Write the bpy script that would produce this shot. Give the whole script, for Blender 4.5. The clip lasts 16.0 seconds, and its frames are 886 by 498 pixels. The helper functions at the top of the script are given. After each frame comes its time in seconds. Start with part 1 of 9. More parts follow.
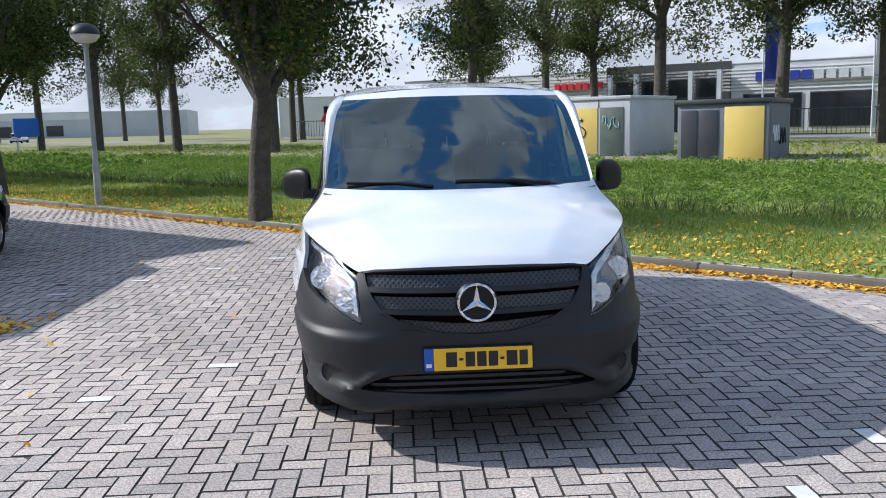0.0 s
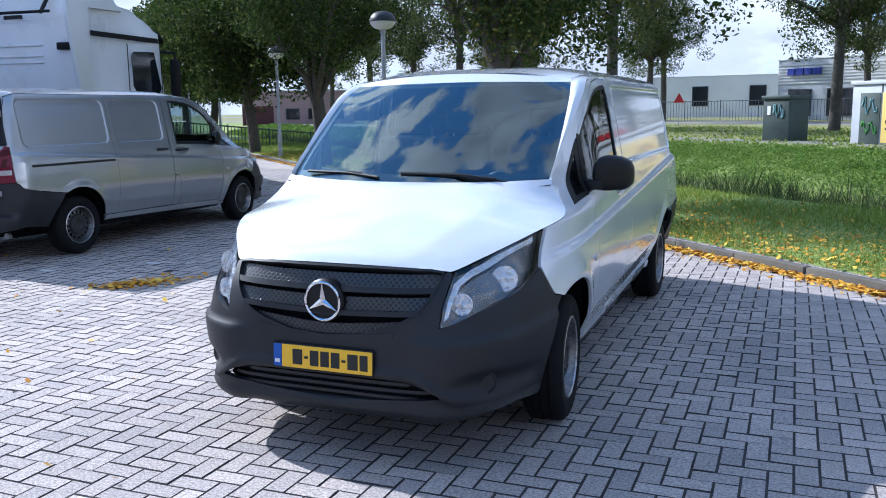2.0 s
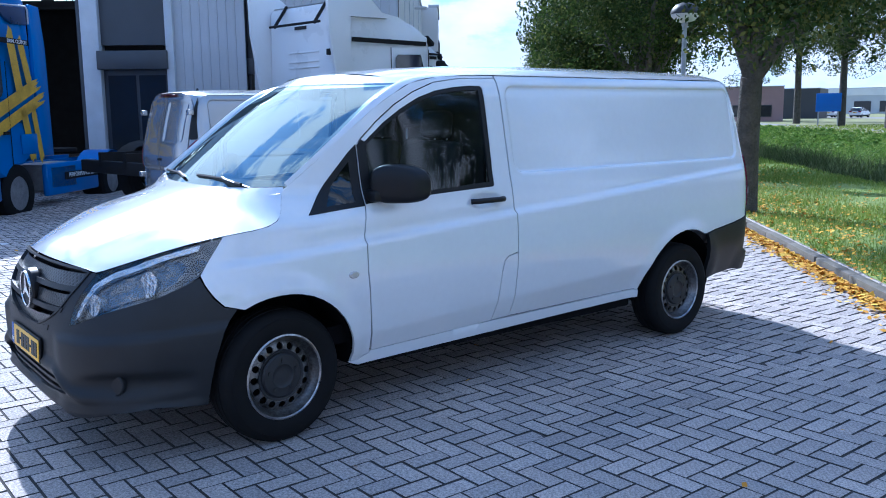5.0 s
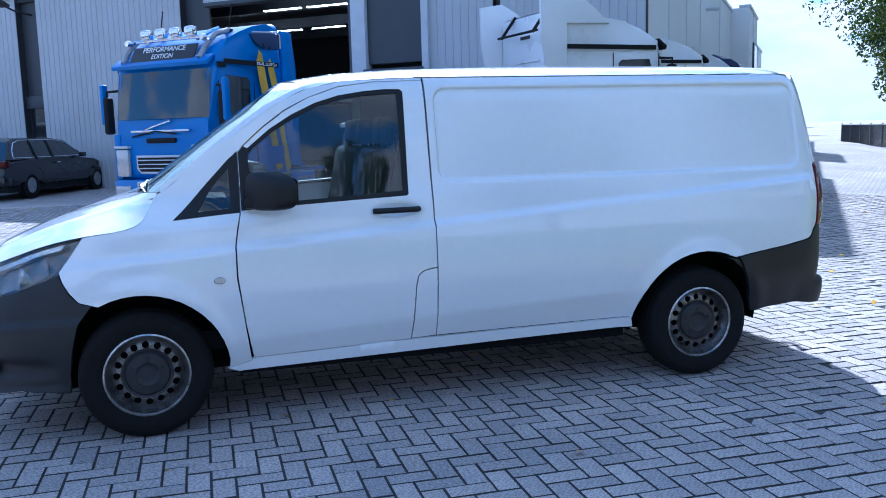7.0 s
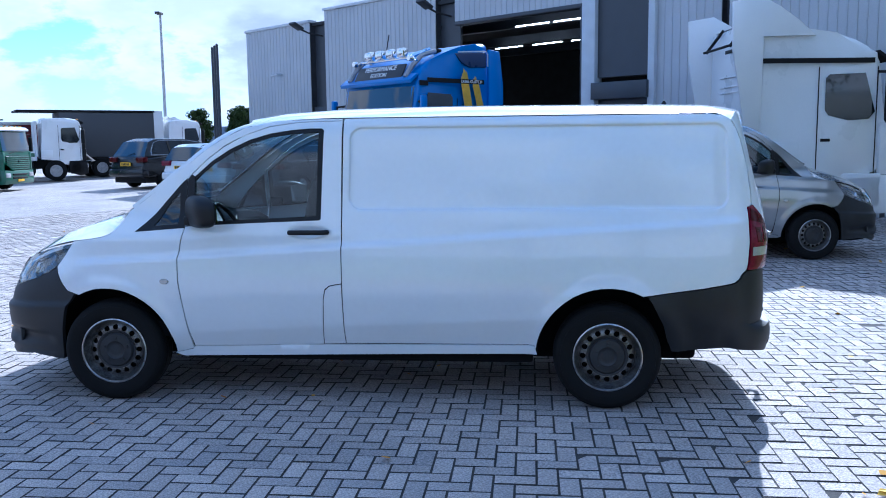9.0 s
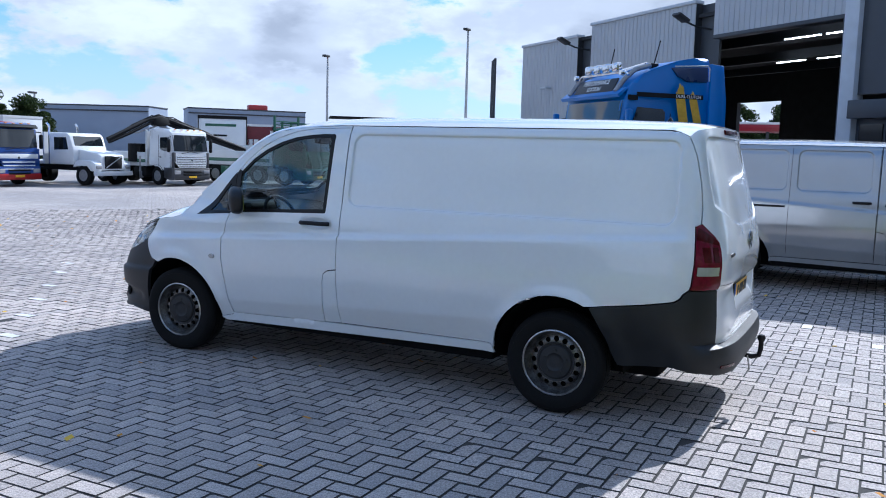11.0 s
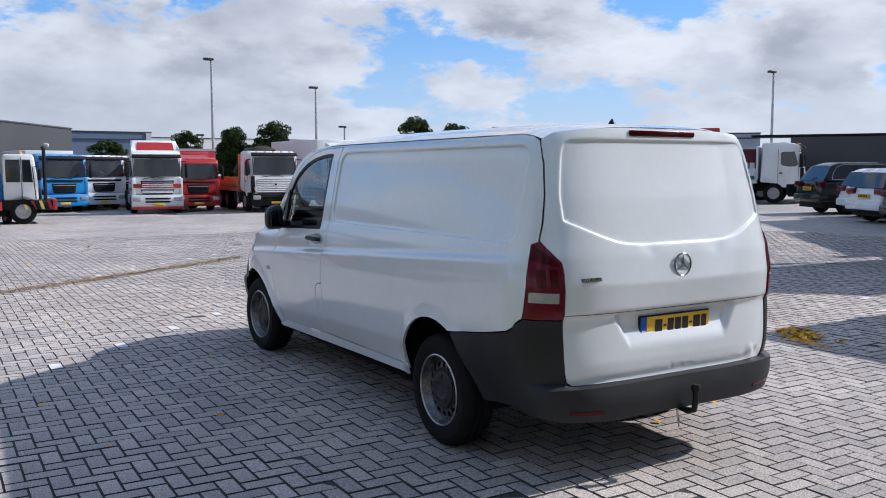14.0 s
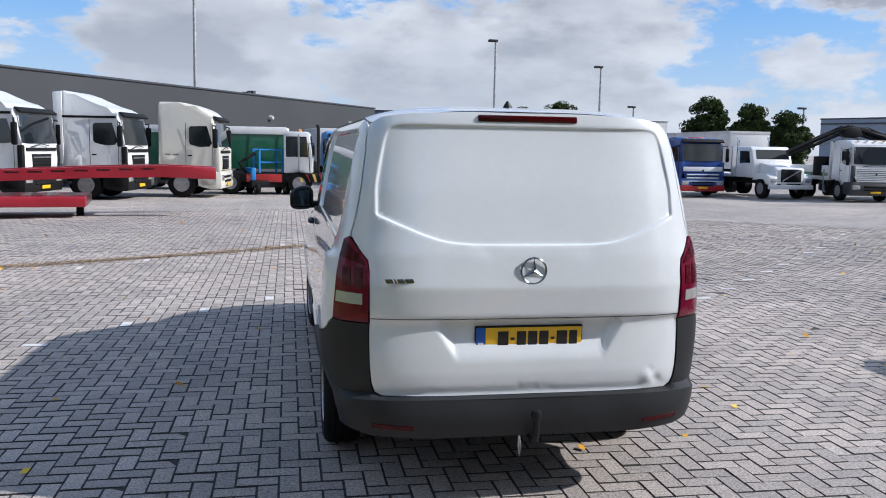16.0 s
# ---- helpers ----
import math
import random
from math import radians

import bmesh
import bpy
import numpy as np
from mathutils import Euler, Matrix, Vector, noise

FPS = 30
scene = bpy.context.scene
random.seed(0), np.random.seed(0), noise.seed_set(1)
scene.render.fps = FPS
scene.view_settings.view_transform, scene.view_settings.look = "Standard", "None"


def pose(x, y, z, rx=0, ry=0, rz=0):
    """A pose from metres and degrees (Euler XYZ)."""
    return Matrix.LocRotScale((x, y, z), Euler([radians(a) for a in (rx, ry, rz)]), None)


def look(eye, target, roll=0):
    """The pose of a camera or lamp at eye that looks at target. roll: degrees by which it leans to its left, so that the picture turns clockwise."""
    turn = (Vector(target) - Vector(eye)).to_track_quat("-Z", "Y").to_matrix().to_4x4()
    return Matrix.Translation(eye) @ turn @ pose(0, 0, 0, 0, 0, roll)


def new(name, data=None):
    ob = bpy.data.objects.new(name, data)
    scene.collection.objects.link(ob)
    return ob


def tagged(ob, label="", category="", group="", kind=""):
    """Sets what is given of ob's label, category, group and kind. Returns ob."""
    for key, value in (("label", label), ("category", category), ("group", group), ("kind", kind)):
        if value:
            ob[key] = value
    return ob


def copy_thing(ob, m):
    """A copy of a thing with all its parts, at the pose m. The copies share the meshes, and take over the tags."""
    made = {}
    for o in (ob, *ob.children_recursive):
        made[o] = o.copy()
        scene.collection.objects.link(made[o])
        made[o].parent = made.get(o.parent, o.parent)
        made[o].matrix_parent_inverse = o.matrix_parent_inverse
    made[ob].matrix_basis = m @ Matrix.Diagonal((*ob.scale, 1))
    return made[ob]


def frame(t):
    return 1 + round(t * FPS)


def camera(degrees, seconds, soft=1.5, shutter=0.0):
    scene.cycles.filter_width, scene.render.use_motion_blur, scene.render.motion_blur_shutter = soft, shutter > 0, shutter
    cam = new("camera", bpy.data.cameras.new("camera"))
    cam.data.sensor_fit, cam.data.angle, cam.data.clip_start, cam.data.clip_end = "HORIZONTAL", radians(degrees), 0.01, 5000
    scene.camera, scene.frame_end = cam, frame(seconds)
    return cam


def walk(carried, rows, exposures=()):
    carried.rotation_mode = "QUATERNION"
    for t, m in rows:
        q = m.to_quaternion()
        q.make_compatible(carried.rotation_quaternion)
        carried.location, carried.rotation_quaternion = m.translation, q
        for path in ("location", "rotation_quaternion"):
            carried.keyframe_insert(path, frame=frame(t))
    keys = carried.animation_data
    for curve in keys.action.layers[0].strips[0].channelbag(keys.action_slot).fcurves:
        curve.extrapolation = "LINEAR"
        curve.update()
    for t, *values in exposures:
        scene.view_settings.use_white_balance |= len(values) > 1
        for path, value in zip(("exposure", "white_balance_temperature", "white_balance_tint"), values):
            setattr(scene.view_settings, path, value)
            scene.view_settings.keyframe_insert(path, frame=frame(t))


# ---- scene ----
cam = camera(54.5, 16.0, 1.0)
PATH = [
    (0, (-0.334, -4.053, 1.618), (-0.246, -2.076, 1.328), -1.5),
    (0.5, (0.308, -3.976, 1.623), (0.161, -2.003, 1.329), -0.6),
    (1, (0.902, -3.879, 1.643), (0.535, -1.936, 1.341), -0.1),
    (1.5, (1.417, -3.651, 1.628), (0.858, -1.756, 1.317), -0.3),
    (2, (1.978, -3.407, 1.623), (1.231, -1.579, 1.305), -0.8),
    (2.5, (2.497, -3.071, 1.618), (1.57, -1.328, 1.3), -1.1),
    (3, (3.042, -2.719, 1.629), (1.946, -1.076, 1.314), -1.1),
    (3.5, (3.528, -2.369, 1.639), (2.291, -0.829, 1.331), -0.7),
    (4, (3.918, -1.982, 1.668), (2.569, -0.538, 1.359), -0.4),
    (4.5, (4.339, -1.565, 1.669), (2.886, -0.229, 1.349), -0.3),
    (5, (4.625, -1.057, 1.617), (3.084, 0.179, 1.304), -0.6),
    (7.5, (5.707, 1.806, 1.534), (3.753, 2.141, 1.269), -1.7),
    (8, (5.948, 2.384, 1.598), (3.972, 2.545, 1.339), -1.7),
    (10.5, (6.299, 5.392, 1.703), (4.456, 4.651, 1.467), 1.4),
    (11, (6.091, 5.905, 1.667), (4.32, 5.004, 1.441), 1.6),
    (11.5, (5.85, 6.472, 1.65), (4.163, 5.419, 1.436), 1.6),
    (12, (5.491, 6.986, 1.629), (3.899, 5.791, 1.439), 1.3),
    (12.5, (5.047, 7.523, 1.614), (3.573, 6.182, 1.447), 0.9),
    (13, (4.578, 7.913, 1.61), (3.244, 6.431, 1.454), 0.5),
    (13.5, (4.04, 8.184, 1.636), (2.853, 6.583, 1.473), 0.1),
    (14, (3.498, 8.439, 1.64), (2.474, 6.73, 1.458), -0.1),
    (14.5, (2.894, 8.621, 1.631), (2.035, 6.826, 1.426), -0.1),
    (15, (2.274, 8.824, 1.659), (1.592, 6.957, 1.44), 0.2),
    (15.5, (1.675, 8.909, 1.673), (1.165, 6.988, 1.447), 0.7),
    (16, (1.127, 8.98, 1.694), (0.775, 7.025, 1.461), 1.0),
]
# the clip's picture grows bluer while the camera looks along the shaded side
GRADE = [(0, 0.5, 5960, 11), (2.0, 0.74, 5320, 12), (5, 0.92, 4860, 11), (7.5, 0.97, 4680, 10), (8, 0.97, 4680, 10), (10.5, 0.62, 5130, 10), (12.5, 0.37, 5740, 12), (16, 0.26, 5960, 11)]
walk(cam, [(t, look(eye, target, roll)) for t, eye, target, roll in PATH], GRADE)

# ---- light: a low sun from over the hall, broken cumulus in a pale blue sky ----
SUN = Vector((-1.32, 0.33, 1.0)).normalized()
world = bpy.data.worlds.new("sky")
scene.world = world
world.use_nodes = True
wn, wl = world.node_tree.nodes, world.node_tree.links
wn.clear()
w_out, w_bg = wn.new("ShaderNodeOutputWorld"), wn.new("ShaderNodeBackground")
w_sky = wn.new("ShaderNodeTexSky")
w_sky.sky_type, w_sky.sun_disc = "NISHITA", False
w_sky.sun_elevation, w_sky.sun_rotation = math.asin(SUN.z), math.atan2(SUN.x, SUN.y)
w_sky.dust_density, w_sky.ozone_density = 0.4, 2.0
w_bg.inputs["Strength"].default_value = 0.124


def w_math(op, a, b=None, clamp=False):
    m = wn.new("ShaderNodeMath")
    m.operation, m.use_clamp = op, clamp
    for k, v in enumerate((a, b)):
        if v is None:
            continue
        if isinstance(v, (int, float)):
            m.inputs[k].default_value = v
        else:
            wl.new(v, m.inputs[k])
    return m.outputs[0]


def w_noise(vec, scale, detail, rough):
    t = wn.new("ShaderNodeTexNoise")
    t.inputs["Scale"].default_value, t.inputs["Detail"].default_value, t.inputs["Roughness"].default_value = scale, detail, rough
    wl.new(vec, t.inputs["Vector"])
    return t.outputs["Fac"]


def w_mix(fac, a, b):
    m = wn.new("ShaderNodeMix")
    m.data_type = "RGBA"
    wl.new(fac, m.inputs[0])
    for k, v in ((6, a), (7, b)):
        if isinstance(v, tuple):
            m.inputs[k].default_value = v
        else:
            wl.new(v, m.inputs[k])
    return m.outputs[2]


def w_ramp(fac, a, b):
    m = wn.new("ShaderNodeMapRange")
    m.interpolation_type = "SMOOTHSTEP"
    m.inputs[1].default_value, m.inputs[2].default_value = a, b
    wl.new(fac, m.inputs[0])
    return m.outputs[0]


# heaped clouds: thick ones are grey where more cloud lies above them, thin edges stay white
w_tc, w_sep = wn.new("ShaderNodeTexCoord"), wn.new("ShaderNodeSeparateXYZ")
wl.new(w_tc.outputs["Generated"], w_sep.inputs[0])


def w_place(shift):
    m = wn.new("ShaderNodeMapping")
    m.inputs["Scale"].default_value, m.inputs["Location"].default_value = (1.0, 1.0, 2.3), shift
    wl.new(w_tc.outputs["Generated"], m.inputs["Vector"])
    return m.outputs[0]


density = w_noise(w_place((0.3, 0.1, 0.0)), 4.4, 10, 0.58)
above = w_noise(w_place((0.26, 0.11, 0.11)), 4.4, 6, 0.5)
thin = w_math("SUBTRACT", w_math("ADD", density, 0.035), w_math("MULTIPLY", w_ramp(w_sep.outputs[2], 0.2, 0.75), 0.10))
open_side = wn.new("ShaderNodeVectorMath")
open_side.operation = "DOT_PRODUCT"
open_side.inputs[1].default_value = Vector((0.05, -1.0, 0.25)).normalized()
wl.new(w_tc.outputs["Generated"], open_side.inputs[0])
thin = w_math("SUBTRACT", thin, w_math("MULTIPLY", w_ramp(open_side.outputs["Value"], 0.55, 1.0), 0.055))
cover = w_ramp(thin, 0.41, 0.475)
billow = w_noise(w_place((1.7, 0.4, 0.2)), 8.5, 8, 0.55)
deepness = w_math("ADD", w_math("MULTIPLY", above, 0.62), w_math("MULTIPLY", billow, 0.38))
shade = w_math("MULTIPLY", w_ramp(deepness, 0.43, 0.60), w_ramp(density, 0.40, 0.50))
haze = w_math("SUBTRACT", 1.0, w_ramp(w_sep.outputs[2], 0.0, 0.2))
cloud = w_mix(shade, w_mix(w_ramp(billow, 0.36, 0.62), (3.9, 4.05, 4.35, 1), (5.6, 5.7, 5.85, 1)), (2.5, 2.65, 2.98, 1))
# thin cloud near the sun is lit through and brighter
toward = wn.new("ShaderNodeVectorMath")
toward.operation = "DOT_PRODUCT"
toward.inputs[1].default_value = SUN
wl.new(w_tc.outputs["Generated"], toward.inputs[0])
halo = w_ramp(toward.outputs["Value"], 0.80, 1.0)
cloud = w_mix(w_math("MULTIPLY", halo, 0.8), cloud, (11.0, 10.7, 10.2, 1))
blue = wn.new("ShaderNodeMix")
blue.data_type, blue.blend_type = "RGBA", "MULTIPLY"
blue.inputs[0].default_value, blue.inputs[7].default_value = 1.0, (0.9, 1.1, 1.3, 1)
wl.new(w_sky.outputs[0], blue.inputs[6])
deep = wn.new("ShaderNodeMix")
deep.data_type = "RGBA"
deep.inputs[0].default_value, deep.inputs[7].default_value = 0.6, (0.75, 2.1, 4.3, 1)
wl.new(blue.outputs[2], deep.inputs[6])
sky_mix = w_mix(cover, deep.outputs[2], cloud)
sky_mix = w_mix(w_math("MULTIPLY", haze, 0.55), sky_mix, (4.5, 4.75, 5.05, 1))
wl.new(sky_mix, w_bg.inputs["Color"])
wl.new(w_bg.outputs[0], w_out.inputs["Surface"])
sun_data = bpy.data.lights.new("sun", "SUN")
sun_data.energy, sun_data.angle, sun_data.color = 4.25, radians(0.6), (1.0, 0.94, 0.86)
sun = new("sun", sun_data)
sun.rotation_euler = SUN.to_track_quat("Z", "Y").to_euler()

# ---- materials ----
from mathutils import geometry


def pbr(name, color, rough=0.6, metal=0.0, var=0.12, scale=3.0, fine=60.0, bump=0.1, dist=0.002, coat=0.0, dirt=None, rvar=0.1, spec=0.5):
    """A surface with slow stains, fine grain and slight relief; the scales are per metre."""
    m = bpy.data.materials.new(name)
    m.use_nodes = True
    n, l = m.node_tree.nodes, m.node_tree.links
    b = n["Principled BSDF"]
    tc = n.new("ShaderNodeTexCoord")
    big, small = n.new("ShaderNodeTexNoise"), n.new("ShaderNodeTexNoise")
    big.inputs["Scale"].default_value, big.inputs["Detail"].default_value = scale, 6
    small.inputs["Scale"].default_value, small.inputs["Detail"].default_value = fine, 4
    l.new(tc.outputs["Object"], big.inputs["Vector"])
    l.new(tc.outputs["Object"], small.inputs["Vector"])
    mix = n.new("ShaderNodeMix")
    mix.data_type = "FLOAT"
    mix.inputs[0].default_value = 0.4
    l.new(big.outputs["Fac"], mix.inputs[2])
    l.new(small.outputs["Fac"], mix.inputs[3])
    ramp = n.new("ShaderNodeValToRGB")
    lo = dirt or tuple(c * (1 - 2 * var) for c in color)
    hi = tuple(min(1, c * (1 + var)) for c in color)
    ramp.color_ramp.elements[0].position, ramp.color_ramp.elements[1].position = 0.3, 0.68
    ramp.color_ramp.elements[0].color, ramp.color_ramp.elements[1].color = (*lo, 1), (*hi, 1)
    l.new(mix.outputs[0], ramp.inputs[0])
    l.new(ramp.outputs[0], b.inputs["Base Color"])
    rr = n.new("ShaderNodeMapRange")
    rr.inputs[3].default_value, rr.inputs[4].default_value = max(0.02, rough - rvar), min(1, rough + rvar)
    l.new(big.outputs["Fac"], rr.inputs[0])
    l.new(rr.outputs[0], b.inputs["Roughness"])
    b.inputs["Metallic"].default_value = metal
    b.inputs["Specular IOR Level"].default_value = spec
    b.inputs["Coat Weight"].default_value, b.inputs["Coat Roughness"].default_value = coat, 0.04
    if bump:
        bp = n.new("ShaderNodeBump")
        bp.inputs["Strength"].default_value, bp.inputs["Distance"].default_value = bump, dist
        l.new(small.outputs["Fac"], bp.inputs["Height"])
        l.new(bp.outputs[0], b.inputs["Normal"])
    return m


def glow(name, color, strength):
    m = bpy.data.materials.new(name)
    m.use_nodes = True
    b = m.node_tree.nodes["Principled BSDF"]
    b.inputs["Base Color"].default_value = (*color, 1)
    b.inputs["Emission Color"].default_value, b.inputs["Emission Strength"].default_value = (*color, 1), strength
    return m


def glass(name, tint, shine=0.06, coat=(1, 1, 1)):
    """A thin pane: clear with a tint, and glossy at a slant, alike from both sides."""
    m = bpy.data.materials.new(name)
    m.use_nodes = True
    n, l = m.node_tree.nodes, m.node_tree.links
    n.clear()
    out, mix = n.new("ShaderNodeOutputMaterial"), n.new("ShaderNodeMixShader")
    t, g, f = n.new("ShaderNodeBsdfTransparent"), n.new("ShaderNodeBsdfGlossy"), n.new("ShaderNodeLayerWeight")
    power, gain = n.new("ShaderNodeMath"), n.new("ShaderNodeMath")
    power.operation, power.inputs[1].default_value = "POWER", 4.6
    gain.operation, gain.inputs[1].default_value, gain.inputs[2].default_value = "MULTIPLY_ADD", 1 - shine, shine
    f.inputs["Blend"].default_value = 0.5
    t.inputs[0].default_value, g.inputs["Roughness"].default_value = (*tint, 1), 0.01
    g.inputs["Color"].default_value = (*coat, 1)
    l.new(f.outputs["Facing"], power.inputs[0])
    l.new(power.outputs[0], gain.inputs[0])
    l.new(gain.outputs[0], mix.inputs[0])
    l.new(t.outputs[0], mix.inputs[1])
    l.new(g.outputs[0], mix.inputs[2])
    l.new(mix.outputs[0], out.inputs[0])
    return m


WHITE = pbr("white_paint", (0.73, 0.75, 0.775), 0.2, var=0.02, scale=2.0, fine=25, bump=0.0, dist=0.002, coat=1.0, rvar=0.04)
WHITE.node_tree.nodes["Principled BSDF"].inputs["Coat IOR"].default_value = 1.56
SILVER = pbr("silver_paint", (0.37, 0.38, 0.395), 0.22, 0.6, var=0.05, scale=2.0, fine=300, bump=0.0, dist=0.001, coat=0.8)
PLASTIC = pbr("grey_bumper_plastic", (0.0190, 0.0203, 0.0228), 0.5, var=0.25, scale=4, fine=500, bump=0.25, dist=0.0008, rvar=0.08, spec=0.35)
TRIM = pbr("black_trim", (0.007, 0.007, 0.008), 0.45, var=0.15, fine=300, bump=0.1, dist=0.0005, spec=0.3)
# near-black stand-in for shade beneath the vans, in arches and behind openings
SHADOW = pbr("underbody_shade", (0.006, 0.006, 0.007), 0.95, var=0.2, spec=0.1)
RUBBER = pbr("tyre_rubber", (0.007, 0.007, 0.0075), 0.8, var=0.25, scale=12, fine=200, bump=0.3, dist=0.001, spec=0.2)
RIM = pbr("bright_steel_rim", (0.50, 0.49, 0.48), 0.30, 0.9, var=0.2, scale=18, fine=90, bump=0.1, dist=0.001, dirt=(0.16, 0.14, 0.13))
DISH = pbr("dull_steel_dish", (0.21, 0.205, 0.20), 0.34, 0.85, var=0.3, scale=16, fine=90, bump=0.2, dist=0.001, dirt=(0.03, 0.026, 0.024))
DARK_CHROME = pbr("dull_chrome", (0.22, 0.23, 0.24), 0.2, 1.0, var=0.1, bump=0)
STEEL = pbr("worn_steel_rim", (0.42, 0.41, 0.40), 0.42, 0.6, var=0.3, scale=14, fine=90, bump=0.2, dist=0.001, dirt=(0.09, 0.07, 0.06))
CAP = pbr("worn_black_cap", (0.018, 0.018, 0.02), 0.55, var=0.3, scale=20, fine=200, bump=0.2, dist=0.001)
CHROME = pbr("chrome", (0.72, 0.73, 0.75), 0.09, 1.0, var=0.03, bump=0, rvar=0.04)
REFLECTOR = pbr("lamp_reflector", (0.80, 0.80, 0.80), 0.10, 1.0, var=0.15, scale=14, fine=45, bump=1.0, dist=0.02, rvar=0.05)
AMBER = pbr("amber_bulb", (0.8, 0.35, 0.08), 0.25, var=0.05, bump=0)
RED_LENS = pbr("red_lens", (0.145, 0.003, 0.022), 0.15, var=0.25, scale=30, fine=220, bump=0.25, dist=0.002, coat=0.35, rvar=0.03, spec=0.2)
DARK_RED_LENS = pbr("dark_red_lens", (0.065, 0.002, 0.004), 0.12, var=0.3, scale=30, fine=220, bump=0.2, coat=0.1, spec=0.2)
CLEAR_LENS = pbr("clear_lens", (0.46, 0.45, 0.45), 0.12, 0.3, var=0.1, scale=30, fine=200, bump=0.3, coat=1.0)
YELLOW = pbr("plate_yellow", (0.86, 0.50, 0.02), 0.35, var=0.04, fine=80, bump=0.05)
BLUE = pbr("plate_blue", (0.01, 0.09, 0.42), 0.4, var=0.05)
INK = pbr("black_ink", (0.01, 0.01, 0.01), 0.5, var=0.1, bump=0)
WHITE_INK = pbr("white_print", (0.8, 0.8, 0.8), 0.5, var=0.05, bump=0)
SEAT = pbr("seat_fabric", (0.02, 0.02, 0.022), 0.9, var=0.3, fine=400, bump=0.4)
DASH = pbr("dashboard", (0.022, 0.022, 0.024), 0.6, var=0.2, fine=300, bump=0.2)
SCREEN = glass("windscreen_glass", (0.58, 0.68, 0.70), 0.16, (0.78, 0.94, 1.0))
LAMP_FIELD = pbr("lamp_facets", (0.27, 0.265, 0.26), 0.14, 1.0, var=0.3, scale=14, fine=40, bump=1.0, dist=0.02, rvar=0.05)
LAMP_INNER = pbr("dark_lamp_inside", (0.13, 0.132, 0.138), 0.2, 0.75, var=0.25, scale=9, fine=22, bump=0.25, dist=0.01)
WINDOW = glass("side_glass", (0.62, 0.71, 0.73), 0.055)
QUARTER = glass("dark_quarter_glass", (0.16, 0.18, 0.19), 0.06)
LENS = glass("lamp_glass", (0.93, 0.94, 0.95), 0.055)
MIRROR = pbr("mirror_glass", (0.16, 0.16, 0.17), 0.03, 1.0, var=0, bump=0, rvar=0)


def holed(name):
    """Black plastic pierced by a close pattern of round holes."""
    m = pbr(name, (0.05, 0.052, 0.056), 0.34, var=0.15, bump=0, coat=0.2)
    n, l = m.node_tree.nodes, m.node_tree.links
    b = n["Principled BSDF"]
    vo = n.new("ShaderNodeTexVoronoi")
    vo.inputs["Scale"].default_value, vo.inputs["Randomness"].default_value = 52, 0.0
    mp = n.new("ShaderNodeMapping")
    mp.inputs["Rotation"].default_value = (0, radians(45), 0)
    mp.inputs["Scale"].default_value = (1, 0.001, 1)
    tc = n.new("ShaderNodeTexCoord")
    l.new(tc.outputs["Object"], mp.inputs[0])
    l.new(mp.outputs[0], vo.inputs["Vector"])
    step = n.new("ShaderNodeMapRange")
    step.inputs[1].default_value, step.inputs[2].default_value = 0.30, 0.38
    l.new(vo.outputs["Distance"], step.inputs[0])
    mx = n.new("ShaderNodeMix")
    mx.data_type = "RGBA"
    l.new(step.outputs[0], mx.inputs[0])
    mx.inputs[6].default_value, mx.inputs[7].default_value = (0.002, 0.002, 0.002, 1), (0.035, 0.037, 0.04, 1)
    l.new(mx.outputs[2], b.inputs["Base Color"])
    bp = n.new("ShaderNodeBump")
    bp.inputs["Strength"].default_value, bp.inputs["Distance"].default_value = 0.8, 0.004
    l.new(step.outputs[0], bp.inputs["Height"])
    l.new(bp.outputs[0], b.inputs["Normal"])
    return m


HOLED = holed("pierced_black_plastic")


# ---- mesh helpers ----
def part(name, bm, material, parent=None, label="", smooth=True, sharp=38, at=None):
    """Links a bmesh as one mesh object, under a thing or a part."""
    me = bpy.data.meshes.new(name)
    bmesh.ops.recalc_face_normals(bm, faces=bm.faces) if len(bm.faces) < 60000 else None
    bm.to_mesh(me)
    bm.free()
    for mt in material if isinstance(material, (list, tuple)) else [material]:
        me.materials.append(mt)
    if smooth:
        me.polygons.foreach_set("use_smooth", [True] * len(me.polygons))
        me.set_sharp_from_angle(angle=radians(sharp))
    ob = new(name, me)
    if parent:
        ob.parent = parent
    if at is not None:
        ob.matrix_basis = at
    if label:
        tagged(ob, label)
    return ob


def thing(name, label, category, at=None, group="", kind=""):
    ob = new(name)
    if at is not None:
        ob.matrix_basis = at
    return tagged(ob, label, category, group, kind)


def box_bm(x0, x1, y0, y1, z0, z1, bevel=0.0, seg=2, bm=None, m=None):
    bm = bm or bmesh.new()
    made = bmesh.ops.create_cube(bm, size=1)["verts"]
    for v in made:
        v.co = Vector(((x0 + x1) / 2 + v.co.x * (x1 - x0), (y0 + y1) / 2 + v.co.y * (y1 - y0), (z0 + z1) / 2 + v.co.z * (z1 - z0)))
    if m is not None:
        bmesh.ops.transform(bm, matrix=m, verts=made)
    if bevel:
        edges = list({e for v in made for e in v.link_edges})
        bmesh.ops.bevel(bm, geom=edges, offset=bevel, segments=seg, profile=0.5, affect="EDGES")
    return bm


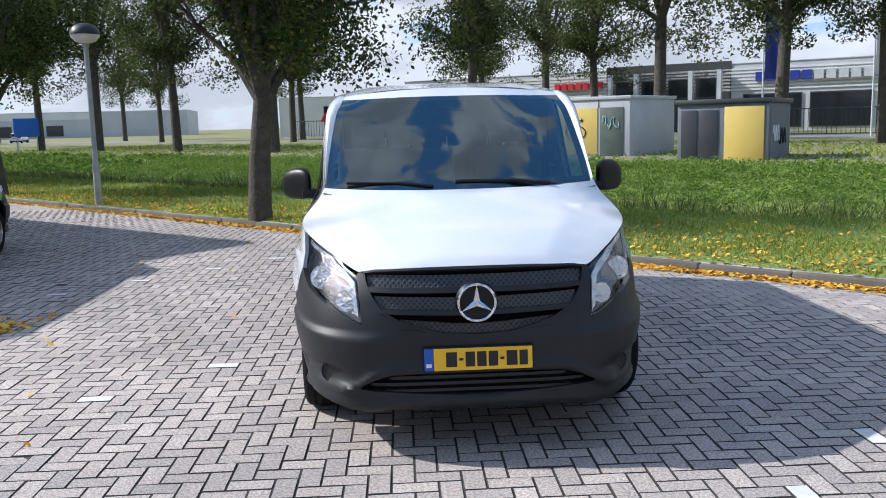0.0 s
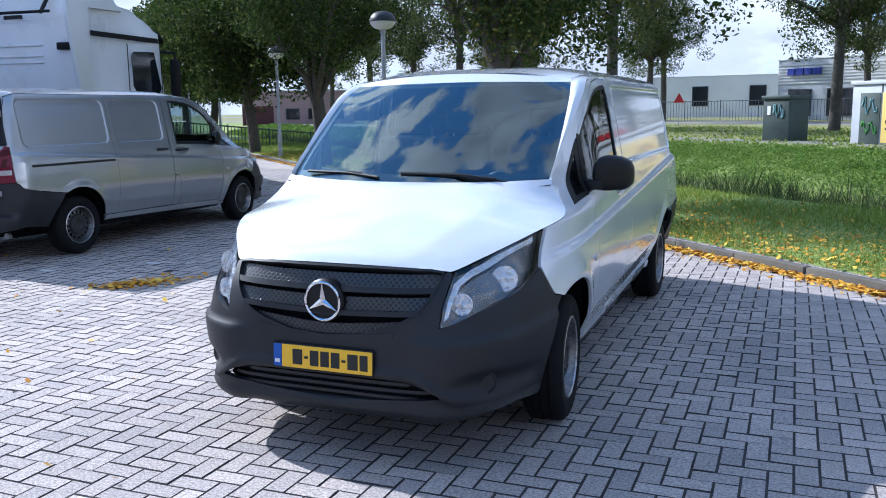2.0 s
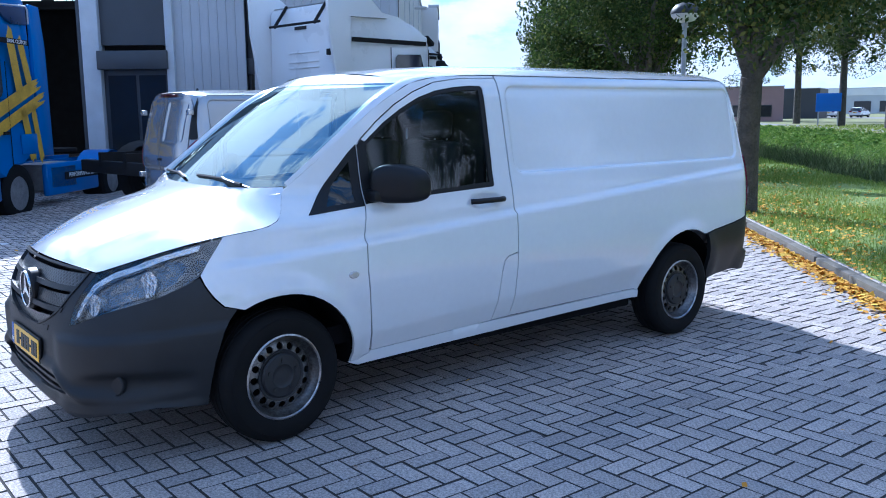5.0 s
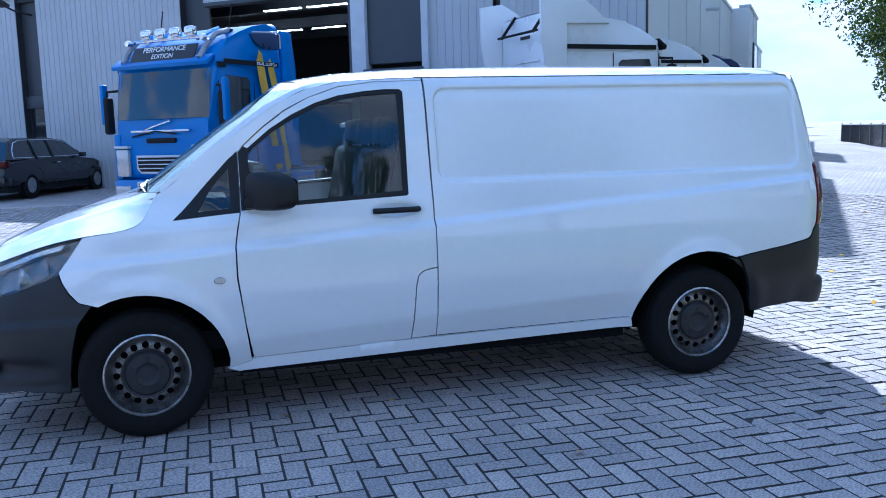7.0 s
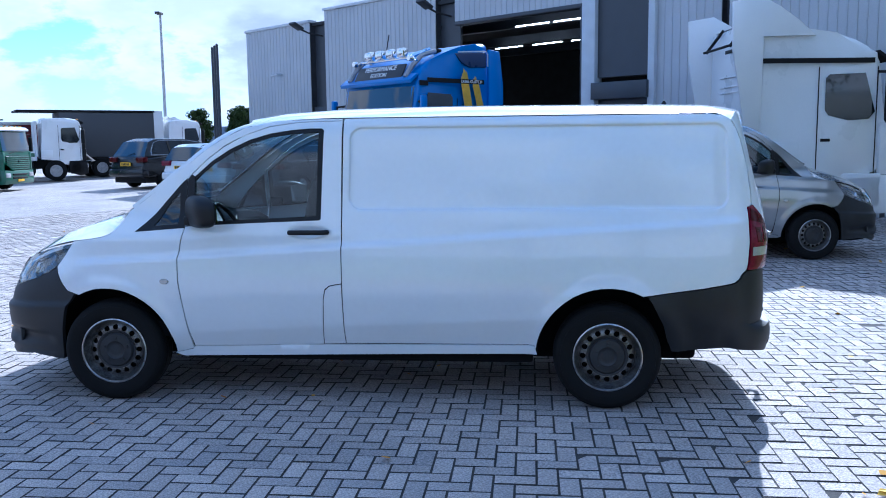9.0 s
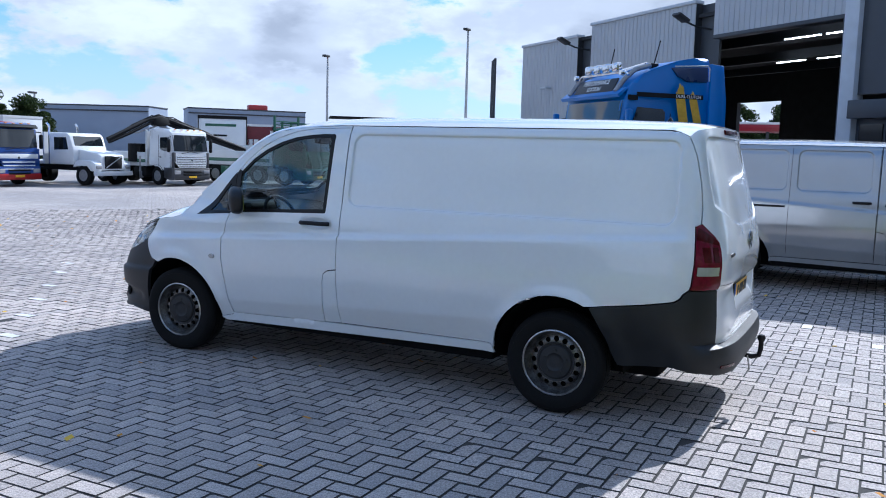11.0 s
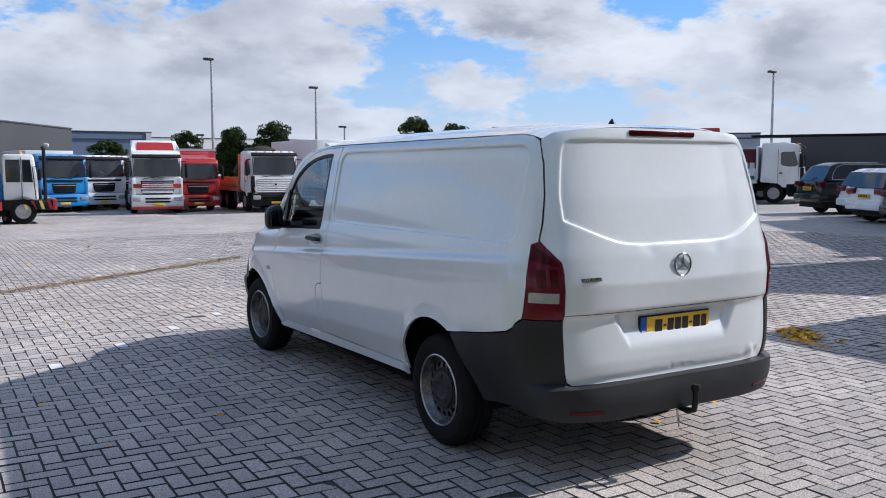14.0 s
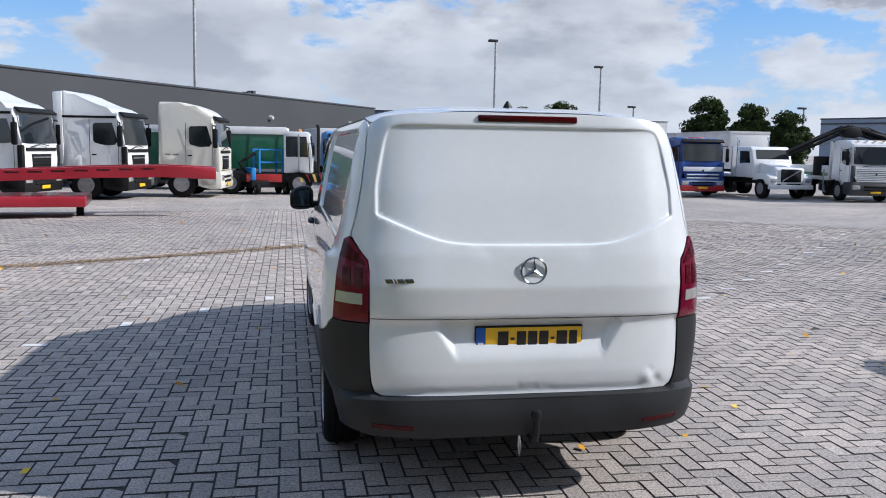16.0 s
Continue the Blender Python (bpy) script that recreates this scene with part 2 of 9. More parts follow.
def lathe_bm(profile, seg=32, axis="Z", bm=None, m=None, closed=False, caps=True):
    """Turns (radius, height) points round an axis."""
    bm = bm or bmesh.new()
    rings = []
    for r, h in profile:
        ring = []
        for k in range(seg):
            a = 2 * math.pi * k / seg
            c, s = r * math.cos(a), r * math.sin(a)
            p = Vector((c, s, h)) if axis == "Z" else Vector((h, c, s)) if axis == "X" else Vector((c, h, s))
            ring.append(bm.verts.new(m @ p if m is not None else p))
        rings.append(ring)
    pairs = list(zip(rings, rings[1:])) + ([(rings[-1], rings[0])] if closed else [])
    for a, b in pairs:
        for k in range(seg):
            bm.faces.new((a[k], a[(k + 1) % seg], b[(k + 1) % seg], b[k]))
    if not closed and caps:
        for ring, (r, h) in ((rings[0], profile[0]), (rings[-1], profile[-1])):
            if r > 1e-4:
                bm.faces.new(ring)
    bmesh.ops.remove_doubles(bm, verts=[v for ring in rings for v in ring], dist=1e-5)
    return bm


def tube_bm(points, r, seg=8, bm=None, taper=None):
    """A round bar along points; taper gives the end's radius."""
    bm = bm or bmesh.new()
    pts = [Vector(p) for p in points]
    rings = []
    for i, p in enumerate(pts):
        d = (pts[min(i + 1, len(pts) - 1)] - pts[max(i - 1, 0)]).normalized()
        u = d.orthogonal().normalized()
        if rings:
            u = (lastu - d * lastu.dot(d)).normalized()
        w, lastu = d.cross(u), u
        rad = r + ((taper - r) * i / (len(pts) - 1) if taper is not None else 0)
        rings.append([bm.verts.new(p + rad * (math.cos(2 * math.pi * k / seg) * u + math.sin(2 * math.pi * k / seg) * w)) for k in range(seg)])
    for a, b in zip(rings, rings[1:]):
        for k in range(seg):
            bm.faces.new((a[k], a[(k + 1) % seg], b[(k + 1) % seg], b[k]))
    bm.faces.new(rings[0])
    bm.faces.new(rings[-1])
    return bm


def prism_bm(outline, h0, h1, axis="X", bevel=0.0, bm=None):
    """A flat outline given thickness along an axis; the outline is (y, z), (x, z) or (x, y)."""
    bm = bm or bmesh.new()

    def put(a, b, h):
        return bm.verts.new((h, a, b) if axis == "X" else (a, h, b) if axis == "Y" else (a, b, h))
    lo, hi = [put(a, b, h0) for a, b in outline], [put(a, b, h1) for a, b in outline]
    bm.faces.new(lo)
    bm.faces.new(hi)
    for k in range(len(lo)):
        bm.faces.new((lo[k], lo[(k + 1) % len(lo)], hi[(k + 1) % len(lo)], hi[k]))
    if bevel:
        bmesh.ops.bevel(bm, geom=list({e for v in lo + hi for e in v.link_edges}), offset=bevel, segments=2, profile=0.5, affect="EDGES")
    return bm


def grid_bm(pts, bm=None, wrap=False):
    """Faces over rows of points."""
    bm = bm or bmesh.new()
    rows = [[bm.verts.new(p) for p in row] for row in pts]
    for a, b in zip(rows, rows[1:]):
        for k in range(len(a) - (0 if wrap else 1)):
            bm.faces.new((a[k], a[(k + 1) % len(a)], b[(k + 1) % len(a)], b[k]))
    return bm


def inside(poly, pts):
    """Which of the points lie in the outline."""
    x, y = pts[:, 0], pts[:, 1]
    hit = np.zeros(len(pts), bool)
    for (x0, y0), (x1, y1) in zip(poly, np.roll(poly, -1, 0)):
        if y0 != y1:
            hit ^= ((y0 > y) != (y1 > y)) & (x < (x1 - x0) * (y - y0) / (y1 - y0) + x0)
    return hit


def dense(poly, step):
    out = []
    for p, q in zip(poly, np.roll(poly, -1, 0)):
        k = max(1, int(np.ceil(np.hypot(*(q - p)) / step)))
        out += [p + (q - p) * i / k for i in range(k)]
    return np.array(out)


def sheet_bm(outline, holes, place, step=0.04, bm=None, rim=0.0, lines=()):
    """A curved sheet: the outline, less its holes, filled with a fine net and bent by place(s, z) -> points, normals. rim: depth of the turned-in edge; lines: closed loops along which the net is cut, for crisp pressings."""
    loops = [dense(np.array(o, float), step) for o in [outline, *holes]]
    lo, hi = loops[0].min(0), loops[0].max(0)
    gx, gy = np.meshgrid(np.arange(lo[0] + step / 2, hi[0], step), np.arange(lo[1] + step / 2, hi[1], step))
    net = np.column_stack((gx.ravel(), gy.ravel()))
    keep = inside(loops[0], net)
    for h in loops[1:]:
        keep &= ~inside(h, net)
    net = net[keep]
    cuts = [np.array(c, float) for c in lines]
    for lp in loops + cuts:
        if len(net):
            far = np.ones(len(net), bool)
            for p, q in zip(lp, np.roll(lp, -1, 0)):
                d = q - p
                t = np.clip(((net - p) @ d) / max(d @ d, 1e-12), 0, 1)
                far &= np.hypot(*(net - p - t[:, None] * d).T) > step * 0.42
            net = net[far]
    pts, edges = [], []
    for lp in loops + cuts:
        k = len(pts)
        pts += [tuple(p) for p in lp]
        edges += [(k + i, k + (i + 1) % len(lp)) for i in range(len(lp))]
    nb = len(pts)
    pts += [tuple(p) for p in net]
    vs, _, fs, _, _, _ = geometry.delaunay_2d_cdt([Vector(p) for p in pts], edges, [], 0, 1e-6)
    v2 = np.array([tuple(v) for v in vs])
    tri = np.array([f for f in fs if len(f) == 3])
    mid = v2[tri].mean(1)
    ok = inside(loops[0], mid)
    for h in loops[1:]:
        ok &= ~inside(h, mid)
    p3, nrm = place(v2[:, 0], v2[:, 1])
    bm = bm or bmesh.new()
    verts = [bm.verts.new(p) for p in p3]
    for f in tri[ok]:
        try:
            bm.faces.new([verts[i] for i in f])
        except ValueError:
            pass
    if rim:
        index = {v: i for i, v in enumerate(verts)}
        inner = {}
        for e in [e for e in bm.edges if len(e.link_faces) == 1 and e.verts[0] in index and e.verts[1] in index]:
            a, b = e.verts
            for v in (a, b):
                if v not in inner:
                    inner[v] = bm.verts.new(Vector(p3[index[v]]) - rim * Vector(nrm[index[v]]))
            bm.faces.new((a, b, inner[b], inner[a]))
    for v in [v for v in verts if not v.link_faces]:
        bm.verts.remove(v)
    return bm

# ---- the yard and its verge: site axes run 45 degrees to the van; X along the kerb, Y away over the ditch ----
SITE = pose(0, 0, 0, 0, 0, -44.5)


def site(X, Y, z=0.0, turn=0.0):
    return SITE @ pose(X, Y, z, 0, 0, turn)


def ground_z(Y):
    return np.interp(Y, [4.0, 5.55, 5.7, 7.0, 9.3, 10.3, 11.4, 13.4, 15.2, 18.4, 20.5, 60], [-0.014, -0.062, 0.045, 0.11, 0.15, -0.25, -0.8, -0.8, -0.25, 0.24, 0.27, 0.3])


def edge_dip(Y):
    """The paving sinks a little into a gutter along the kerb."""
    return -0.045 * np.clip((np.asarray(Y, float) - 4.0) / 1.5, 0, 1)


def yard_z(x, y):
    """The yard drains: it rises gently towards the hall and falls away to the south."""
    x, y = np.asarray(x, float), np.asarray(y, float)
    return 0.0125 * np.clip(-x - 4, 0, 24) + 0.0065 * np.clip(y - 5, 0, 16) - 0.0065 * np.clip(-6 - y, 0, 26)


def raised(at):
    """A place on the yard lifted to the paving under it."""
    p = at.translation
    return Matrix.Translation((0, 0, float(yard_z(p.x, p.y)))) @ at


def nodes_of(m):
    return m.node_tree.nodes, m.node_tree.links, m.node_tree.nodes["Principled BSDF"]


def paver_mat(name, far=False):
    """Worn concrete pavers: each its own tone, stained over metres, with coarse grit."""
    m = pbr(name, (0.515, 0.471, 0.438), 0.8, var=0.16, scale=0.55, fine=170, bump=0.9, dist=0.004, rvar=0.12)
    n, l, b = nodes_of(m)
    old = b.inputs["Base Color"].links[0].from_socket
    tc = n.new("ShaderNodeTexCoord")
    if far:
        br = n.new("ShaderNodeTexBrick")
        br.inputs["Scale"].default_value = 1.0
        br.inputs["Brick Width"].default_value, br.inputs["Row Height"].default_value, br.inputs["Mortar Size"].default_value = 0.215, 0.1075, 0.006
        br.inputs["Color1"].default_value, br.inputs["Color2"].default_value, br.inputs["Mortar"].default_value = (1.06, 1.06, 1.06, 1), (0.84, 0.83, 0.83, 1), (0.45, 0.44, 0.43, 1)
        l.new(tc.outputs["Object"], br.inputs["Vector"])
        tone = br.outputs["Color"]
    else:
        info = n.new("ShaderNodeNewGeometry") if name == "pavers" else n.new("ShaderNodeObjectInfo")
        rp = n.new("ShaderNodeValToRGB")
        e = rp.color_ramp.elements
        e[0].color, e[1].color = (0.80, 0.80, 0.81, 1), (1.12, 1.10, 1.08, 1)
        mid = e.new(0.55)
        mid.color = (0.97, 0.94, 0.92, 1)
        l.new(info.outputs["Random Per Island" if name == "pavers" else "Random"], rp.inputs[0])
        tone = rp.outputs[0]
    st = n.new("ShaderNodeTexNoise")
    st.inputs["Scale"].default_value, st.inputs["Detail"].default_value, st.inputs["Roughness"].default_value = 0.16, 5, 0.6
    l.new(tc.outputs["Object"], st.inputs["Vector"])
    sr = n.new("ShaderNodeValToRGB")
    sr.color_ramp.elements[0].position, sr.color_ramp.elements[1].position = 0.34, 0.62
    sr.color_ramp.elements[0].color, sr.color_ramp.elements[1].color = (0.80, 0.81, 0.83, 1), (1.08, 1.05, 1.02, 1)
    l.new(st.outputs["Fac"], sr.inputs[0])
    gr, gg = n.new("ShaderNodeTexNoise"), n.new("ShaderNodeValToRGB")
    gr.inputs["Scale"].default_value, gr.inputs["Detail"].default_value, gr.inputs["Roughness"].default_value = 70, 5, 0.78
    l.new(tc.outputs["Object"], gr.inputs["Vector"])
    gg.color_ramp.elements[0].position, gg.color_ramp.elements[1].position = 0.40, 0.60
    gg.color_ramp.elements[0].color, gg.color_ramp.elements[1].color = (0.52, 0.52, 0.53, 1), (1.22, 1.21, 1.195, 1)
    l.new(gr.outputs["Fac"], gg.inputs[0])
    last = old
    for other in (tone, sr.outputs[0], gg.outputs[0]):
        mx = n.new("ShaderNodeMix")
        mx.data_type, mx.blend_type = "RGBA", "MULTIPLY"
        mx.inputs[0].default_value = 1.0
        l.new(last, mx.inputs[6])
        l.new(other, mx.inputs[7])
        last = mx.outputs[2]
    l.new(last, b.inputs["Base Color"])
    return m


PAVER, PAVER_ONE, PAVER_FAR = paver_mat("pavers"), paver_mat("single_paver"), paver_mat("distant_pavers", True)
JOINT = pbr("joint_sand", (0.046, 0.042, 0.039), 0.95, var=0.4, scale=1.5, fine=120, bump=0.5)
MARKER = pbr("white_marking_paver", (0.66, 0.65, 0.63), 0.75, var=0.12, scale=6, fine=160, bump=0.4)
GRASS = pbr("grass_ground", (0.20, 0.26, 0.05), 0.9, var=0.3, scale=0.7, fine=14, bump=1.0, dist=0.04, dirt=(0.11, 0.15, 0.03))
FAR_GRASS = pbr("mown_far_grass", (0.19, 0.21, 0.06), 0.9, var=0.3, scale=0.25, fine=6, bump=0.8, dist=0.04, dirt=(0.15, 0.12, 0.065))
WATER = pbr("ditch_water", (0.03, 0.035, 0.03), 0.08, var=0.2, scale=1, fine=9, bump=0.1, dist=0.01, rvar=0.05)
ASPHALT = pbr("road_asphalt", (0.22, 0.21, 0.20), 0.85, var=0.15, scale=0.4, fine=60)
KERB = pbr("concrete_kerb", (0.17, 0.15, 0.13), 0.9, var=0.22, scale=2.5, fine=90, bump=0.5, dirt=(0.07, 0.065, 0.045))


def leaf_mat(name, a, b, c, through_light=0.0):
    m = pbr(name, a, 0.75, var=0.1, bump=0, spec=0.2)
    n, l, bs = nodes_of(m)
    g, rp = n.new("ShaderNodeNewGeometry"), n.new("ShaderNodeValToRGB")
    e = rp.color_ramp.elements
    e[0].color, e[1].color = (*a, 1), (*c, 1)
    k = e.new(0.6)
    k.color = (*b, 1)
    l.new(g.outputs["Random Per Island"], rp.inputs[0])
    l.new(rp.outputs[0], bs.inputs["Base Color"])
    if through_light:
        out, tl, mx = n["Material Output"], n.new("ShaderNodeBsdfTranslucent"), n.new("ShaderNodeMixShader")
        l.new(rp.outputs[0], tl.inputs["Color"])
        mx.inputs[0].default_value = through_light
        l.new(bs.outputs[0], mx.inputs[1])
        l.new(tl.outputs[0], mx.inputs[2])
        l.new(mx.outputs[0], out.inputs["Surface"])
    return m


LEAF_DARK = leaf_mat("dark_green_leaves", (0.020, 0.038, 0.009), (0.045, 0.078, 0.016), (0.125, 0.14, 0.032), 0.4)
LEAF_AUTUMN = leaf_mat("turning_leaves", (0.022, 0.040, 0.009), (0.048, 0.080, 0.016), (0.14, 0.135, 0.03), 0.4)
LEAF_DEEP = leaf_mat("deep_green_leaves", (0.012, 0.026, 0.008), (0.03, 0.052, 0.013), (0.065, 0.085, 0.022), 0.2)
LEAF_GREY = leaf_mat("grey_green_leaves", (0.032, 0.050, 0.016), (0.07, 0.096, 0.028), (0.14, 0.15, 0.05), 0.35)
LITTER = leaf_mat("fallen_yellow_leaves", (0.42, 0.16, 0.015), (0.68, 0.36, 0.03), (0.75, 0.52, 0.08))
BLADE = leaf_mat("grass_blades", (0.13, 0.20, 0.028), (0.24, 0.32, 0.05), (0.38, 0.39, 0.10), 0.3)
WEED = leaf_mat("bank_weeds", (0.10, 0.17, 0.03), (0.18, 0.28, 0.05), (0.32, 0.37, 0.10), 0.3)
REED = leaf_mat("ditch_plants", (0.04, 0.062, 0.016), (0.08, 0.115, 0.03), (0.20, 0.21, 0.095))
BARK = pbr("grey_bark", (0.085, 0.075, 0.06), 0.9, var=0.35, scale=5, fine=28, bump=1.0, dist=0.03, dirt=(0.03, 0.027, 0.022))


def loose(name, co, faces, mat, label, category="", kind="stuff", at=SITE, parent=None, smooth=False):
    me = bpy.data.meshes.new(name)
    me.from_pydata(co.tolist(), [], faces.tolist())
    me.materials.append(mat)
    me.update()
    ob = new(name, me)
    if parent:
        ob.parent = parent
    ob.matrix_basis = at
    return tagged(ob, label, category, "", kind)


# one sheet of ground to the horizon
ys = [-900, -300, -120, -70] + [-54 + 3 * k for k in range(18)] + [0, 2, 4, 5.55, 5.7, 6.2, 7.0, 8.2, 9.3, 9.8, 10.3, 10.8, 11.4, 13.4, 14.3, 15.2, 16.2, 17.3, 18.4, 19.5, 20.5, 23.0, 25.0, 40, 47, 54, 120, 900]
xs = [-900, -300, -120, -80] + [-66 + 3 * k for k in range(33)] + [36, 60, 120, 300, 900]
bm = bmesh.new()
rows = []
for y in ys:
    rows.append([(x, y, float(ground_z(y)) + (0.05 * noise.noise(Vector((x * 0.3, y * 0.3, 0))) if 6 < y < 60 else 0) + (float(yard_z(0.713 * x + 0.701 * y, 0.713 * y - 0.701 * x)) * min(1.0, (5.55 - y) / 4) if y < 5.55 else 0)) for x in xs])
grid_bm(rows, bm)
bm.faces.ensure_lookup_table()
for f in bm.faces:
    y = f.calc_center_median().y
    f.material_index = 0 if y < 5.65 else 1 if y < 20.4 else 3 if 23 < y < 25 or 47 < y < 54 else 2
ground = part("ground", bm, [PAVER_FAR, GRASS, FAR_GRASS, ASPHALT], at=SITE, sharp=60)
tagged(ground, "paved yard, grass verge and ditch banks out to the horizon", "ground", kind="structure")
water = part("water", box_bm(-120, 60, 11.1, 13.8, -0.75, -0.66), WATER, at=SITE)
tagged(water, "still dark water in the overgrown ditch", "water", kind="structure")

# kerb stones
kerb = thing("kerb", "weathered concrete kerb stones along the verge", "kerb", SITE, kind="structure")
stone = box_bm(-0.492, 0.492, 0, 0.12, -0.1, 0.095, 0.015, 2)
me_stone = None
for k in range(-62, 30):
    if me_stone is None:
        ob = part("kerb_stone", stone, KERB, kerb)
        me_stone = ob.data
    else:
        ob = new("kerb_stone", me_stone)
        ob.parent = kerb
    ob.matrix_basis = pose(k, 5.57 + 0.008 * math.sin(k * 2.3), 0.006 * math.sin(k * 1.7) - 0.06, 0.6 * math.sin(k), 0, 0.4 * math.sin(k * 3.1))

# ---- street furniture on the verge ----
GALV = pbr("galvanised_steel", (0.42, 0.43, 0.44), 0.5, 0.5, var=0.15, scale=5, fine=80, bump=0.1)
LAMP_WHITE = pbr("opal_lamp_bowl", (0.75, 0.75, 0.74), 0.35, var=0.04)
LAMP_BLACK = pbr("dark_lamp_hood", (0.03, 0.03, 0.033), 0.5, var=0.2)


def street_lamp(at):
    t = thing("street_lamp", "grey pole lamp with a dark hood and a white bowl", "street lamp", at, "lamps along the verge")
    part("pole", lathe_bm([(0.075, -0.1), (0.075, 0.9), (0.055, 1.0), (0.05, 3.4), (0.07, 3.42), (0.07, 3.5)], 16), GALV, t)
    part("bowl", lathe_bm([(0.07, 3.48), (0.2, 3.52), (0.29, 3.62), (0.30, 3.68)], 28), LAMP_WHITE, t, "white opal bowl")
    part("hood", lathe_bm([(0.31, 3.66), (0.31, 3.69), (0.28, 3.78), (0.2, 3.86), (0.08, 3.90), (0.0, 3.905)], 28), LAMP_BLACK, t, "dark domed hood")
    return t


lamp0 = street_lamp(Matrix.Translation((-6.97, 15.0, 0.0)))
copy_thing(lamp0, Matrix.Translation((-14.9, 22.8, 0.0)))
copy_thing(lamp0, Matrix.Translation((-23.6, 31.2, -0.1)))
copy_thing(lamp0, Matrix.Translation((-32.0, 39.6, -0.1)))


# ---- trees ----
def tree(name, label, at, mat, height, fork, radius, trunk_r, crown_low, leaves, size, seed, group, limbs=7, wide=1.0, clumps=46, fine=False, tight=1.0, pruned=None):
    """A tapered trunk that forks into limbs and twigs, and a ragged crown of separate leaves gathered round the twigs."""
    r = np.random.default_rng(seed)
    t = thing(name, label, "tree", at, group)
    bm = bmesh.new()
    lean = r.normal(0, 0.1, 2)
    trunk = [(0, 0, -0.2), (0.01, 0, 0.15), (lean[0] * 0.3, lean[1] * 0.3, fork * 0.5), (lean[0], lean[1], fork)]
    tube_bm(trunk, trunk_r * 1.12, 12, bm=bm, taper=trunk_r * 0.8)
    tips = []
    for k in range(limbs):
        a = 2 * math.pi * (k + r.uniform(-0.3, 0.3)) / limbs
        out = radius * r.uniform(0.35, 0.85) * wide
        top = r.uniform(crown_low + 0.5, height * 0.92)
        p0 = Vector(trunk[-1]) + Vector((0, 0, r.uniform(-0.25, 0.2)))
        p3 = Vector((out * math.cos(a), out * math.sin(a), top))
        p1 = p0.lerp(p3, 0.3) + Vector((0, 0, 0.12 * (top - fork)))
        p2 = p0.lerp(p3, 0.65) + Vector((r.normal(0, 0.15), r.normal(0, 0.15), 0.1 * (top - fork)))
        tube_bm([p0, p1, p2, p3], trunk_r * r.uniform(0.4, 0.6), 8, bm=bm, taper=trunk_r * 0.08)
        tips += [p1, p2, p3]
        for q in range(3):
            b0 = p1.lerp(p2, r.uniform(0.2, 1)) if q else p2
            b1 = b0 + Vector((r.normal(0, 0.6), r.normal(0, 0.6), r.uniform(-0.2, 0.8))) * radius * 0.4
            tube_bm([b0, b0.lerp(b1, 0.5) + Vector((0, 0, 0.1)), b1], trunk_r * 0.16, 5, bm=bm, taper=trunk_r * 0.04)
            tips.append(b1)
    tube_bm([trunk[-1], (lean[0] * 1.5, lean[1] * 1.5, (fork + height) / 2), (lean[0], lean[1], height * 0.9)], trunk_r * 0.7, 8, bm=bm, taper=trunk_r * 0.1)
    part("trunk", bm, BARK, t, "grey-brown trunk and limbs")
    mid = (crown_low + height) / 2
    centres = []
    while len(centres) < clumps:
        p = r.uniform(-1, 1, 3)
        d = np.linalg.norm(p)
        if 0.35 < d < 1:
            taper = 1 - 0.45 * max(0, p[2])
            c = np.array([p[0] * radius * wide * taper, p[1] * radius * wide * taper, mid + p[2] * (height - crown_low) / 2])
            if c[2] > crown_low + 0.1 * r.random():
                centres.append(c)
    centres = np.array(centres + [tuple(p) for p in tips if p.z > crown_low])
    hang = r.random(len(centres)) < (0.10 if height > 12 else 0.08)
    centres[hang, 2] = crown_low + r.uniform(-1.3, 1.2, hang.sum()) * (1 if height > 12 else 0.3)
    which = r.integers(0, len(centres), leaves)
    spread = radius * tight * r.uniform(0.14, 0.30, len(centres))[which]
    off = r.normal(0, 1, (leaves, 3))
    off /= np.maximum(1, np.linalg.norm(off, axis=1) / 1.7)[:, None]
    c = centres[which] + off * spread[:, None] * np.array([1, 1, 0.75])
    if pruned:
        # the side towards the lamp is kept clear of low boughs
        c[:, 2] += np.where((c[:, 0] < pruned[0]) & (c[:, 2] < pruned[1]), 1.1, 0.0)
    u = r.normal(0, 1, (leaves, 3))
    u /= np.linalg.norm(u, axis=1)[:, None]
    v = np.cross(u, r.normal(0, 1, (leaves, 3)))
    v /= np.linalg.norm(v, axis=1)[:, None]
    s = size * r.uniform(0.6, 1.35, leaves)[:, None]
    if fine:
        co = np.stack((c - u * s, c - v * s * 0.55, c + u * s, c + v * s * 0.55), 1).reshape(-1, 3)
        fc = np.arange(leaves * 4).reshape(-1, 4)
    else:
        co = np.stack((c - u * s - v * s * 0.5, c + v * s * 0.7, c + u * s - v * s * 0.4), 1).reshape(-1, 3)
        fc = np.arange(leaves * 3).reshape(-1, 3)
    loose("crown", co, fc, mat, "ragged leafy crown", kind="", at=Matrix(), parent=t)
    return t


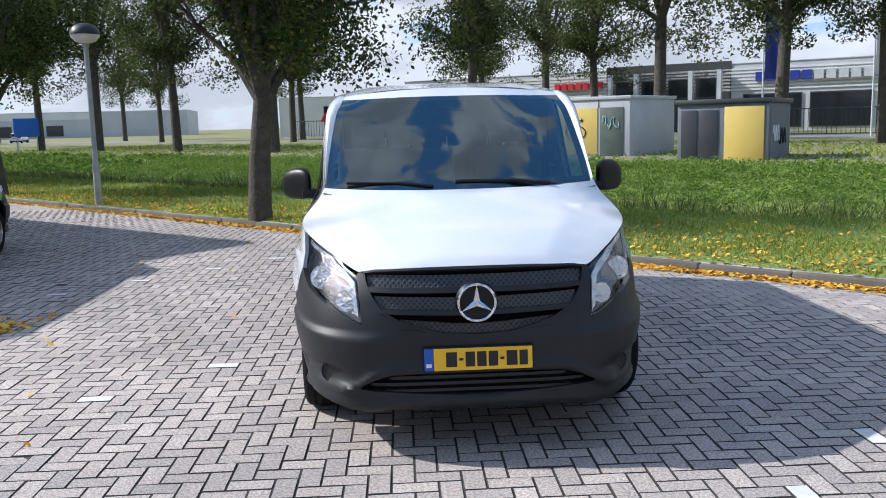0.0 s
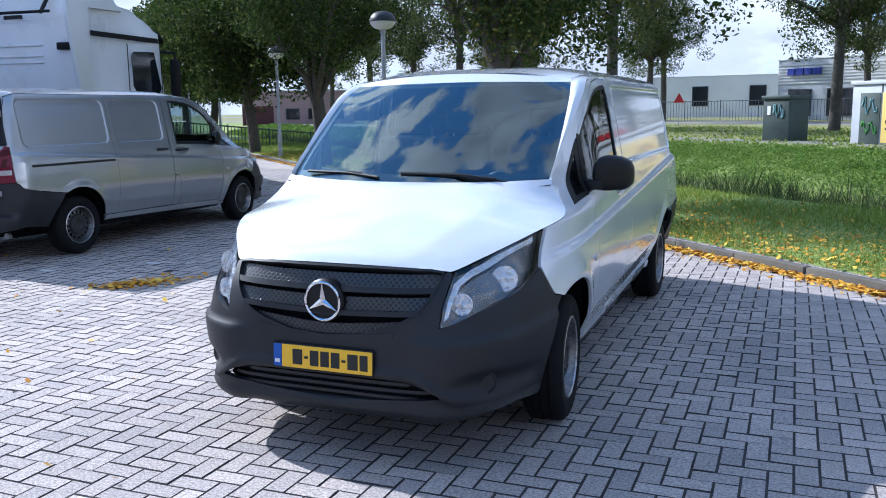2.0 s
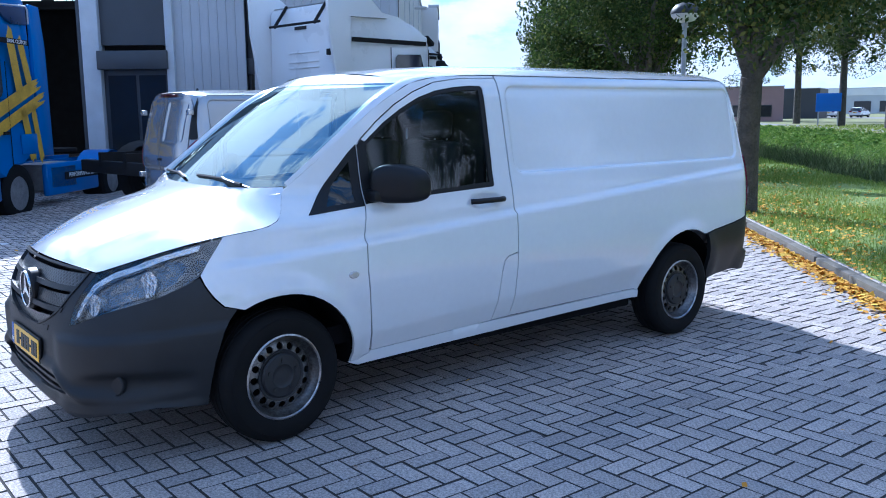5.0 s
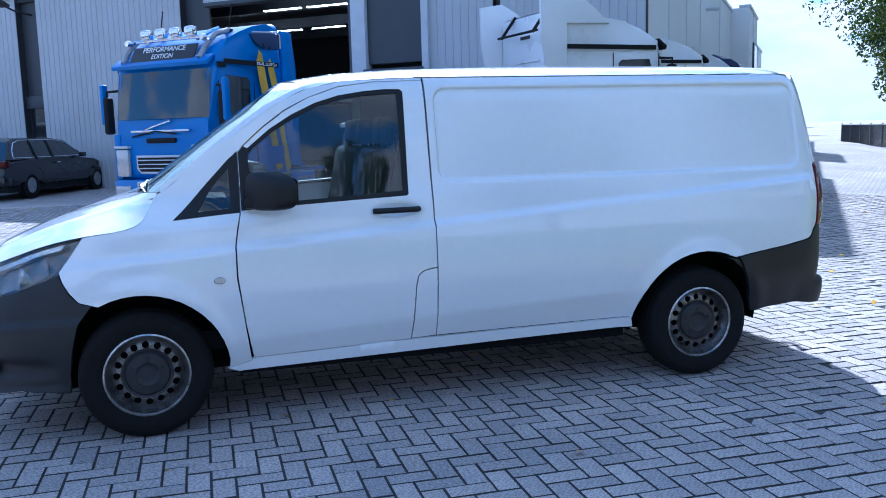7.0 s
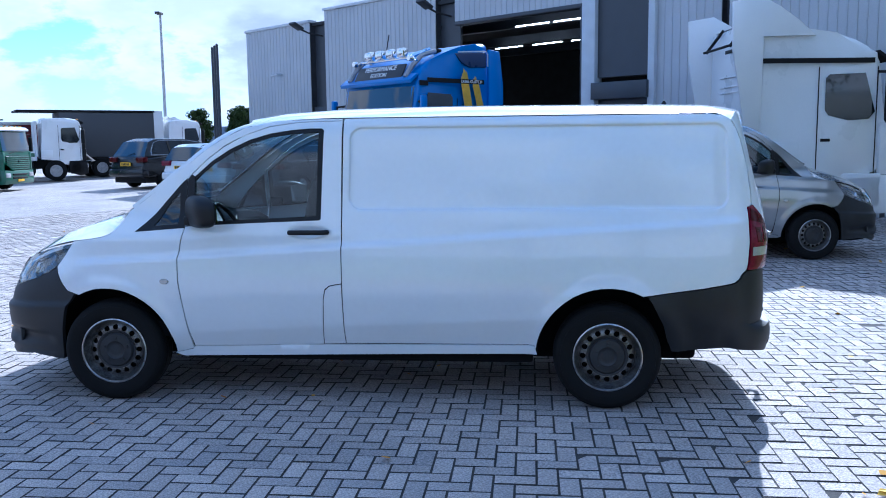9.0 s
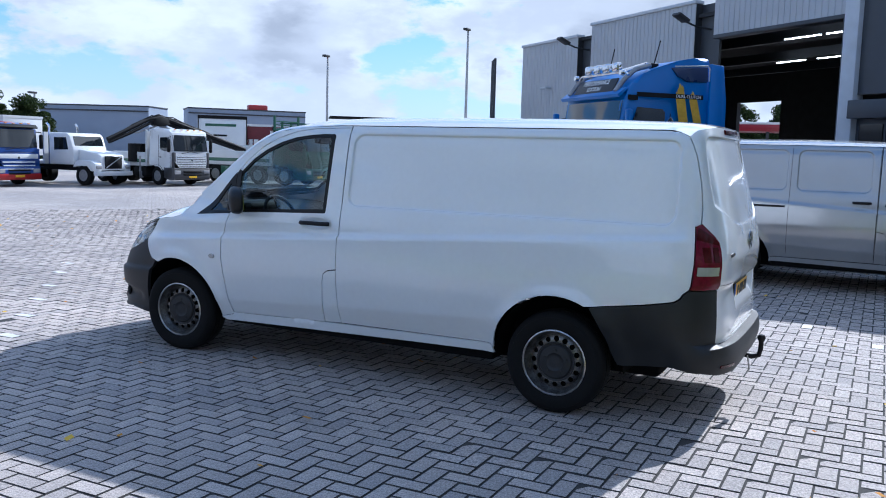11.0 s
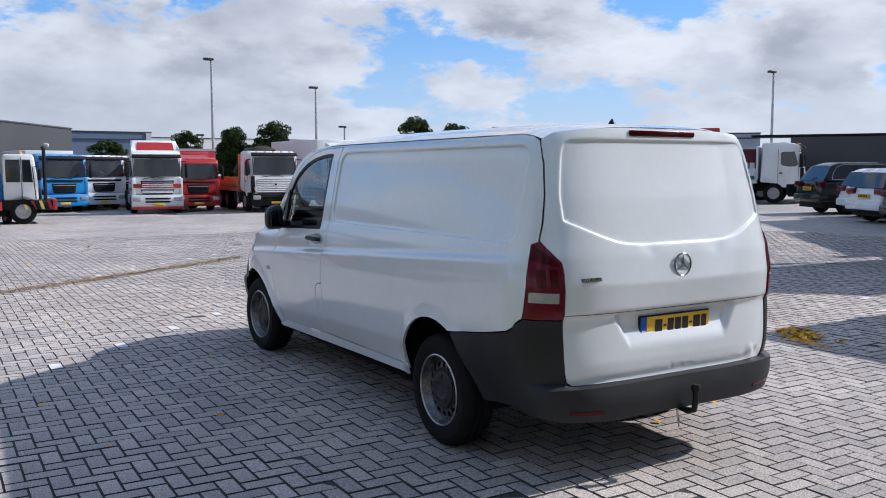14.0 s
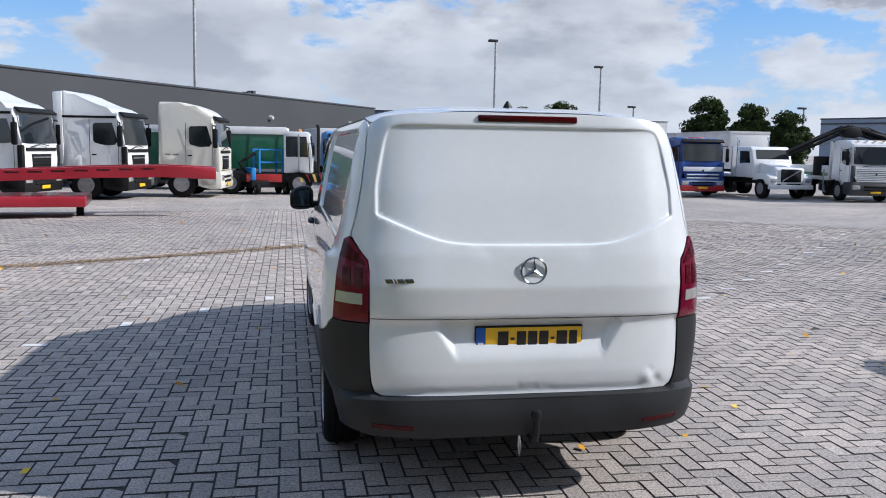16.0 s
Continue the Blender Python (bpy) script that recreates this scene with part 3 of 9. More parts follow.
verge_trees = "trees along the verge"
tree("verge_tree", "broad tree with a forked grey trunk and turning leaves", Matrix.Translation((-2.82, 10.9, 0.1)), LEAF_AUTUMN, 8.2, 2.0, 3.0, 0.2, 3.0, 56000, 0.044, 3, verge_trees, 9, 1.05, 120, True, 0.62, (-0.45, 3.75))
tree("verge_tree", "leafy verge tree with several upright limbs", Matrix.Translation((-10.9, 18.9, 0.1)), LEAF_DARK, 9.2, 1.9, 3.3, 0.24, 3.2, 60000, 0.046, 5, verge_trees, 9, 1.08, 120, True, 0.62, (-0.45, 3.75))
tC = tree("verge_tree", "dark leafy verge tree in the row", site(-31.5, 5.9, 0.05, 200), LEAF_DARK, 9.6, 2.0, 3.4, 0.24, 2.8, 46000, 0.078, 6, verge_trees, 9, 1.05, 130, False, 0.68)
for X, Y, turn in ((-42.5, 5.9, 30), (-54, 6.0, 120), (-66, 6.0, 260), (-78, 6.0, 75), (-91, 6.0, 320)):
    copy_thing(tC, site(X, Y, 0.05, turn))

far_trees = "tall trees over the ditch"
fA = tree("tall_tree", "tall slim tree with a high airy crown", site(-30, 36, 0.2), LEAF_GREY, 15.5, 5.5, 4.2, 0.30, 5.6, 23000, 0.085, 11, far_trees, 10, 1.0, 80, False, 0.5)
fB = tree("tall_tree", "tall tree with a bare straight trunk and loose crown", site(-18, 36, 0.2), LEAF_GREY, 16.5, 6.2, 4.4, 0.33, 6.0, 23000, 0.085, 12, far_trees, 9, 1.0, 76, False, 0.5)
for k, (X, Y, turn, src) in enumerate(((-35.8, 26, 40, fB), (-45.5, 26, 120, fA), (-55.6, 26, 10, fB), (-66, 26.5, 80, fA), (-79, 27, 200, fB), (-93, 27, 310, fA), (-58, 45, 15, fA), (-69, 55, 170, fB), (-85, 48, 75, fA), (-108, 56, 230, fB), (-28.5, 47, 150, fA), (-36, 52, 250, fB), (-11.5, 34.5, 300, fA), (-8.0, 37, 60, fB), (0.5, 33, 100, fA), (10.5, 31.5, 210, fB), (21, 33, 20, fA), (-47, 58, 90, fA), (30, 34, 140, fB))):
    copy_thing(src, site(X, Y, 0.2, turn))
dense_trees = "round trees behind the yard"
dA = tree("round_tree", "dense dark green tree behind the parked lorries", Matrix.Translation((-27.4, -47.1, 0)), LEAF_DEEP, 5.7, 1.2, 1.45, 0.2, 0.6, 26000, 0.10, 21, dense_trees, 8, 1.0, 110, False, 0.8)
for x, y, turn, k in ((-29.3, -44.5, 40, 0.9), (-30.5, -41.8, 80, 0.8), (-12.8, -54, 150, 0.8), (-15.4, -52.1, 220, 0.85), (-17.6, -50.6, 300, 0.92), (-76, -24, 20, 0.95), (-80, -21, 60, 0.85), (-84, -27, 100, 1.0), (-74, -28, 200, 0.9)):
    copy_thing(dA, pose(x, y, 0, 0, 0, turn) @ Matrix.Diagonal((k, k, k, 1)))
for x, y, turn, k in ((-59, -3.4, 70, 0.95), (-60, -0.6, 160, 1.0), (-58.5, 2.2, 250, 0.9)):
    copy_thing(dA, pose(x, y, 0.25, 0, 0, turn) @ Matrix.Diagonal((k, k, k, 1)))
copy_thing(dA, pose(-6.8, -52, 0, 0, 0, 10) @ Matrix.Diagonal((0.95, 0.95, 0.66, 1)))
POPLAR = tree("poplar", "narrow dark poplar behind the lorries", site(-72, -14), LEAF_DARK, 17, 2.0, 1.7, 0.3, 1.0, 16000, 0.16, 31, "poplars", 6, 0.9, 46)
copy_thing(POPLAR, site(-86, -13, 0, 60))

# ---- grass, litter and ditch plants ----
def blades(name, n, x0, x1, y0, y1, h0, h1, w, mat, label, seed, droop=0.5):
    r = np.random.default_rng(seed)
    x, y = r.uniform(x0, x1, n), r.uniform(y0, y1, n)
    z = ground_z(y)
    tuft = 0.55 + 0.9 * np.clip(0.5 + 0.5 * np.sin(1.9 * x + 1.3 * np.sin(2.3 * y)) * np.sin(2.7 * y + 1.1 * np.sin(1.3 * x)), 0, 1)
    a, h = r.uniform(0, 2 * math.pi, n), r.uniform(h0, h1, n) * (0.6 + 0.8 * r.random(n)) * tuft
    dx, dy = np.cos(a) * w, np.sin(a) * w
    lx, ly = r.normal(0, droop, n) * h, r.normal(0, droop, n) * h
    base = np.column_stack((x, y, z - 0.01))
    co = np.stack((base - np.column_stack((dx, dy, 0 * x)), base + np.column_stack((dx, dy, 0 * x)), base + np.column_stack((lx, ly, h))), 1).reshape(-1, 3)
    return loose(name, co, np.arange(3 * n).reshape(-1, 3), mat, label)


blades("grass", 60000, -16, 6, 5.7, 9.6, 0.04, 0.09, 0.008, BLADE, "short green grass on the verge", 41)
blades("grass", 26000, -45, -16, 5.7, 10.0, 0.05, 0.10, 0.014, BLADE, "short green grass along the verge", 42)
blades("ditch_grass", 110000, -30, 14, 13.6, 19.8, 0.05, 0.11, 0.012, WEED, "rough green grass on the far bank", 43, 0.7)
blades("ditch_grass", 40000, -90, -30, 13.6, 19.8, 0.07, 0.16, 0.035, WEED, "rough green grass on the far bank", 44, 0.7)
blades("reeds", 5000, -60, 14, 9.9, 11.4, 0.06, 0.2, 0.010, REED, "short plants along the near water line", 45, 0.6)
blades("reeds", 30000, -70, 14, 12.5, 14.6, 0.25, 0.62, 0.012, REED, "tall dry plants along the far water line", 46, 0.45)


def herbs(name, n, x0, x1, y0, y1, size, mat, label, seed):
    """Broad leaves heaped into low mounds over the bank."""
    r = np.random.default_rng(seed)
    cx, cy = r.uniform(x0, x1, n // 40), r.uniform(y0, y1, n // 40)
    w = r.integers(0, n // 40, n)
    x, y = cx[w] + r.normal(0, 0.16, n), np.clip(cy[w] + r.normal(0, 0.13, n), y0, y1)
    rise = (0.06 + 0.22 * r.random(n // 40))[w] * r.random(n) ** 0.5 * np.exp(-((x - cx[w]) ** 2 + (y - cy[w]) ** 2) / 0.09)
    c = np.column_stack((x, y, ground_z(y) + 0.03 + rise))
    u = r.normal(0, 1, (n, 3)) * np.array([1, 1, 0.5])
    u /= np.linalg.norm(u, axis=1)[:, None]
    v = np.cross(u, r.normal(0, 1, (n, 3)))
    v /= np.linalg.norm(v, axis=1)[:, None]
    q = size * r.uniform(0.5, 1.4, n)[:, None]
    co = np.stack((c - u * q, c + v * q * 0.8, c + u * q), 1).reshape(-1, 3)
    return loose(name, co, np.arange(3 * n).reshape(-1, 3), mat, label)


HERB = leaf_mat("bank_herbs", (0.08, 0.15, 0.022), (0.15, 0.255, 0.04), (0.26, 0.34, 0.075), 0.3)
herbs("weeds", 110000, -34, 14, 14.6, 19.7, 0.040, HERB, "leafy green weeds covering the far bank", 48)
herbs("weeds", 30000, -90, -34, 14.6, 19.7, 0.11, HERB, "leafy green weeds covering the far bank", 49)
blades("field_grass", 30000, -70, 45, 19.6, 40, 0.04, 0.12, 0.05, BLADE, "mown grass beyond the ditch", 47, 0.8)


def litter(name, n, pick, mat, label, seed, size=0.035):
    r = np.random.default_rng(seed)
    x, y = pick(r, n)
    z = np.where(y > 5.57, np.maximum(ground_z(y), np.where(y < 5.7, 0.04, -1)) + r.uniform(0.008, 0.05, n), r.uniform(0.004, 0.03, n) + yard_z(0.713 * x + 0.701 * y, 0.713 * y - 0.701 * x) * np.clip((5.55 - y) / 4, 0, 1) + edge_dip(y))
    a, s = r.uniform(0, 6.3, n), size * r.uniform(0.5, 1.3, n)
    u = np.column_stack((np.cos(a), np.sin(a), r.normal(0, 0.3, n))) * s[:, None]
    v = np.column_stack((-np.sin(a), np.cos(a), r.normal(0, 0.3, n))) * s[:, None] * 0.7
    c = np.column_stack((x, y, z))
    co = np.stack((c - u, c - v * 0.9 - u * 0.1, c + u, c + v), 1).reshape(-1, 3)
    return loose(name, co, np.arange(4 * n).reshape(-1, 4), mat, label)


litter("fallen_leaves", 9000, lambda r, n: (r.uniform(-46, 8, n), 5.53 - np.abs(r.normal(0, 0.10, n)) * (0.6 + 0.5 * np.sin(np.arange(n) * 0.013))), LITTER, "yellow leaves heaped along the kerb", 51)
litter("fallen_leaves", 6500, lambda r, n: (r.uniform(-16, 7, n), 5.51 - np.abs(r.normal(0, 0.13, n)) * (0.5 + 0.6 * np.abs(np.sin(np.arange(n) * 0.0031)))), LITTER, "yellow leaves drifted against the kerb", 56, 0.03)
litter("fallen_leaves", 9500, lambda r, n: (r.uniform(-30, 6, n), 5.65 + np.abs(r.normal(0, 1.3, n))), LITTER, "yellow leaves scattered on the verge", 52, 0.029)
litter("fallen_leaves", 320, lambda r, n: (r.uniform(-14, 10, n), r.uniform(-12, 5.45, n)), LITTER, "single leaves scattered on the paving", 53, 0.03)
def streak(r, n):
    """A bowed band of brown crumbs swept across the yard."""
    u = r.uniform(0, 1, n)
    x, y = 5.6 - 7.2 * u, -3.0 - 3.2 * u - 1.4 * u * u + r.normal(0, 0.10, n) * (0.6 + 0.7 * np.sin(u * 9) ** 2)
    return 0.713 * x - 0.701 * y, 0.701 * x + 0.713 * y


CRUMB = leaf_mat("brown_crumbs", (0.20, 0.14, 0.09), (0.33, 0.235, 0.15), (0.45, 0.35, 0.23))
litter("dry_debris", 9000, streak, CRUMB, "brown strip of dry leaf crumbs across the paving", 55, 0.014)
litter("leaf_pile", 260, lambda r, n: (-4.89 + r.normal(0, 0.10, n), -0.52 + r.normal(0, 0.24, n)), LITTER, "small streak of yellow leaves on the paving", 54)

DAMP = pbr("damp_hollow", (0.05, 0.048, 0.046), 0.35, var=0.3, scale=3, fine=90, bump=0.3)
for x, y, w, d in ((-4.66, -14.28, 0.42, 0.3), (-4.81, -12.12, 0.34, 0.24), (-7.0, -17.53, 0.5, 0.3)):
    damp = thing("damp_patch", "dark damp hollow in the worn paving", "puddle", raised(pose(x, y, 0.012, 0, 0, 30)), "damp hollows")
    ring = [(w * (1 + 0.3 * math.sin(3 * a + x) + 0.15 * math.sin(7 * a)) * math.cos(a), d * (1 + 0.25 * math.cos(4 * a + y)) * math.sin(a)) for a in np.linspace(0, 2 * math.pi, 24, endpoint=False)]
    part("stain", prism_bm(ring, -0.01, 0.004, "Z"), DAMP, damp, smooth=False)

# ---- pavers in herringbone, joints sunk ----
CELL = 0.1075
pavement = thing("pavement", "worn grey concrete pavers laid in herringbone", "pavement", Matrix(), kind="structure")
c0, c1, r0, r1 = int(-15 / CELL), int(11 / CELL), int(-15 / CELL), int(15 / CELL)
cc, rr = np.meshgrid(np.arange(c0, c1), np.arange(r0, r1))
cc, rr = cc.ravel(), rr.ravel()
k = (cc - rr) % 4
flat, up = k == 0, k == 3
bx = np.concatenate(((cc[flat] + 1) * CELL, (cc[up] + 0.5) * CELL))
by = np.concatenate(((rr[flat] + 0.5) * CELL, (rr[up] + 1) * CELL))
is_up = np.concatenate((np.zeros(flat.sum(), bool), np.ones(up.sum(), bool)))
inY = bx * 0.701 + by * 0.713
inX = bx * 0.713 - by * 0.701
keep = (inY < 5.45) & (inX > -16) & (inX < 13) & (inY > -14)
bx, by, is_up, inX, inY = bx[keep], by[keep], is_up[keep], inX[keep], inY[keep]
# rows of white pavers mark the bays
white = np.zeros(len(bx), bool)
for X, a, b in ((-6.1, -4.1, 4.6), (-2.42, -12.0, 2.4), (1.35, -4.2, 4.3), (5.05, -8.0, 0.4)):
    y = a
    while y < b:
        d = np.hypot(inX - X, inY - (y + 0.02))
        white[np.argmin(d)] = True
        y += 0.93
brick_z = yard_z(bx, by) * np.clip((5.55 - inY) / 4, 0, 1) + edge_dip(inY)
near = (bx > 2.0) & (bx < 3.5) & (by > 0.6) & (by < 5.0) & ~white
near[np.nonzero(near)[0][290:]] = False
hl, hw, ch = 0.1052, 0.0517, 0.0042


def bricks_mesh(name, mat, sel, label):
    n = int(sel.sum())
    r = np.random.default_rng(61)
    ax, ay = np.where(is_up[sel], hw, hl), np.where(is_up[sel], hl, hw)
    z = r.normal(0, 0.0013, n) + brick_z[sel]
    tx, ty = r.normal(0, 0.006, n), r.normal(0, 0.006, n)
    co = np.zeros((n, 8, 3))
    for i, (sx, sy_) in enumerate(((-1, -1), (1, -1), (1, 1), (-1, 1))):
        for j, (inset, dz) in enumerate(((ch, 0.0), (0.0, -0.007))):
            px, py = sx * (ax - inset), sy_ * (ay - inset)
            co[:, i + 4 * j] = np.column_stack((bx[sel] + px, by[sel] + py, z + dz + tx * px + ty * py))
    fs = np.array([(0, 1, 2, 3), (4, 5, 1, 0), (5, 6, 2, 1), (6, 7, 3, 2), (7, 4, 0, 3)])
    fc = (np.arange(n)[:, None, None] * 8 + fs[None]).reshape(-1, 4)
    ob = loose(name, co.reshape(-1, 3), fc, mat, label, at=Matrix(), parent=pavement)
    ob.data.materials.append(JOINT)
    ob.data.polygons.foreach_set("material_index", np.tile([0, 1, 1, 1, 1], n))
    return ob


bricks_mesh("pavers", PAVER, ~near & ~white, "grey concrete pavers in herringbone")
bed = part("joint_bed", grid_bm([[(float(x), float(y), -0.0045 + float(yard_z(0.713 * x + 0.701 * y, 0.713 * y - 0.701 * x)) * min(1.0, (5.55 - y) / 4) + float(edge_dip(y))) for x in np.linspace(-15.9, 12.9, 60)] for y in np.linspace(-13.95, 5.5, 40)]), JOINT, pavement, at=SITE)
bed.matrix_basis = SITE
bm = bmesh.new()
bm.from_mesh(bed.data)
bmesh.ops.delete(bm, geom=[f for f in bm.faces if not (-14.8 < (SITE @ f.calc_center_median()).x < 10.8 and -14.8 < (SITE @ f.calc_center_median()).y < 14.8)], context="FACES")
bm.to_mesh(bed.data)
bm.free()
one = {}
for i in np.nonzero(near | white)[0]:
    key = (bool(is_up[i]), bool(white[i]))
    if key not in one:
        ax, ay = (hw, hl) if key[0] else (hl, hw)
        b2 = bmesh.new()
        lo = [b2.verts.new((sx * ax, s2 * ay, -0.007)) for sx, s2 in ((-1, -1), (1, -1), (1, 1), (-1, 1))]
        hi = [b2.verts.new((sx * (ax - ch), s2 * (ay - ch), 0)) for sx, s2 in ((-1, -1), (1, -1), (1, 1), (-1, 1))]
        b2.faces.new(hi)
        for q in range(4):
            b2.faces.new((lo[q], lo[(q + 1) % 4], hi[(q + 1) % 4], hi[q]))
        for q, f in enumerate(b2.faces):
            f.material_index = 0 if q == 0 else 1
        ob = part("paving_brick", b2, [MARKER if key[1] else PAVER_ONE, JOINT], pavement, smooth=False)
        one[key] = ob.data
    else:
        ob = new("paving_brick", one[key])
        ob.parent = pavement
    ob.matrix_basis = pose(float(bx[i]), float(by[i]), (0.002 if key[1] else 0.0) + 0.0013 * math.sin(i) + float(brick_z[i]), 0.3 * math.sin(i * 1.3), 0.3 * math.cos(i * 1.7), 0)

# ---- the panel van: nose at y = 0, tail at y = 5.14, wheels on z = 0 ----
NOSE_Y, TAIL_Y = 1.25, 4.72


def curve(table, soft):
    """A smoothed height table."""
    zs = np.linspace(0, 2.2, 1101)
    v = np.interp(zs, [a for a, _ in table], [b for _, b in table])
    k = np.exp(-0.5 * (np.arange(-60, 61) * 0.002 / soft) ** 2)
    v = np.convolve(np.pad(v, 60, mode="edge"), k / k.sum(), "valid")
    return lambda z: np.interp(z, zs, v)


half_width = curve([(0.15, 0.86), (0.28, 0.893), (0.36, 0.912), (0.45, 0.932), (0.55, 0.952), (0.70, 0.964), (0.82, 0.967), (0.95, 0.962), (1.02, 0.957), (1.10, 0.952),
                    (1.18, 0.938), (1.26, 0.918), (1.40, 0.893), (1.60, 0.855), (1.72, 0.830), (1.80, 0.800), (1.83, 0.780), (1.86, 0.745)], 0.016)
nose_line = curve([(0.15, 0.10), (0.21, 0.03), (0.27, -0.025), (0.33, -0.042), (0.42, -0.042), (0.5, -0.044), (0.6, -0.042), (0.7, -0.032), (0.8, -0.013), (0.9, 0.03), (0.96, 0.07), (1.05, 0.13), (1.3, 0.3)], 0.02)
tail_line = curve([(0.30, 5.08), (0.36, 5.13), (0.44, 5.15), (0.515, 5.145), (0.535, 5.10), (0.58, 5.114), (0.64, 5.120), (0.72, 5.117), (0.88, 5.106), (0.91, 5.128), (1.05, 5.138), (1.2, 5.115),
                   (1.3, 5.09), (1.5, 5.045), (1.7, 4.99), (1.8, 4.965), (1.85, 4.953), (1.9, 4.935)], 0.008)


def arc_table(n, m, w, d):
    th = np.linspace(0, math.pi / 2, 2001)
    x, y = w * np.sin(th) ** (2 / n), d * np.cos(th) ** (2 / m)
    s = np.concatenate(([0], np.cumsum(np.hypot(np.diff(x), np.diff(y)))))
    return s, th


NOSE_S, NOSE_T = arc_table(2.5, 2.8, 0.955, 1.28)     # from the centre of the nose round to the side
TAIL_S, TAIL_T = arc_table(5.0, 2.4, 0.93, 0.38)      # from the centre of the tail round to the side
L_NOSE, L_TAIL = NOSE_S[-1], TAIL_S[-1]
L_SIDE = TAIL_Y - NOSE_Y
L_ALL = L_NOSE + L_SIDE + L_TAIL


def nose_powers(z):
    """The plan of the nose is squarer low down than at the bonnet."""
    k = np.clip((0.95 - z) / 0.35, 0, 1)
    return 2.5 + 2.4 * k, 2.8 + 0.15 * k


def smooth01(v):
    v = np.clip(v, 0, 1)
    return v * v * (3 - 2 * v)


def shell(s, z):
    """The bare body at girth s (0 at the nose's middle, signed by side) and height z."""
    side, a = np.where(s < 0, -1.0, 1.0), np.abs(s)
    w = half_width(z)
    tn = np.interp(a, NOSE_S, NOSE_T)
    tt = np.interp(L_ALL - a, TAIL_S, TAIL_T)
    nose, tail = a < L_NOSE, a > L_NOSE + L_SIDE
    pn, pm = nose_powers(z)
    x = np.where(nose, w * np.sin(tn) ** (2 / pn), np.where(tail, w * np.maximum(np.sin(tt), 0) ** 0.4, w))
    y = np.where(nose, NOSE_Y - (NOSE_Y - nose_line(z)) * np.maximum(np.cos(tn), 0) ** (2 / pm),
                 np.where(tail, TAIL_Y + (tail_line(z) - TAIL_Y) * np.maximum(np.cos(tt), 0) ** (2 / 2.4), NOSE_Y + a - L_NOSE))
    x = x * (1 - 0.11 * smooth01((1.75 - y) / 0.75) * smooth01((z - 1.06) / 0.2))
    return side, x, y


STEP = 0.012      # width of the pressed step round a sunk field


SIDE_FIELDS = {"tailgate": ((3.65, 1.17),), "doors": ((4.14, 0.64), (2.955, 0.43))}


def one_field(y, z, mid, half):
    """Below zero inside a sunk, round-cornered field of the load side, in metres from its edge."""
    qy, qz = np.abs(y - mid) - half + 0.08, np.abs(z - 1.52) - 0.182
    return np.hypot(np.maximum(qy, 0), np.maximum(qz, 0)) + np.minimum(np.maximum(qy, qz), 0) - 0.08


def side_field(y, z, style):
    return np.min([one_field(y, z, m, h) for m, h in SIDE_FIELDS.get(style, SIDE_FIELDS["tailgate"])], axis=0)


def tail_field(x, z):
    """The same for the tailgate: a wide field with cut lower corners."""
    width = 0.735 - 2.35 * np.maximum(1.38 - z, 0) - 0.25 * np.maximum(z - 1.5, 0) ** 1.2
    slope = np.where(z < 1.38, 0.39, 0.97)
    return 0.022 * np.logaddexp(slope * (x - width) / 0.022, (np.abs(z - 1.525) - 0.28) / 0.022)


def contours(f, cu, cz, n, levels=(0.0, 0.22, 0.5, 0.78, 1.0)):
    """Closed loops round (cu, cz) on which f is minus a share of the step."""
    out = []
    a = np.linspace(0, 2 * math.pi, 4000, endpoint=False)
    for v in levels:
        lo, hi = np.zeros(len(a)), np.full(len(a), 1.6)
        for _ in range(40):
            m = (lo + hi) / 2
            ins = f(cu + m * np.cos(a), cz + m * np.sin(a)) < -v * STEP
            lo, hi = np.where(ins, m, lo), np.where(ins, hi, m)
        p = np.column_stack((cu + lo * np.cos(a), cz + lo * np.sin(a)))
        d = np.concatenate(([0], np.cumsum(np.linalg.norm(np.diff(np.vstack((p, p[:1])), axis=0), axis=1))))
        t = np.linspace(0, d[-1], n, endpoint=False)
        q = np.vstack((p, p[:1]))
        out.append(np.column_stack((np.interp(t, d, q[:, 0]), np.interp(t, d, q[:, 1]))))
    return out


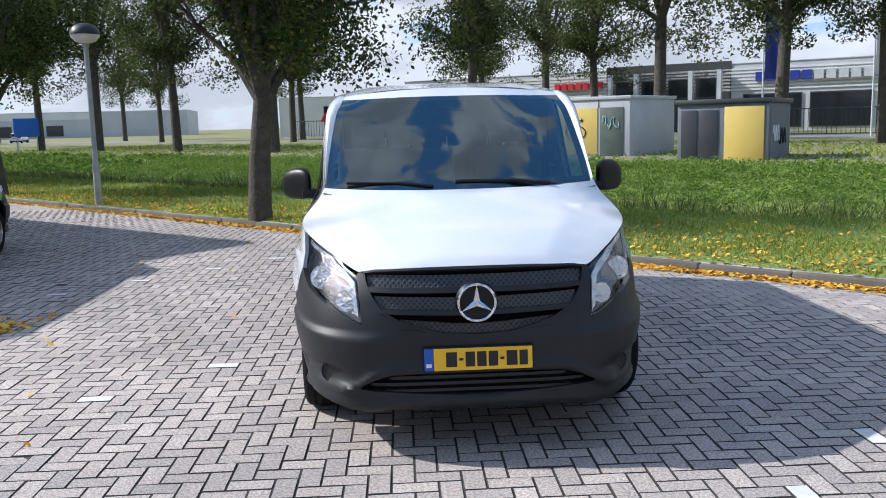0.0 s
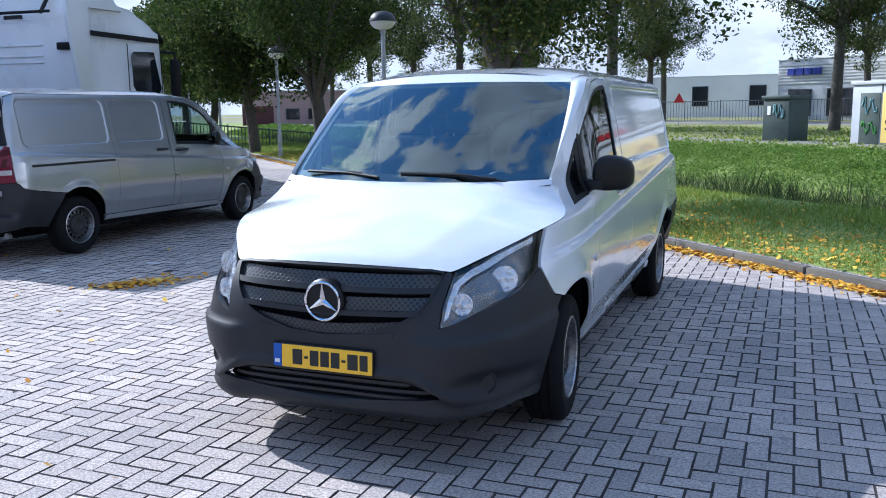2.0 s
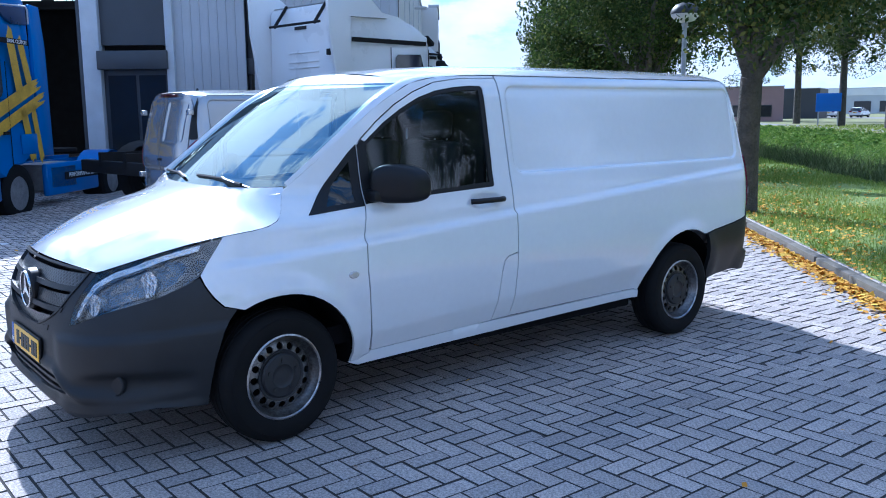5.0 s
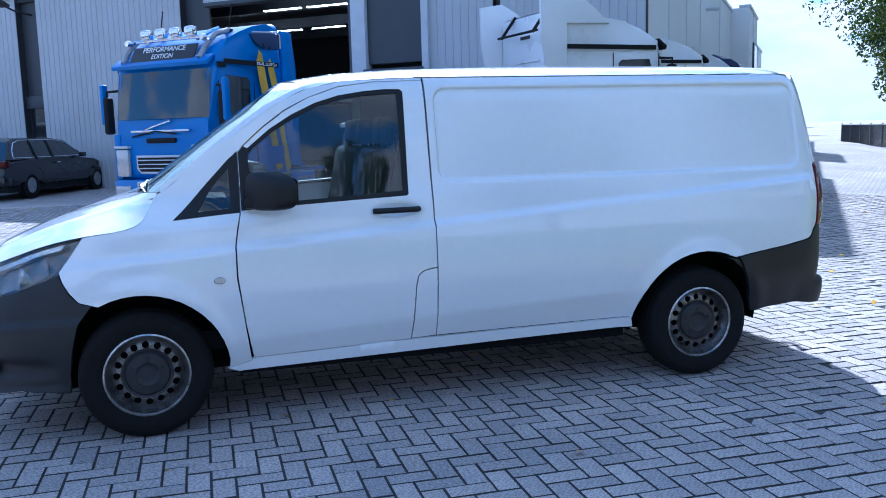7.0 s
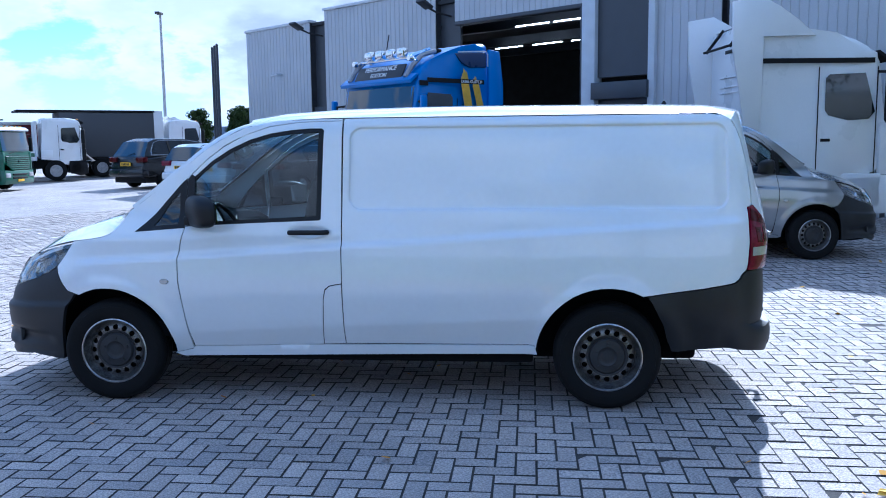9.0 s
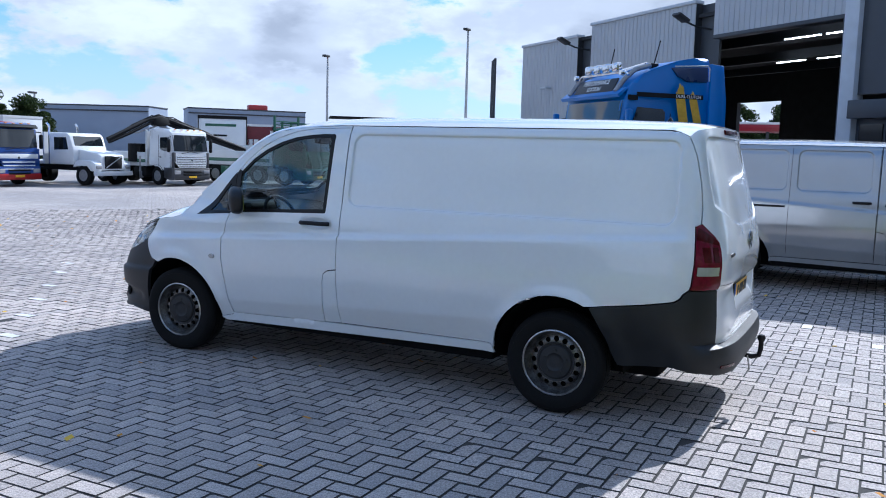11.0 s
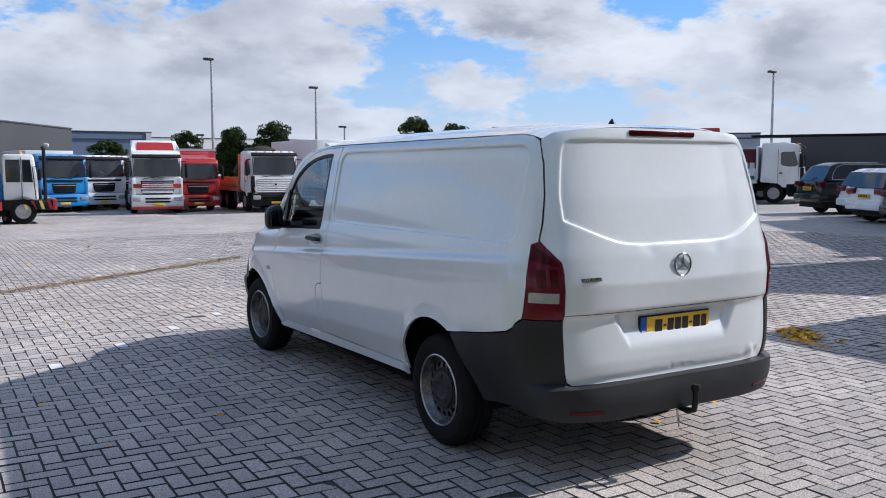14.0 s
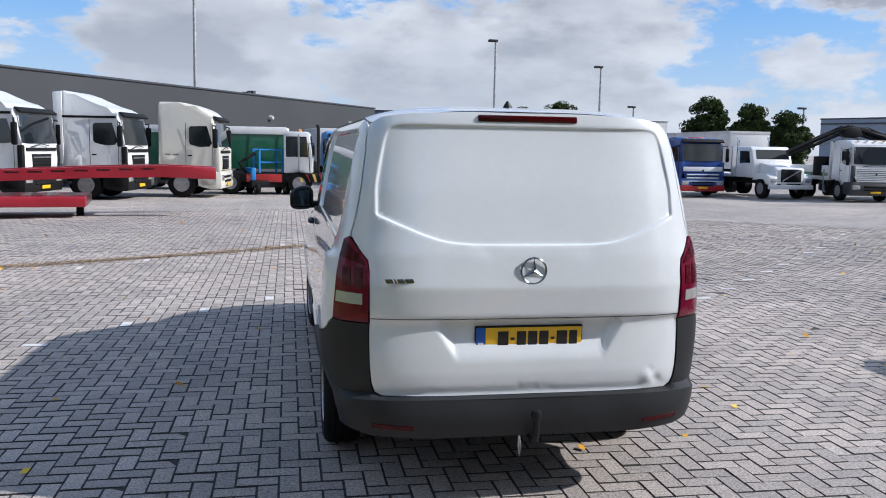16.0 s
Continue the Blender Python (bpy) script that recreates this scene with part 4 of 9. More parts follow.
def bulge(side, x, y, z, style):
    """Pressings of the sheet metal: creases, wheel flares, sunk fields, the plate's bay, dents."""
    on_side = smooth01((y - 0.5) / 0.4) * smooth01((4.93 - y) / 0.12)
    crease = 0.93 + (y - 0.84) * 0.064
    o = on_side * (0.014 * np.tanh((crease - z) / 0.011) * smooth01((z - 0.5) / 0.3) + 0.006 * np.exp(-((z - crease) / 0.016) ** 2))
    low = 0.47 + (y - 1.38) * 0.046
    o = o - on_side * 0.2 * np.maximum(low - z, 0)
    for hub in (0.89, 4.10):
        r = np.hypot(y - hub, z - 0.335)
        o = o + on_side * 0.016 * np.exp(-((r - 0.44) / 0.05) ** 2) * smooth01((z - 0.2) / 0.2)
    o = o - on_side * 0.014 * smooth01(-side_field(y, z, style) / STEP)
    # tailgate
    back = smooth01((y - 4.9) / 0.06) * smooth01((0.9 - x) / 0.1)
    if style == "tailgate":
        o = o - back * 0.0115 * smooth01(-tail_field(x, z) / STEP)
        bay = np.maximum((x - 0.36 - 0.62 * (z - 0.70)) / 0.06, np.maximum((0.69 - z) / 0.14, (z - 0.895) / 0.01))
        o = o - back * 0.038 * smooth01(-bay)
        for dx, dz, r, d in ((-0.60, 0.60, 0.035, 0.010), (-0.65, 0.585, 0.025, -0.010), (-0.615, 0.635, 0.014, -0.006), (0.22, 1.225, 0.05, -0.004), (-0.27, 1.225, 0.06, -0.004), (0.05, 0.574, 0.014, -0.004), (0.01, 0.576, 0.011, -0.004), (-0.03, 0.574, 0.013, -0.005), (-0.07, 0.576, 0.011, -0.004), (-0.10, 0.574, 0.011, -0.004)):
            o = o + back * d * np.exp(-(((side * x - dx) / r) ** 2 + ((z - dz) / (r * 0.7)) ** 2))
    elif style == "doors":
        qx, qz = np.abs(np.abs(x) - 0.37) - 0.24, np.abs(z - 1.5) - 0.21
        half = np.hypot(np.maximum(qx, 0), np.maximum(qz, 0)) + np.minimum(np.maximum(qx, qz), 0) - 0.06
        o = o - back * 0.012 * smooth01(-half / 0.05)
    return o


def skin(depth=0.0, style="plain", extra=None):
    """place() for sheet_bm: the body pressed by bulge(), sunk by depth."""
    def raw(s, z):
        side, x, y = shell(s, z)
        return side, x, y, np.column_stack((side * x, y, z))

    def place(s, z):
        e = 2e-3
        side, x, y, p = raw(s, z)
        du, dv = raw(s + e, z)[3] - raw(s - e, z)[3], raw(s, z + e)[3] - raw(s, z - e)[3]
        n = np.cross(du, dv)
        n /= np.maximum(np.linalg.norm(n, axis=1), 1e-9)[:, None]
        o = bulge(side, x, y, z, style) - depth
        if extra is not None:
            o = o + extra(side * x, y, z)
        return p + n * o[:, None], n
    return place


def fx(x, z):
    """Girth of the nose at x."""
    th = math.asin(min(1, (abs(x) / float(half_width(z))) ** (float(nose_powers(z)[0]) / 2)))
    return math.copysign(float(np.interp(th, NOSE_T, NOSE_S)), x), z


def sy(y, z):
    """Girth of the side at y."""
    if y < NOSE_Y:
        c = min(1, (NOSE_Y - y) / (NOSE_Y - float(nose_line(z))))
        return float(np.interp(math.acos(c ** (float(nose_powers(z)[1]) / 2)), NOSE_T, NOSE_S)), z
    if y > TAIL_Y:
        c = min(1, (y - TAIL_Y) / (float(tail_line(z)) - TAIL_Y))
        return L_ALL - float(np.interp(math.acos(c ** 1.2), TAIL_T, TAIL_S)), z
    return L_NOSE + y - NOSE_Y, z


def rx(x, z):
    """Girth of the tail at x."""
    th = math.asin(min(1, (abs(x) / float(half_width(z))) ** 2.5))
    return L_ALL - float(np.interp(th, TAIL_T, TAIL_S)), z


def both(half):
    """A full outline across the nose from its half, given from the middle out and back to the middle."""
    return half + [(-s, z) for s, z in reversed(half) if abs(s) > 1e-6]


def arch(hub, r, a0, a1, n=14):
    return [sy(hub + r * math.cos(radians(a0 + (a1 - a0) * k / n)), 0.335 + r * math.sin(radians(a0 + (a1 - a0) * k / n))) for k in range(n + 1)]


ROOF_EDGE = [(1.02, 1.265), (1.23, 1.415), (1.40, 1.545), (1.55, 1.655), (1.68, 1.73), (1.80, 1.785), (2.0, 1.826), (2.35, 1.838)]
DOOR_TOP = [(1.445, 1.487), (1.55, 1.58), (1.665, 1.662), (1.80, 1.733), (1.96, 1.788), (2.15, 1.815), (2.43, 1.822)]
WINDOW_EDGE = [(1.428, 1.16), (1.43, 1.45), (1.47, 1.482), (1.58, 1.572), (1.70, 1.645), (1.83, 1.705), (1.96, 1.745), (2.10, 1.766), (2.22, 1.775), (2.30, 1.774), (2.315, 1.76), (2.305, 1.205), (2.295, 1.195), (1.9, 1.18)]


LAMP_TOP = [fx(0.58, 0.902), sy(0.205, 0.926), sy(0.275, 0.952), sy(0.36, 0.984), sy(0.45, 1.013), sy(0.54, 1.036), sy(0.632, 1.054)]
SEAM = [sy(0.632, 1.054), sy(0.70, 1.064), sy(0.78, 1.076), sy(0.85, 1.092), sy(0.905, 1.117), sy(0.94, 1.155), sy(0.965, 1.2), sy(0.992, 1.25)]


def roof_line(y):
    return np.interp(y, [1.70, 1.95, 2.35, 2.9, 3.4, 4.29, 4.7, 4.87, 4.95], [1.846, 1.882, 1.905, 1.916, 1.918, 1.912, 1.902, 1.890, 1.872])


def wheel(parent, x, y, side, steer=0.0):
    """A steel wheel with a ring of holes, a worn cap, and a tyre with shoulder ribs."""
    base = new("wheel")
    base.parent = parent
    base.matrix_basis = pose(x, y, 0.335, 0, 0, (0 if side > 0 else 180) + steer)
    tyre = [(0.205, -0.09), (0.23, -0.105), (0.275, -0.108), (0.312, -0.098), (0.329, -0.08), (0.334, -0.05), (0.326, -0.047), (0.326, -0.04), (0.335, -0.037), (0.335, -0.006), (0.327, -0.003),
            (0.327, 0.003), (0.335, 0.006), (0.335, 0.037), (0.326, 0.04), (0.326, 0.047), (0.334, 0.05), (0.329, 0.08), (0.312, 0.098), (0.295, 0.103), (0.294, 0.106), (0.275, 0.108), (0.23, 0.105), (0.205, 0.09)]
    part("tyre", lathe_bm(tyre, 64, "X", closed=True), RUBBER, base)
    rim = [(0.212, 0.092), (0.216, 0.1), (0.208, 0.104), (0.203, 0.097), (0.195, 0.075), (0.185, 0.06), (0.176, 0.045)]
    part("rim", lathe_bm(rim[3:] + [(0.172, 0.03), (0.172, -0.09)], 64, "X", caps=False), DISH, base, "worn dark steel rim")
    part("rim_lip", lathe_bm(rim[:4], 64, "X", caps=False), RIM, base, "bright worn rim lip")
    # the dish, with sixteen open holes
    holes, n = [], 16
    for k in range(n):
        a = 2 * math.pi * k / n
        holes.append([(0.15 * math.cos(a) + 0.0185 * math.cos(b), 0.15 * math.sin(a) + 0.0185 * math.sin(b)) for b in [2 * math.pi * j / 10 for j in range(10)]])
    ring = [(0.177 * math.cos(2 * math.pi * j / 64), 0.177 * math.sin(2 * math.pi * j / 64)) for j in range(64)]

    def dish(u, v):
        r = np.hypot(u, v)
        h = np.interp(r, [0, 0.105, 0.125, 0.16, 0.178], [0.05, 0.05, 0.062, 0.055, 0.042])
        return np.column_stack((h, u, v)), np.column_stack((np.ones_like(u), 0 * u, 0 * u))
    part("dish", sheet_bm(ring, holes, dish, 0.02, rim=0.01), DISH, base, "pierced steel wheel dish")
    part("inner_dish", lathe_bm([(0.130, 0.058), (0.129, 0.0645), (0.118, 0.063), (0.105, 0.056)], 48, "X", caps=False), CAP, base, "dark rusty ring round the hub cap")
    part("hub_cap", lathe_bm([(0.112, 0.05), (0.113, 0.066), (0.104, 0.075), (0.06, 0.079), (0.05, 0.072), (0.03, 0.072), (0.0, 0.074)], 40, "X"), CAP, base, "scuffed black plastic hub cap")
    for k in range(5):
        a = 2 * math.pi * k / 5 + 0.3
        part("wheel_bolt", lathe_bm([(0.011, 0.074), (0.011, 0.082), (0.0, 0.083)], 8, "X", m=Matrix.Translation((0, 0.078 * math.cos(a), 0.078 * math.sin(a)))), CAP, base)
    part("brake_drum", lathe_bm([(0.168, -0.08), (0.168, 0.02), (0.0, 0.02)], 24, "X"), SHADOW, base)
    return base


def emblem(parent, at, r, mat=None):
    """A chrome ring with three tapered rays."""
    ring = bmesh.new()
    lathe_bm([(r, -0.004), (r, 0.003), (r * 0.94, 0.006), (r * 0.88, 0.003), (r * 0.88, -0.004)], 48, "Y", bm=ring, closed=True)
    for k in range(3):
        a = radians(90 + 120 * k)
        tip, side = Vector((math.cos(a), 0, math.sin(a))), Vector((-math.sin(a), 0, math.cos(a)))
        b = [ring.verts.new(Vector((0, 0.009, 0))), ring.verts.new(0.16 * r * (tip * 0.55 + side)), ring.verts.new(tip * r * 0.93 + Vector((0, 0.002, 0))), ring.verts.new(0.16 * r * (tip * 0.55 - side))]
        ring.faces.new((b[0], b[1], b[2]))
        ring.faces.new((b[0], b[2], b[3]))
    return part("emblem", ring, mat or CHROME, parent, "round chrome emblem", at=at, sharp=25)


def number_plate(parent, at):
    """A yellow plate in a black holder, blue band, its characters left as bars. Faces -y."""
    base = part("number_plate", box_bm(-0.266, 0.266, -0.004, 0.012, -0.062, 0.062, 0.006), TRIM, parent, "black number plate holder", at=at)
    part("yellow_plate", box_bm(-0.215, 0.26, -0.007, -0.002, -0.054, 0.054, 0.002, 1), YELLOW, base, "yellow number plate")
    part("blue_band", box_bm(-0.26, -0.216, -0.007, -0.002, -0.054, 0.054, 0.002, 1), BLUE, base, "blue plate band")
    part("band_mark", box_bm(-0.251, -0.225, -0.0085, -0.004, -0.036, -0.018), WHITE_INK, base)
    x = -0.155
    for w in (0.052, 0.02, 0.045, 0.045, 0.045, 0.02, 0.052, 0.040):
        thin = w < 0.03
        part("plate_bar", box_bm(x, x + w, -0.0095, -0.004, -0.006 if thin else -0.036, 0.006 if thin else 0.036, 0.001, 1), INK, base)
        x += w + 0.0105
    return base


def build_van(paint, label, at, style="tailgate", rail=False, group=""):
    van = thing("panel_van", label, "van", at, group)
    plain = skin(0, style)

    def panel(name, outline, holes=(), mat=paint, lab="", depth=0.0, step=0.04, rim=0.018, extra=None, lines=()):
        for side in (1, -1):
            pl = skin(depth, style, extra)
            bm = sheet_bm(outline, list(holes), (lambda s, z, p=pl, k=side: p(k * s, z)), step, rim=rim, lines=lines)
            part(name, bm, mat, van, lab, sharp=50)

    # -- front corner, door, load side, tail corner: the same on both sides --
    fender = SEAM + [sy(*p) for p in ROOF_EDGE] + [sy(2.43, 1.838), sy(2.43, 1.828), sy(2.15, 1.821), sy(1.96, 1.794), sy(1.80, 1.739), sy(1.66, 1.668),
              sy(1.545, 1.586), sy(1.438, 1.492), sy(1.408, 1.455), sy(1.404, 1.15), sy(1.385, 1.06), sy(1.370, 0.97), sy(1.369, 0.81), sy(1.40, 0.55), sy(1.425, 0.345), sy(1.31, 0.32)] + arch(0.89, 0.425, 5, 118)
    fender += [sy(0.60, 0.735), sy(0.56, 0.78), sy(0.525, 0.84), sy(0.512, 0.885), sy(0.56, 0.95)]
    quarter = [sy(1.11, 1.14), sy(1.395, 1.155), sy(1.398, 1.43), sy(1.36, 1.40), sy(1.25, 1.285)]
    panel("front_wing", fender, [quarter], step=0.017)
    panel("quarter_trim", [sy(1.072, 1.128), sy(1.406, 1.150), sy(1.408, 1.462), sy(1.36, 1.420), sy(1.25, 1.305), sy(1.16, 1.212)], [[sy(1.19, 1.162), sy(1.36, 1.172), sy(1.36, 1.375), sy(1.30, 1.315)]], TRIM, "black quarter window trim", -0.003, 0.04, 0.012)
    panel("quarter_glass", [sy(1.18, 1.156), sy(1.37, 1.165), sy(1.37, 1.385), sy(1.30, 1.325)], (), QUARTER, "dark tinted quarter glass", 0.002, 0.06, 0)
    panel("mirror_sail", [sy(1.413, 1.158), sy(1.475, 1.165), sy(1.462, 1.30), sy(1.462, 1.475), sy(1.44, 1.487), sy(1.414, 1.455)], (), TRIM, "black sail panel behind the mirror", -0.003, 0.04, 0.012)
    door = [sy(1.412, 1.45), sy(1.418, 1.465)] + [sy(*p) for p in DOOR_TOP] + [sy(2.432, 1.45), sy(2.436, 1.09), sy(2.439, 0.80), sy(2.40, 0.794), sy(2.36, 0.785), sy(2.33, 0.762), sy(2.317, 0.70), sy(2.297, 0.385), sy(1.437, 0.362), sy(1.407, 0.55), sy(1.377, 0.81), sy(1.377, 0.97), sy(1.392, 1.06), sy(1.41, 1.15)]

    def cup(x, y, z):
        return -0.022 * smooth01(1.25 - np.hypot((y - 2.225) / 0.125, (z - 1.118) / 0.042)) if style != "none" else 0

    panel("front_door", door, [[sy(*p) for p in WINDOW_EDGE]], step=0.016, extra=cup)
    inner = [sy(1.45, 1.185), sy(1.452, 1.44), sy(1.49, 1.475), sy(1.59, 1.555), sy(1.71, 1.625), sy(1.84, 1.685), sy(1.97, 1.725), sy(2.10, 1.745), sy(2.28, 1.752), sy(2.275, 1.225), sy(1.9, 1.205)]
    panel("window_seal", [sy(*p) for p in WINDOW_EDGE], [inner], TRIM, "black window seal", 0.004, 0.06, 0.014)
    panel("door_glass", [sy(y, z) for y, z in ((1.44, 1.175), (1.445, 1.45), (1.49, 1.483), (1.59, 1.563), (1.71, 1.633), (1.84, 1.693), (1.97, 1.733), (2.10, 1.753), (2.29, 1.76), (2.285, 1.215), (1.9, 1.195))], (), WINDOW, "clear door window", 0.012, 0.1, 0)
    panel("sill_panel", [sy(2.303, 0.387), sy(2.323, 0.70), sy(2.336, 0.757), sy(2.363, 0.779), sy(2.402, 0.788), sy(2.437, 0.792), sy(2.441, 0.392)], step=0.016)
    load = [sy(2.441, 1.838)] + [sy(y, 1.838) for y in (3.0, 3.6, 4.2, 4.6, 4.72)] + [sy(4.80, 1.826), sy(4.845, 1.80), sy(4.868, 1.75), sy(4.893, 1.68), sy(4.93, 1.52), sy(4.95, 1.37), sy(4.953, 1.275), sy(4.925, 1.265), sy(4.918, 0.885), sy(4.885, 0.86), sy(4.872, 0.835), sy(4.84, 0.815), sy(4.67, 0.782), sy(4.36, 0.737)] + arch(4.10, 0.445, 63, 176)
    load += [sy(3.645, 0.395), sy(2.446, 0.392)]
    panel("load_side", load, step=0.016, lines=[[sy(y, z) for y, z in c] for mid, half in SIDE_FIELDS[style] for c in contours(lambda y, z: one_field(y, z, mid, half), mid, 1.52, int(260 * half) + 50)])
    rocker = [sy(1.432, 0.357), sy(2.3, 0.38), sy(3.65, 0.39), sy(3.665, 0.335), sy(3.0, 0.325), sy(1.36, 0.29), sy(1.30, 0.315), sy(1.42, 0.34)]
    panel("rocker", rocker, step=0.03, depth=-0.004, extra=lambda x, y, z: 0.2 * np.maximum(0.47 + (y - 1.38) * 0.046 - z, 0) - 0.028)
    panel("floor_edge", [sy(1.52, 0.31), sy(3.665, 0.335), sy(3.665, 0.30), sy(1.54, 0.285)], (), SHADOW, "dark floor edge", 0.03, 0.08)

    # -- nose: bumper, headlamps, grille --
    grille_edge = [fx(0.546, 0.9), fx(0.537, 0.865), fx(0.524, 0.825), fx(0.500, 0.78), fx(0.462, 0.73), fx(0.387, 0.685), fx(0.215, 0.628), fx(0.065, 0.596)]
    lamp_low = [sy(0.505, 0.875), sy(0.44, 0.845), sy(0.33, 0.80), fx(0.72, 0.74), fx(0.65, 0.705), fx(0.60, 0.682), fx(0.555, 0.668)]
    bumper = [(0.0, 0.222), fx(0.3, 0.23), fx(0.55, 0.255), fx(0.72, 0.285), sy(0.30, 0.30), sy(0.45, 0.285), sy(0.522, 0.27)] + [sy(0.525, 0.32), sy(0.545, 0.48), sy(0.59, 0.63), sy(0.655, 0.716)]
    bumper += [sy(0.60, 0.727), sy(0.555, 0.772), sy(0.52, 0.835)] + lamp_low + [fx(0.56, 0.76), fx(0.572, 0.85), fx(0.577, 0.893), fx(0.562, 0.903)] + grille_edge + [(0.0, 0.588)]
    intake = [(0.0, 0.428), fx(0.3, 0.428), fx(0.42, 0.42), fx(0.50, 0.40), fx(0.555, 0.372), fx(0.56, 0.358), fx(0.50, 0.345), fx(0.3, 0.325), (0.0, 0.312)]

    def moulding(x, y, z):
        ax = np.abs(x)
        lip = 0.022 * np.exp(-((z - 0.448 + 0.10 * smooth01((ax - 0.42) / 0.22)) / 0.026) ** 2) * smooth01((0.72 - ax) / 0.1) * smooth01((0.3 - y) / 0.1)
        low = 0.020 * smooth01((0.315 - z) / 0.02) * smooth01((z - 0.22) / 0.05) * smooth01((0.55 - y) / 0.1)
        fog = -0.038 * smooth01(1.2 - 1.2 * np.hypot((ax - 0.755) / 0.19, (z - 0.405) / 0.08)) * smooth01((0.5 - y) / 0.1)
        shelf = 0.020 * smooth01((0.628 + 0.06 * np.maximum(y, 0) - z) / 0.028) * smooth01((ax - 0.40) / 0.14)
        return lip + low + fog + shelf
    part("front_bumper", sheet_bm(both(bumper), [both(intake)], skin(0, style, moulding), 0.016, rim=0.03), PLASTIC, van, "unpainted grey plastic front bumper", sharp=50)
    part("lower_grille", sheet_bm([(s * 1.12, z + (0.014 if z > 0.38 else -0.016)) for s, z in both(intake)], [], skin(0.029, style), 0.03), SHADOW, van, "black lower grille")
    for z in (0.338, 0.372, 0.404):
        w = 0.53 - 3.0 * abs(z - 0.365)
        bar = both([(0.0, z - 0.008), fx(w, z - 0.008), fx(w + 0.02, z), fx(w, z + 0.008), (0.0, z + 0.008)])
        part("grille_bar", sheet_bm(bar, [], skin(0.010, style), 0.05, rim=0.018), PLASTIC, van)
    for side in (1, -1):
        c = shell(np.array([fx(0.735 * side, 0.405)[0]]), np.array([0.405]))
        m = Matrix.Translation((side * float(c[1][0]), float(c[2][0]), 0.405)) @ pose(0, 0, 0, 90, 0, side * 33)
        part("fog_cover", lathe_bm([(0.056, -0.03), (0.056, -0.012), (0.05, -0.006), (0.046, -0.012), (0.03, -0.014), (0.0, -0.015)], 28, "Z", m=m @ Matrix.Translation((0, 0, 0.0))), PLASTIC, van, "round blank fog lamp cover")
    # grille
    gh = [(0.0, 0.915), fx(0.269, 0.914), fx(0.484, 0.905), fx(0.535, 0.897), fx(0.529, 0.865), fx(0.515, 0.827), fx(0.491, 0.783), fx(0.455, 0.735), fx(0.381, 0.691), fx(0.215, 0.636), (0.0, 0.60)]
    part("grille_back", sheet_bm(both(gh), [], skin(0.055, style), 0.05), SHADOW, van, "black grille opening")
    frame_out = [(0.0, 0.925), fx(0.265, 0.924), fx(0.488, 0.914), fx(0.541, 0.902)] + grille_edge[1:] + [(0.0, 0.585)]
    part("grille_frame", sheet_bm(both(frame_out), [both(gh)], skin(-0.006, style), 0.03, rim=0.05), PLASTIC, van, "dark grey grille surround", sharp=50)
    for zc, half, w, dip in ((0.872, 0.03, 0.525, 0.006), (0.775, 0.03, 0.485, 0.016), (0.668, 0.024, 0.36, 0.03)):
        def band(z0, z1, w0, dd=dip):
            return both([(0.0, z0 - dd), fx(w0 * 0.5, z0 - dd * 0.6), fx(w0, z0), fx(w0 + 0.01, z1), fx(w0 * 0.5, z1 - dd * 0.6), (0.0, z1 - dd)])
        part("grille_mesh", sheet_bm(band(zc - half, zc + half, w), [], skin(0.014, style), 0.04, rim=0.02), HOLED, van, "perforated grille band")
        part("grille_slat", sheet_bm(band(zc - half - 0.026, zc - half - 0.002, w - 0.01), [], skin(-0.004, style), 0.04, rim=0.03), PLASTIC, van, "smooth grille slat")
    nose_y = float(nose_line(0.766))
    part("emblem_disc", lathe_bm([(0.102, 0.03), (0.102, -0.008), (0.094, -0.018), (0.0, -0.022)], 40, "Y", m=Matrix.Translation((0, nose_y + 0.005, 0.766))), TRIM, van, "glossy black emblem disc")
    emblem(van, pose(0, nose_y - 0.02, 0.766, 0, 0, 180), 0.094)
    number_plate(van, pose(0, -0.060, 0.497, -3, 0, 0))
    lamp = [fx(0.56, 0.672)] + [fx(0.565, 0.76), fx(0.577, 0.85)] + [(s, z - 0.004) for s, z in LAMP_TOP] + [sy(0.56, 0.95), sy(0.508, 0.888)] + lamp_low[1:-1]
    for side in (1, -1):
        def pl(s, z, d, k=side):
            return skin(d, style)(k * s, z)
        base = part("headlamp", sheet_bm(lamp, [], lambda s, z: pl(s, z, -0.002), 0.05, rim=0.0), LENS, van, "clear headlamp cover")
        part("lamp_housing", sheet_bm(lamp, [], lambda s, z: pl(s, z, 0.05), 0.05, rim=0.0), LAMP_INNER, base, "dark glossy lamp housing")
        edge = [fx(0.575, 0.70), fx(0.582, 0.78), fx(0.592, 0.86)] + [(s, z - 0.014) for s, z in LAMP_TOP[1:-1]] + [(s, z - 0.04) for s, z in reversed(LAMP_TOP[1:-1])] + [fx(0.62, 0.85), fx(0.602, 0.78), fx(0.595, 0.72)]
        part("light_strip", sheet_bm(edge, [], lambda s, z: pl(s, z, 0.012), 0.03, rim=0.02), REFLECTOR, base, "silver light strip")
        field = [fx(0.605, 0.715), fx(0.615, 0.83)] + [(s, z - 0.045) for s, z in LAMP_TOP[1:5]] + [sy(0.44, 0.885), sy(0.36, 0.84), fx(0.725, 0.775), fx(0.66, 0.735)]
        part("reflector_field", sheet_bm(field, [], lambda s, z: pl(s, z, 0.040), 0.025, rim=0.01), LAMP_FIELD, base, "grey faceted reflector")
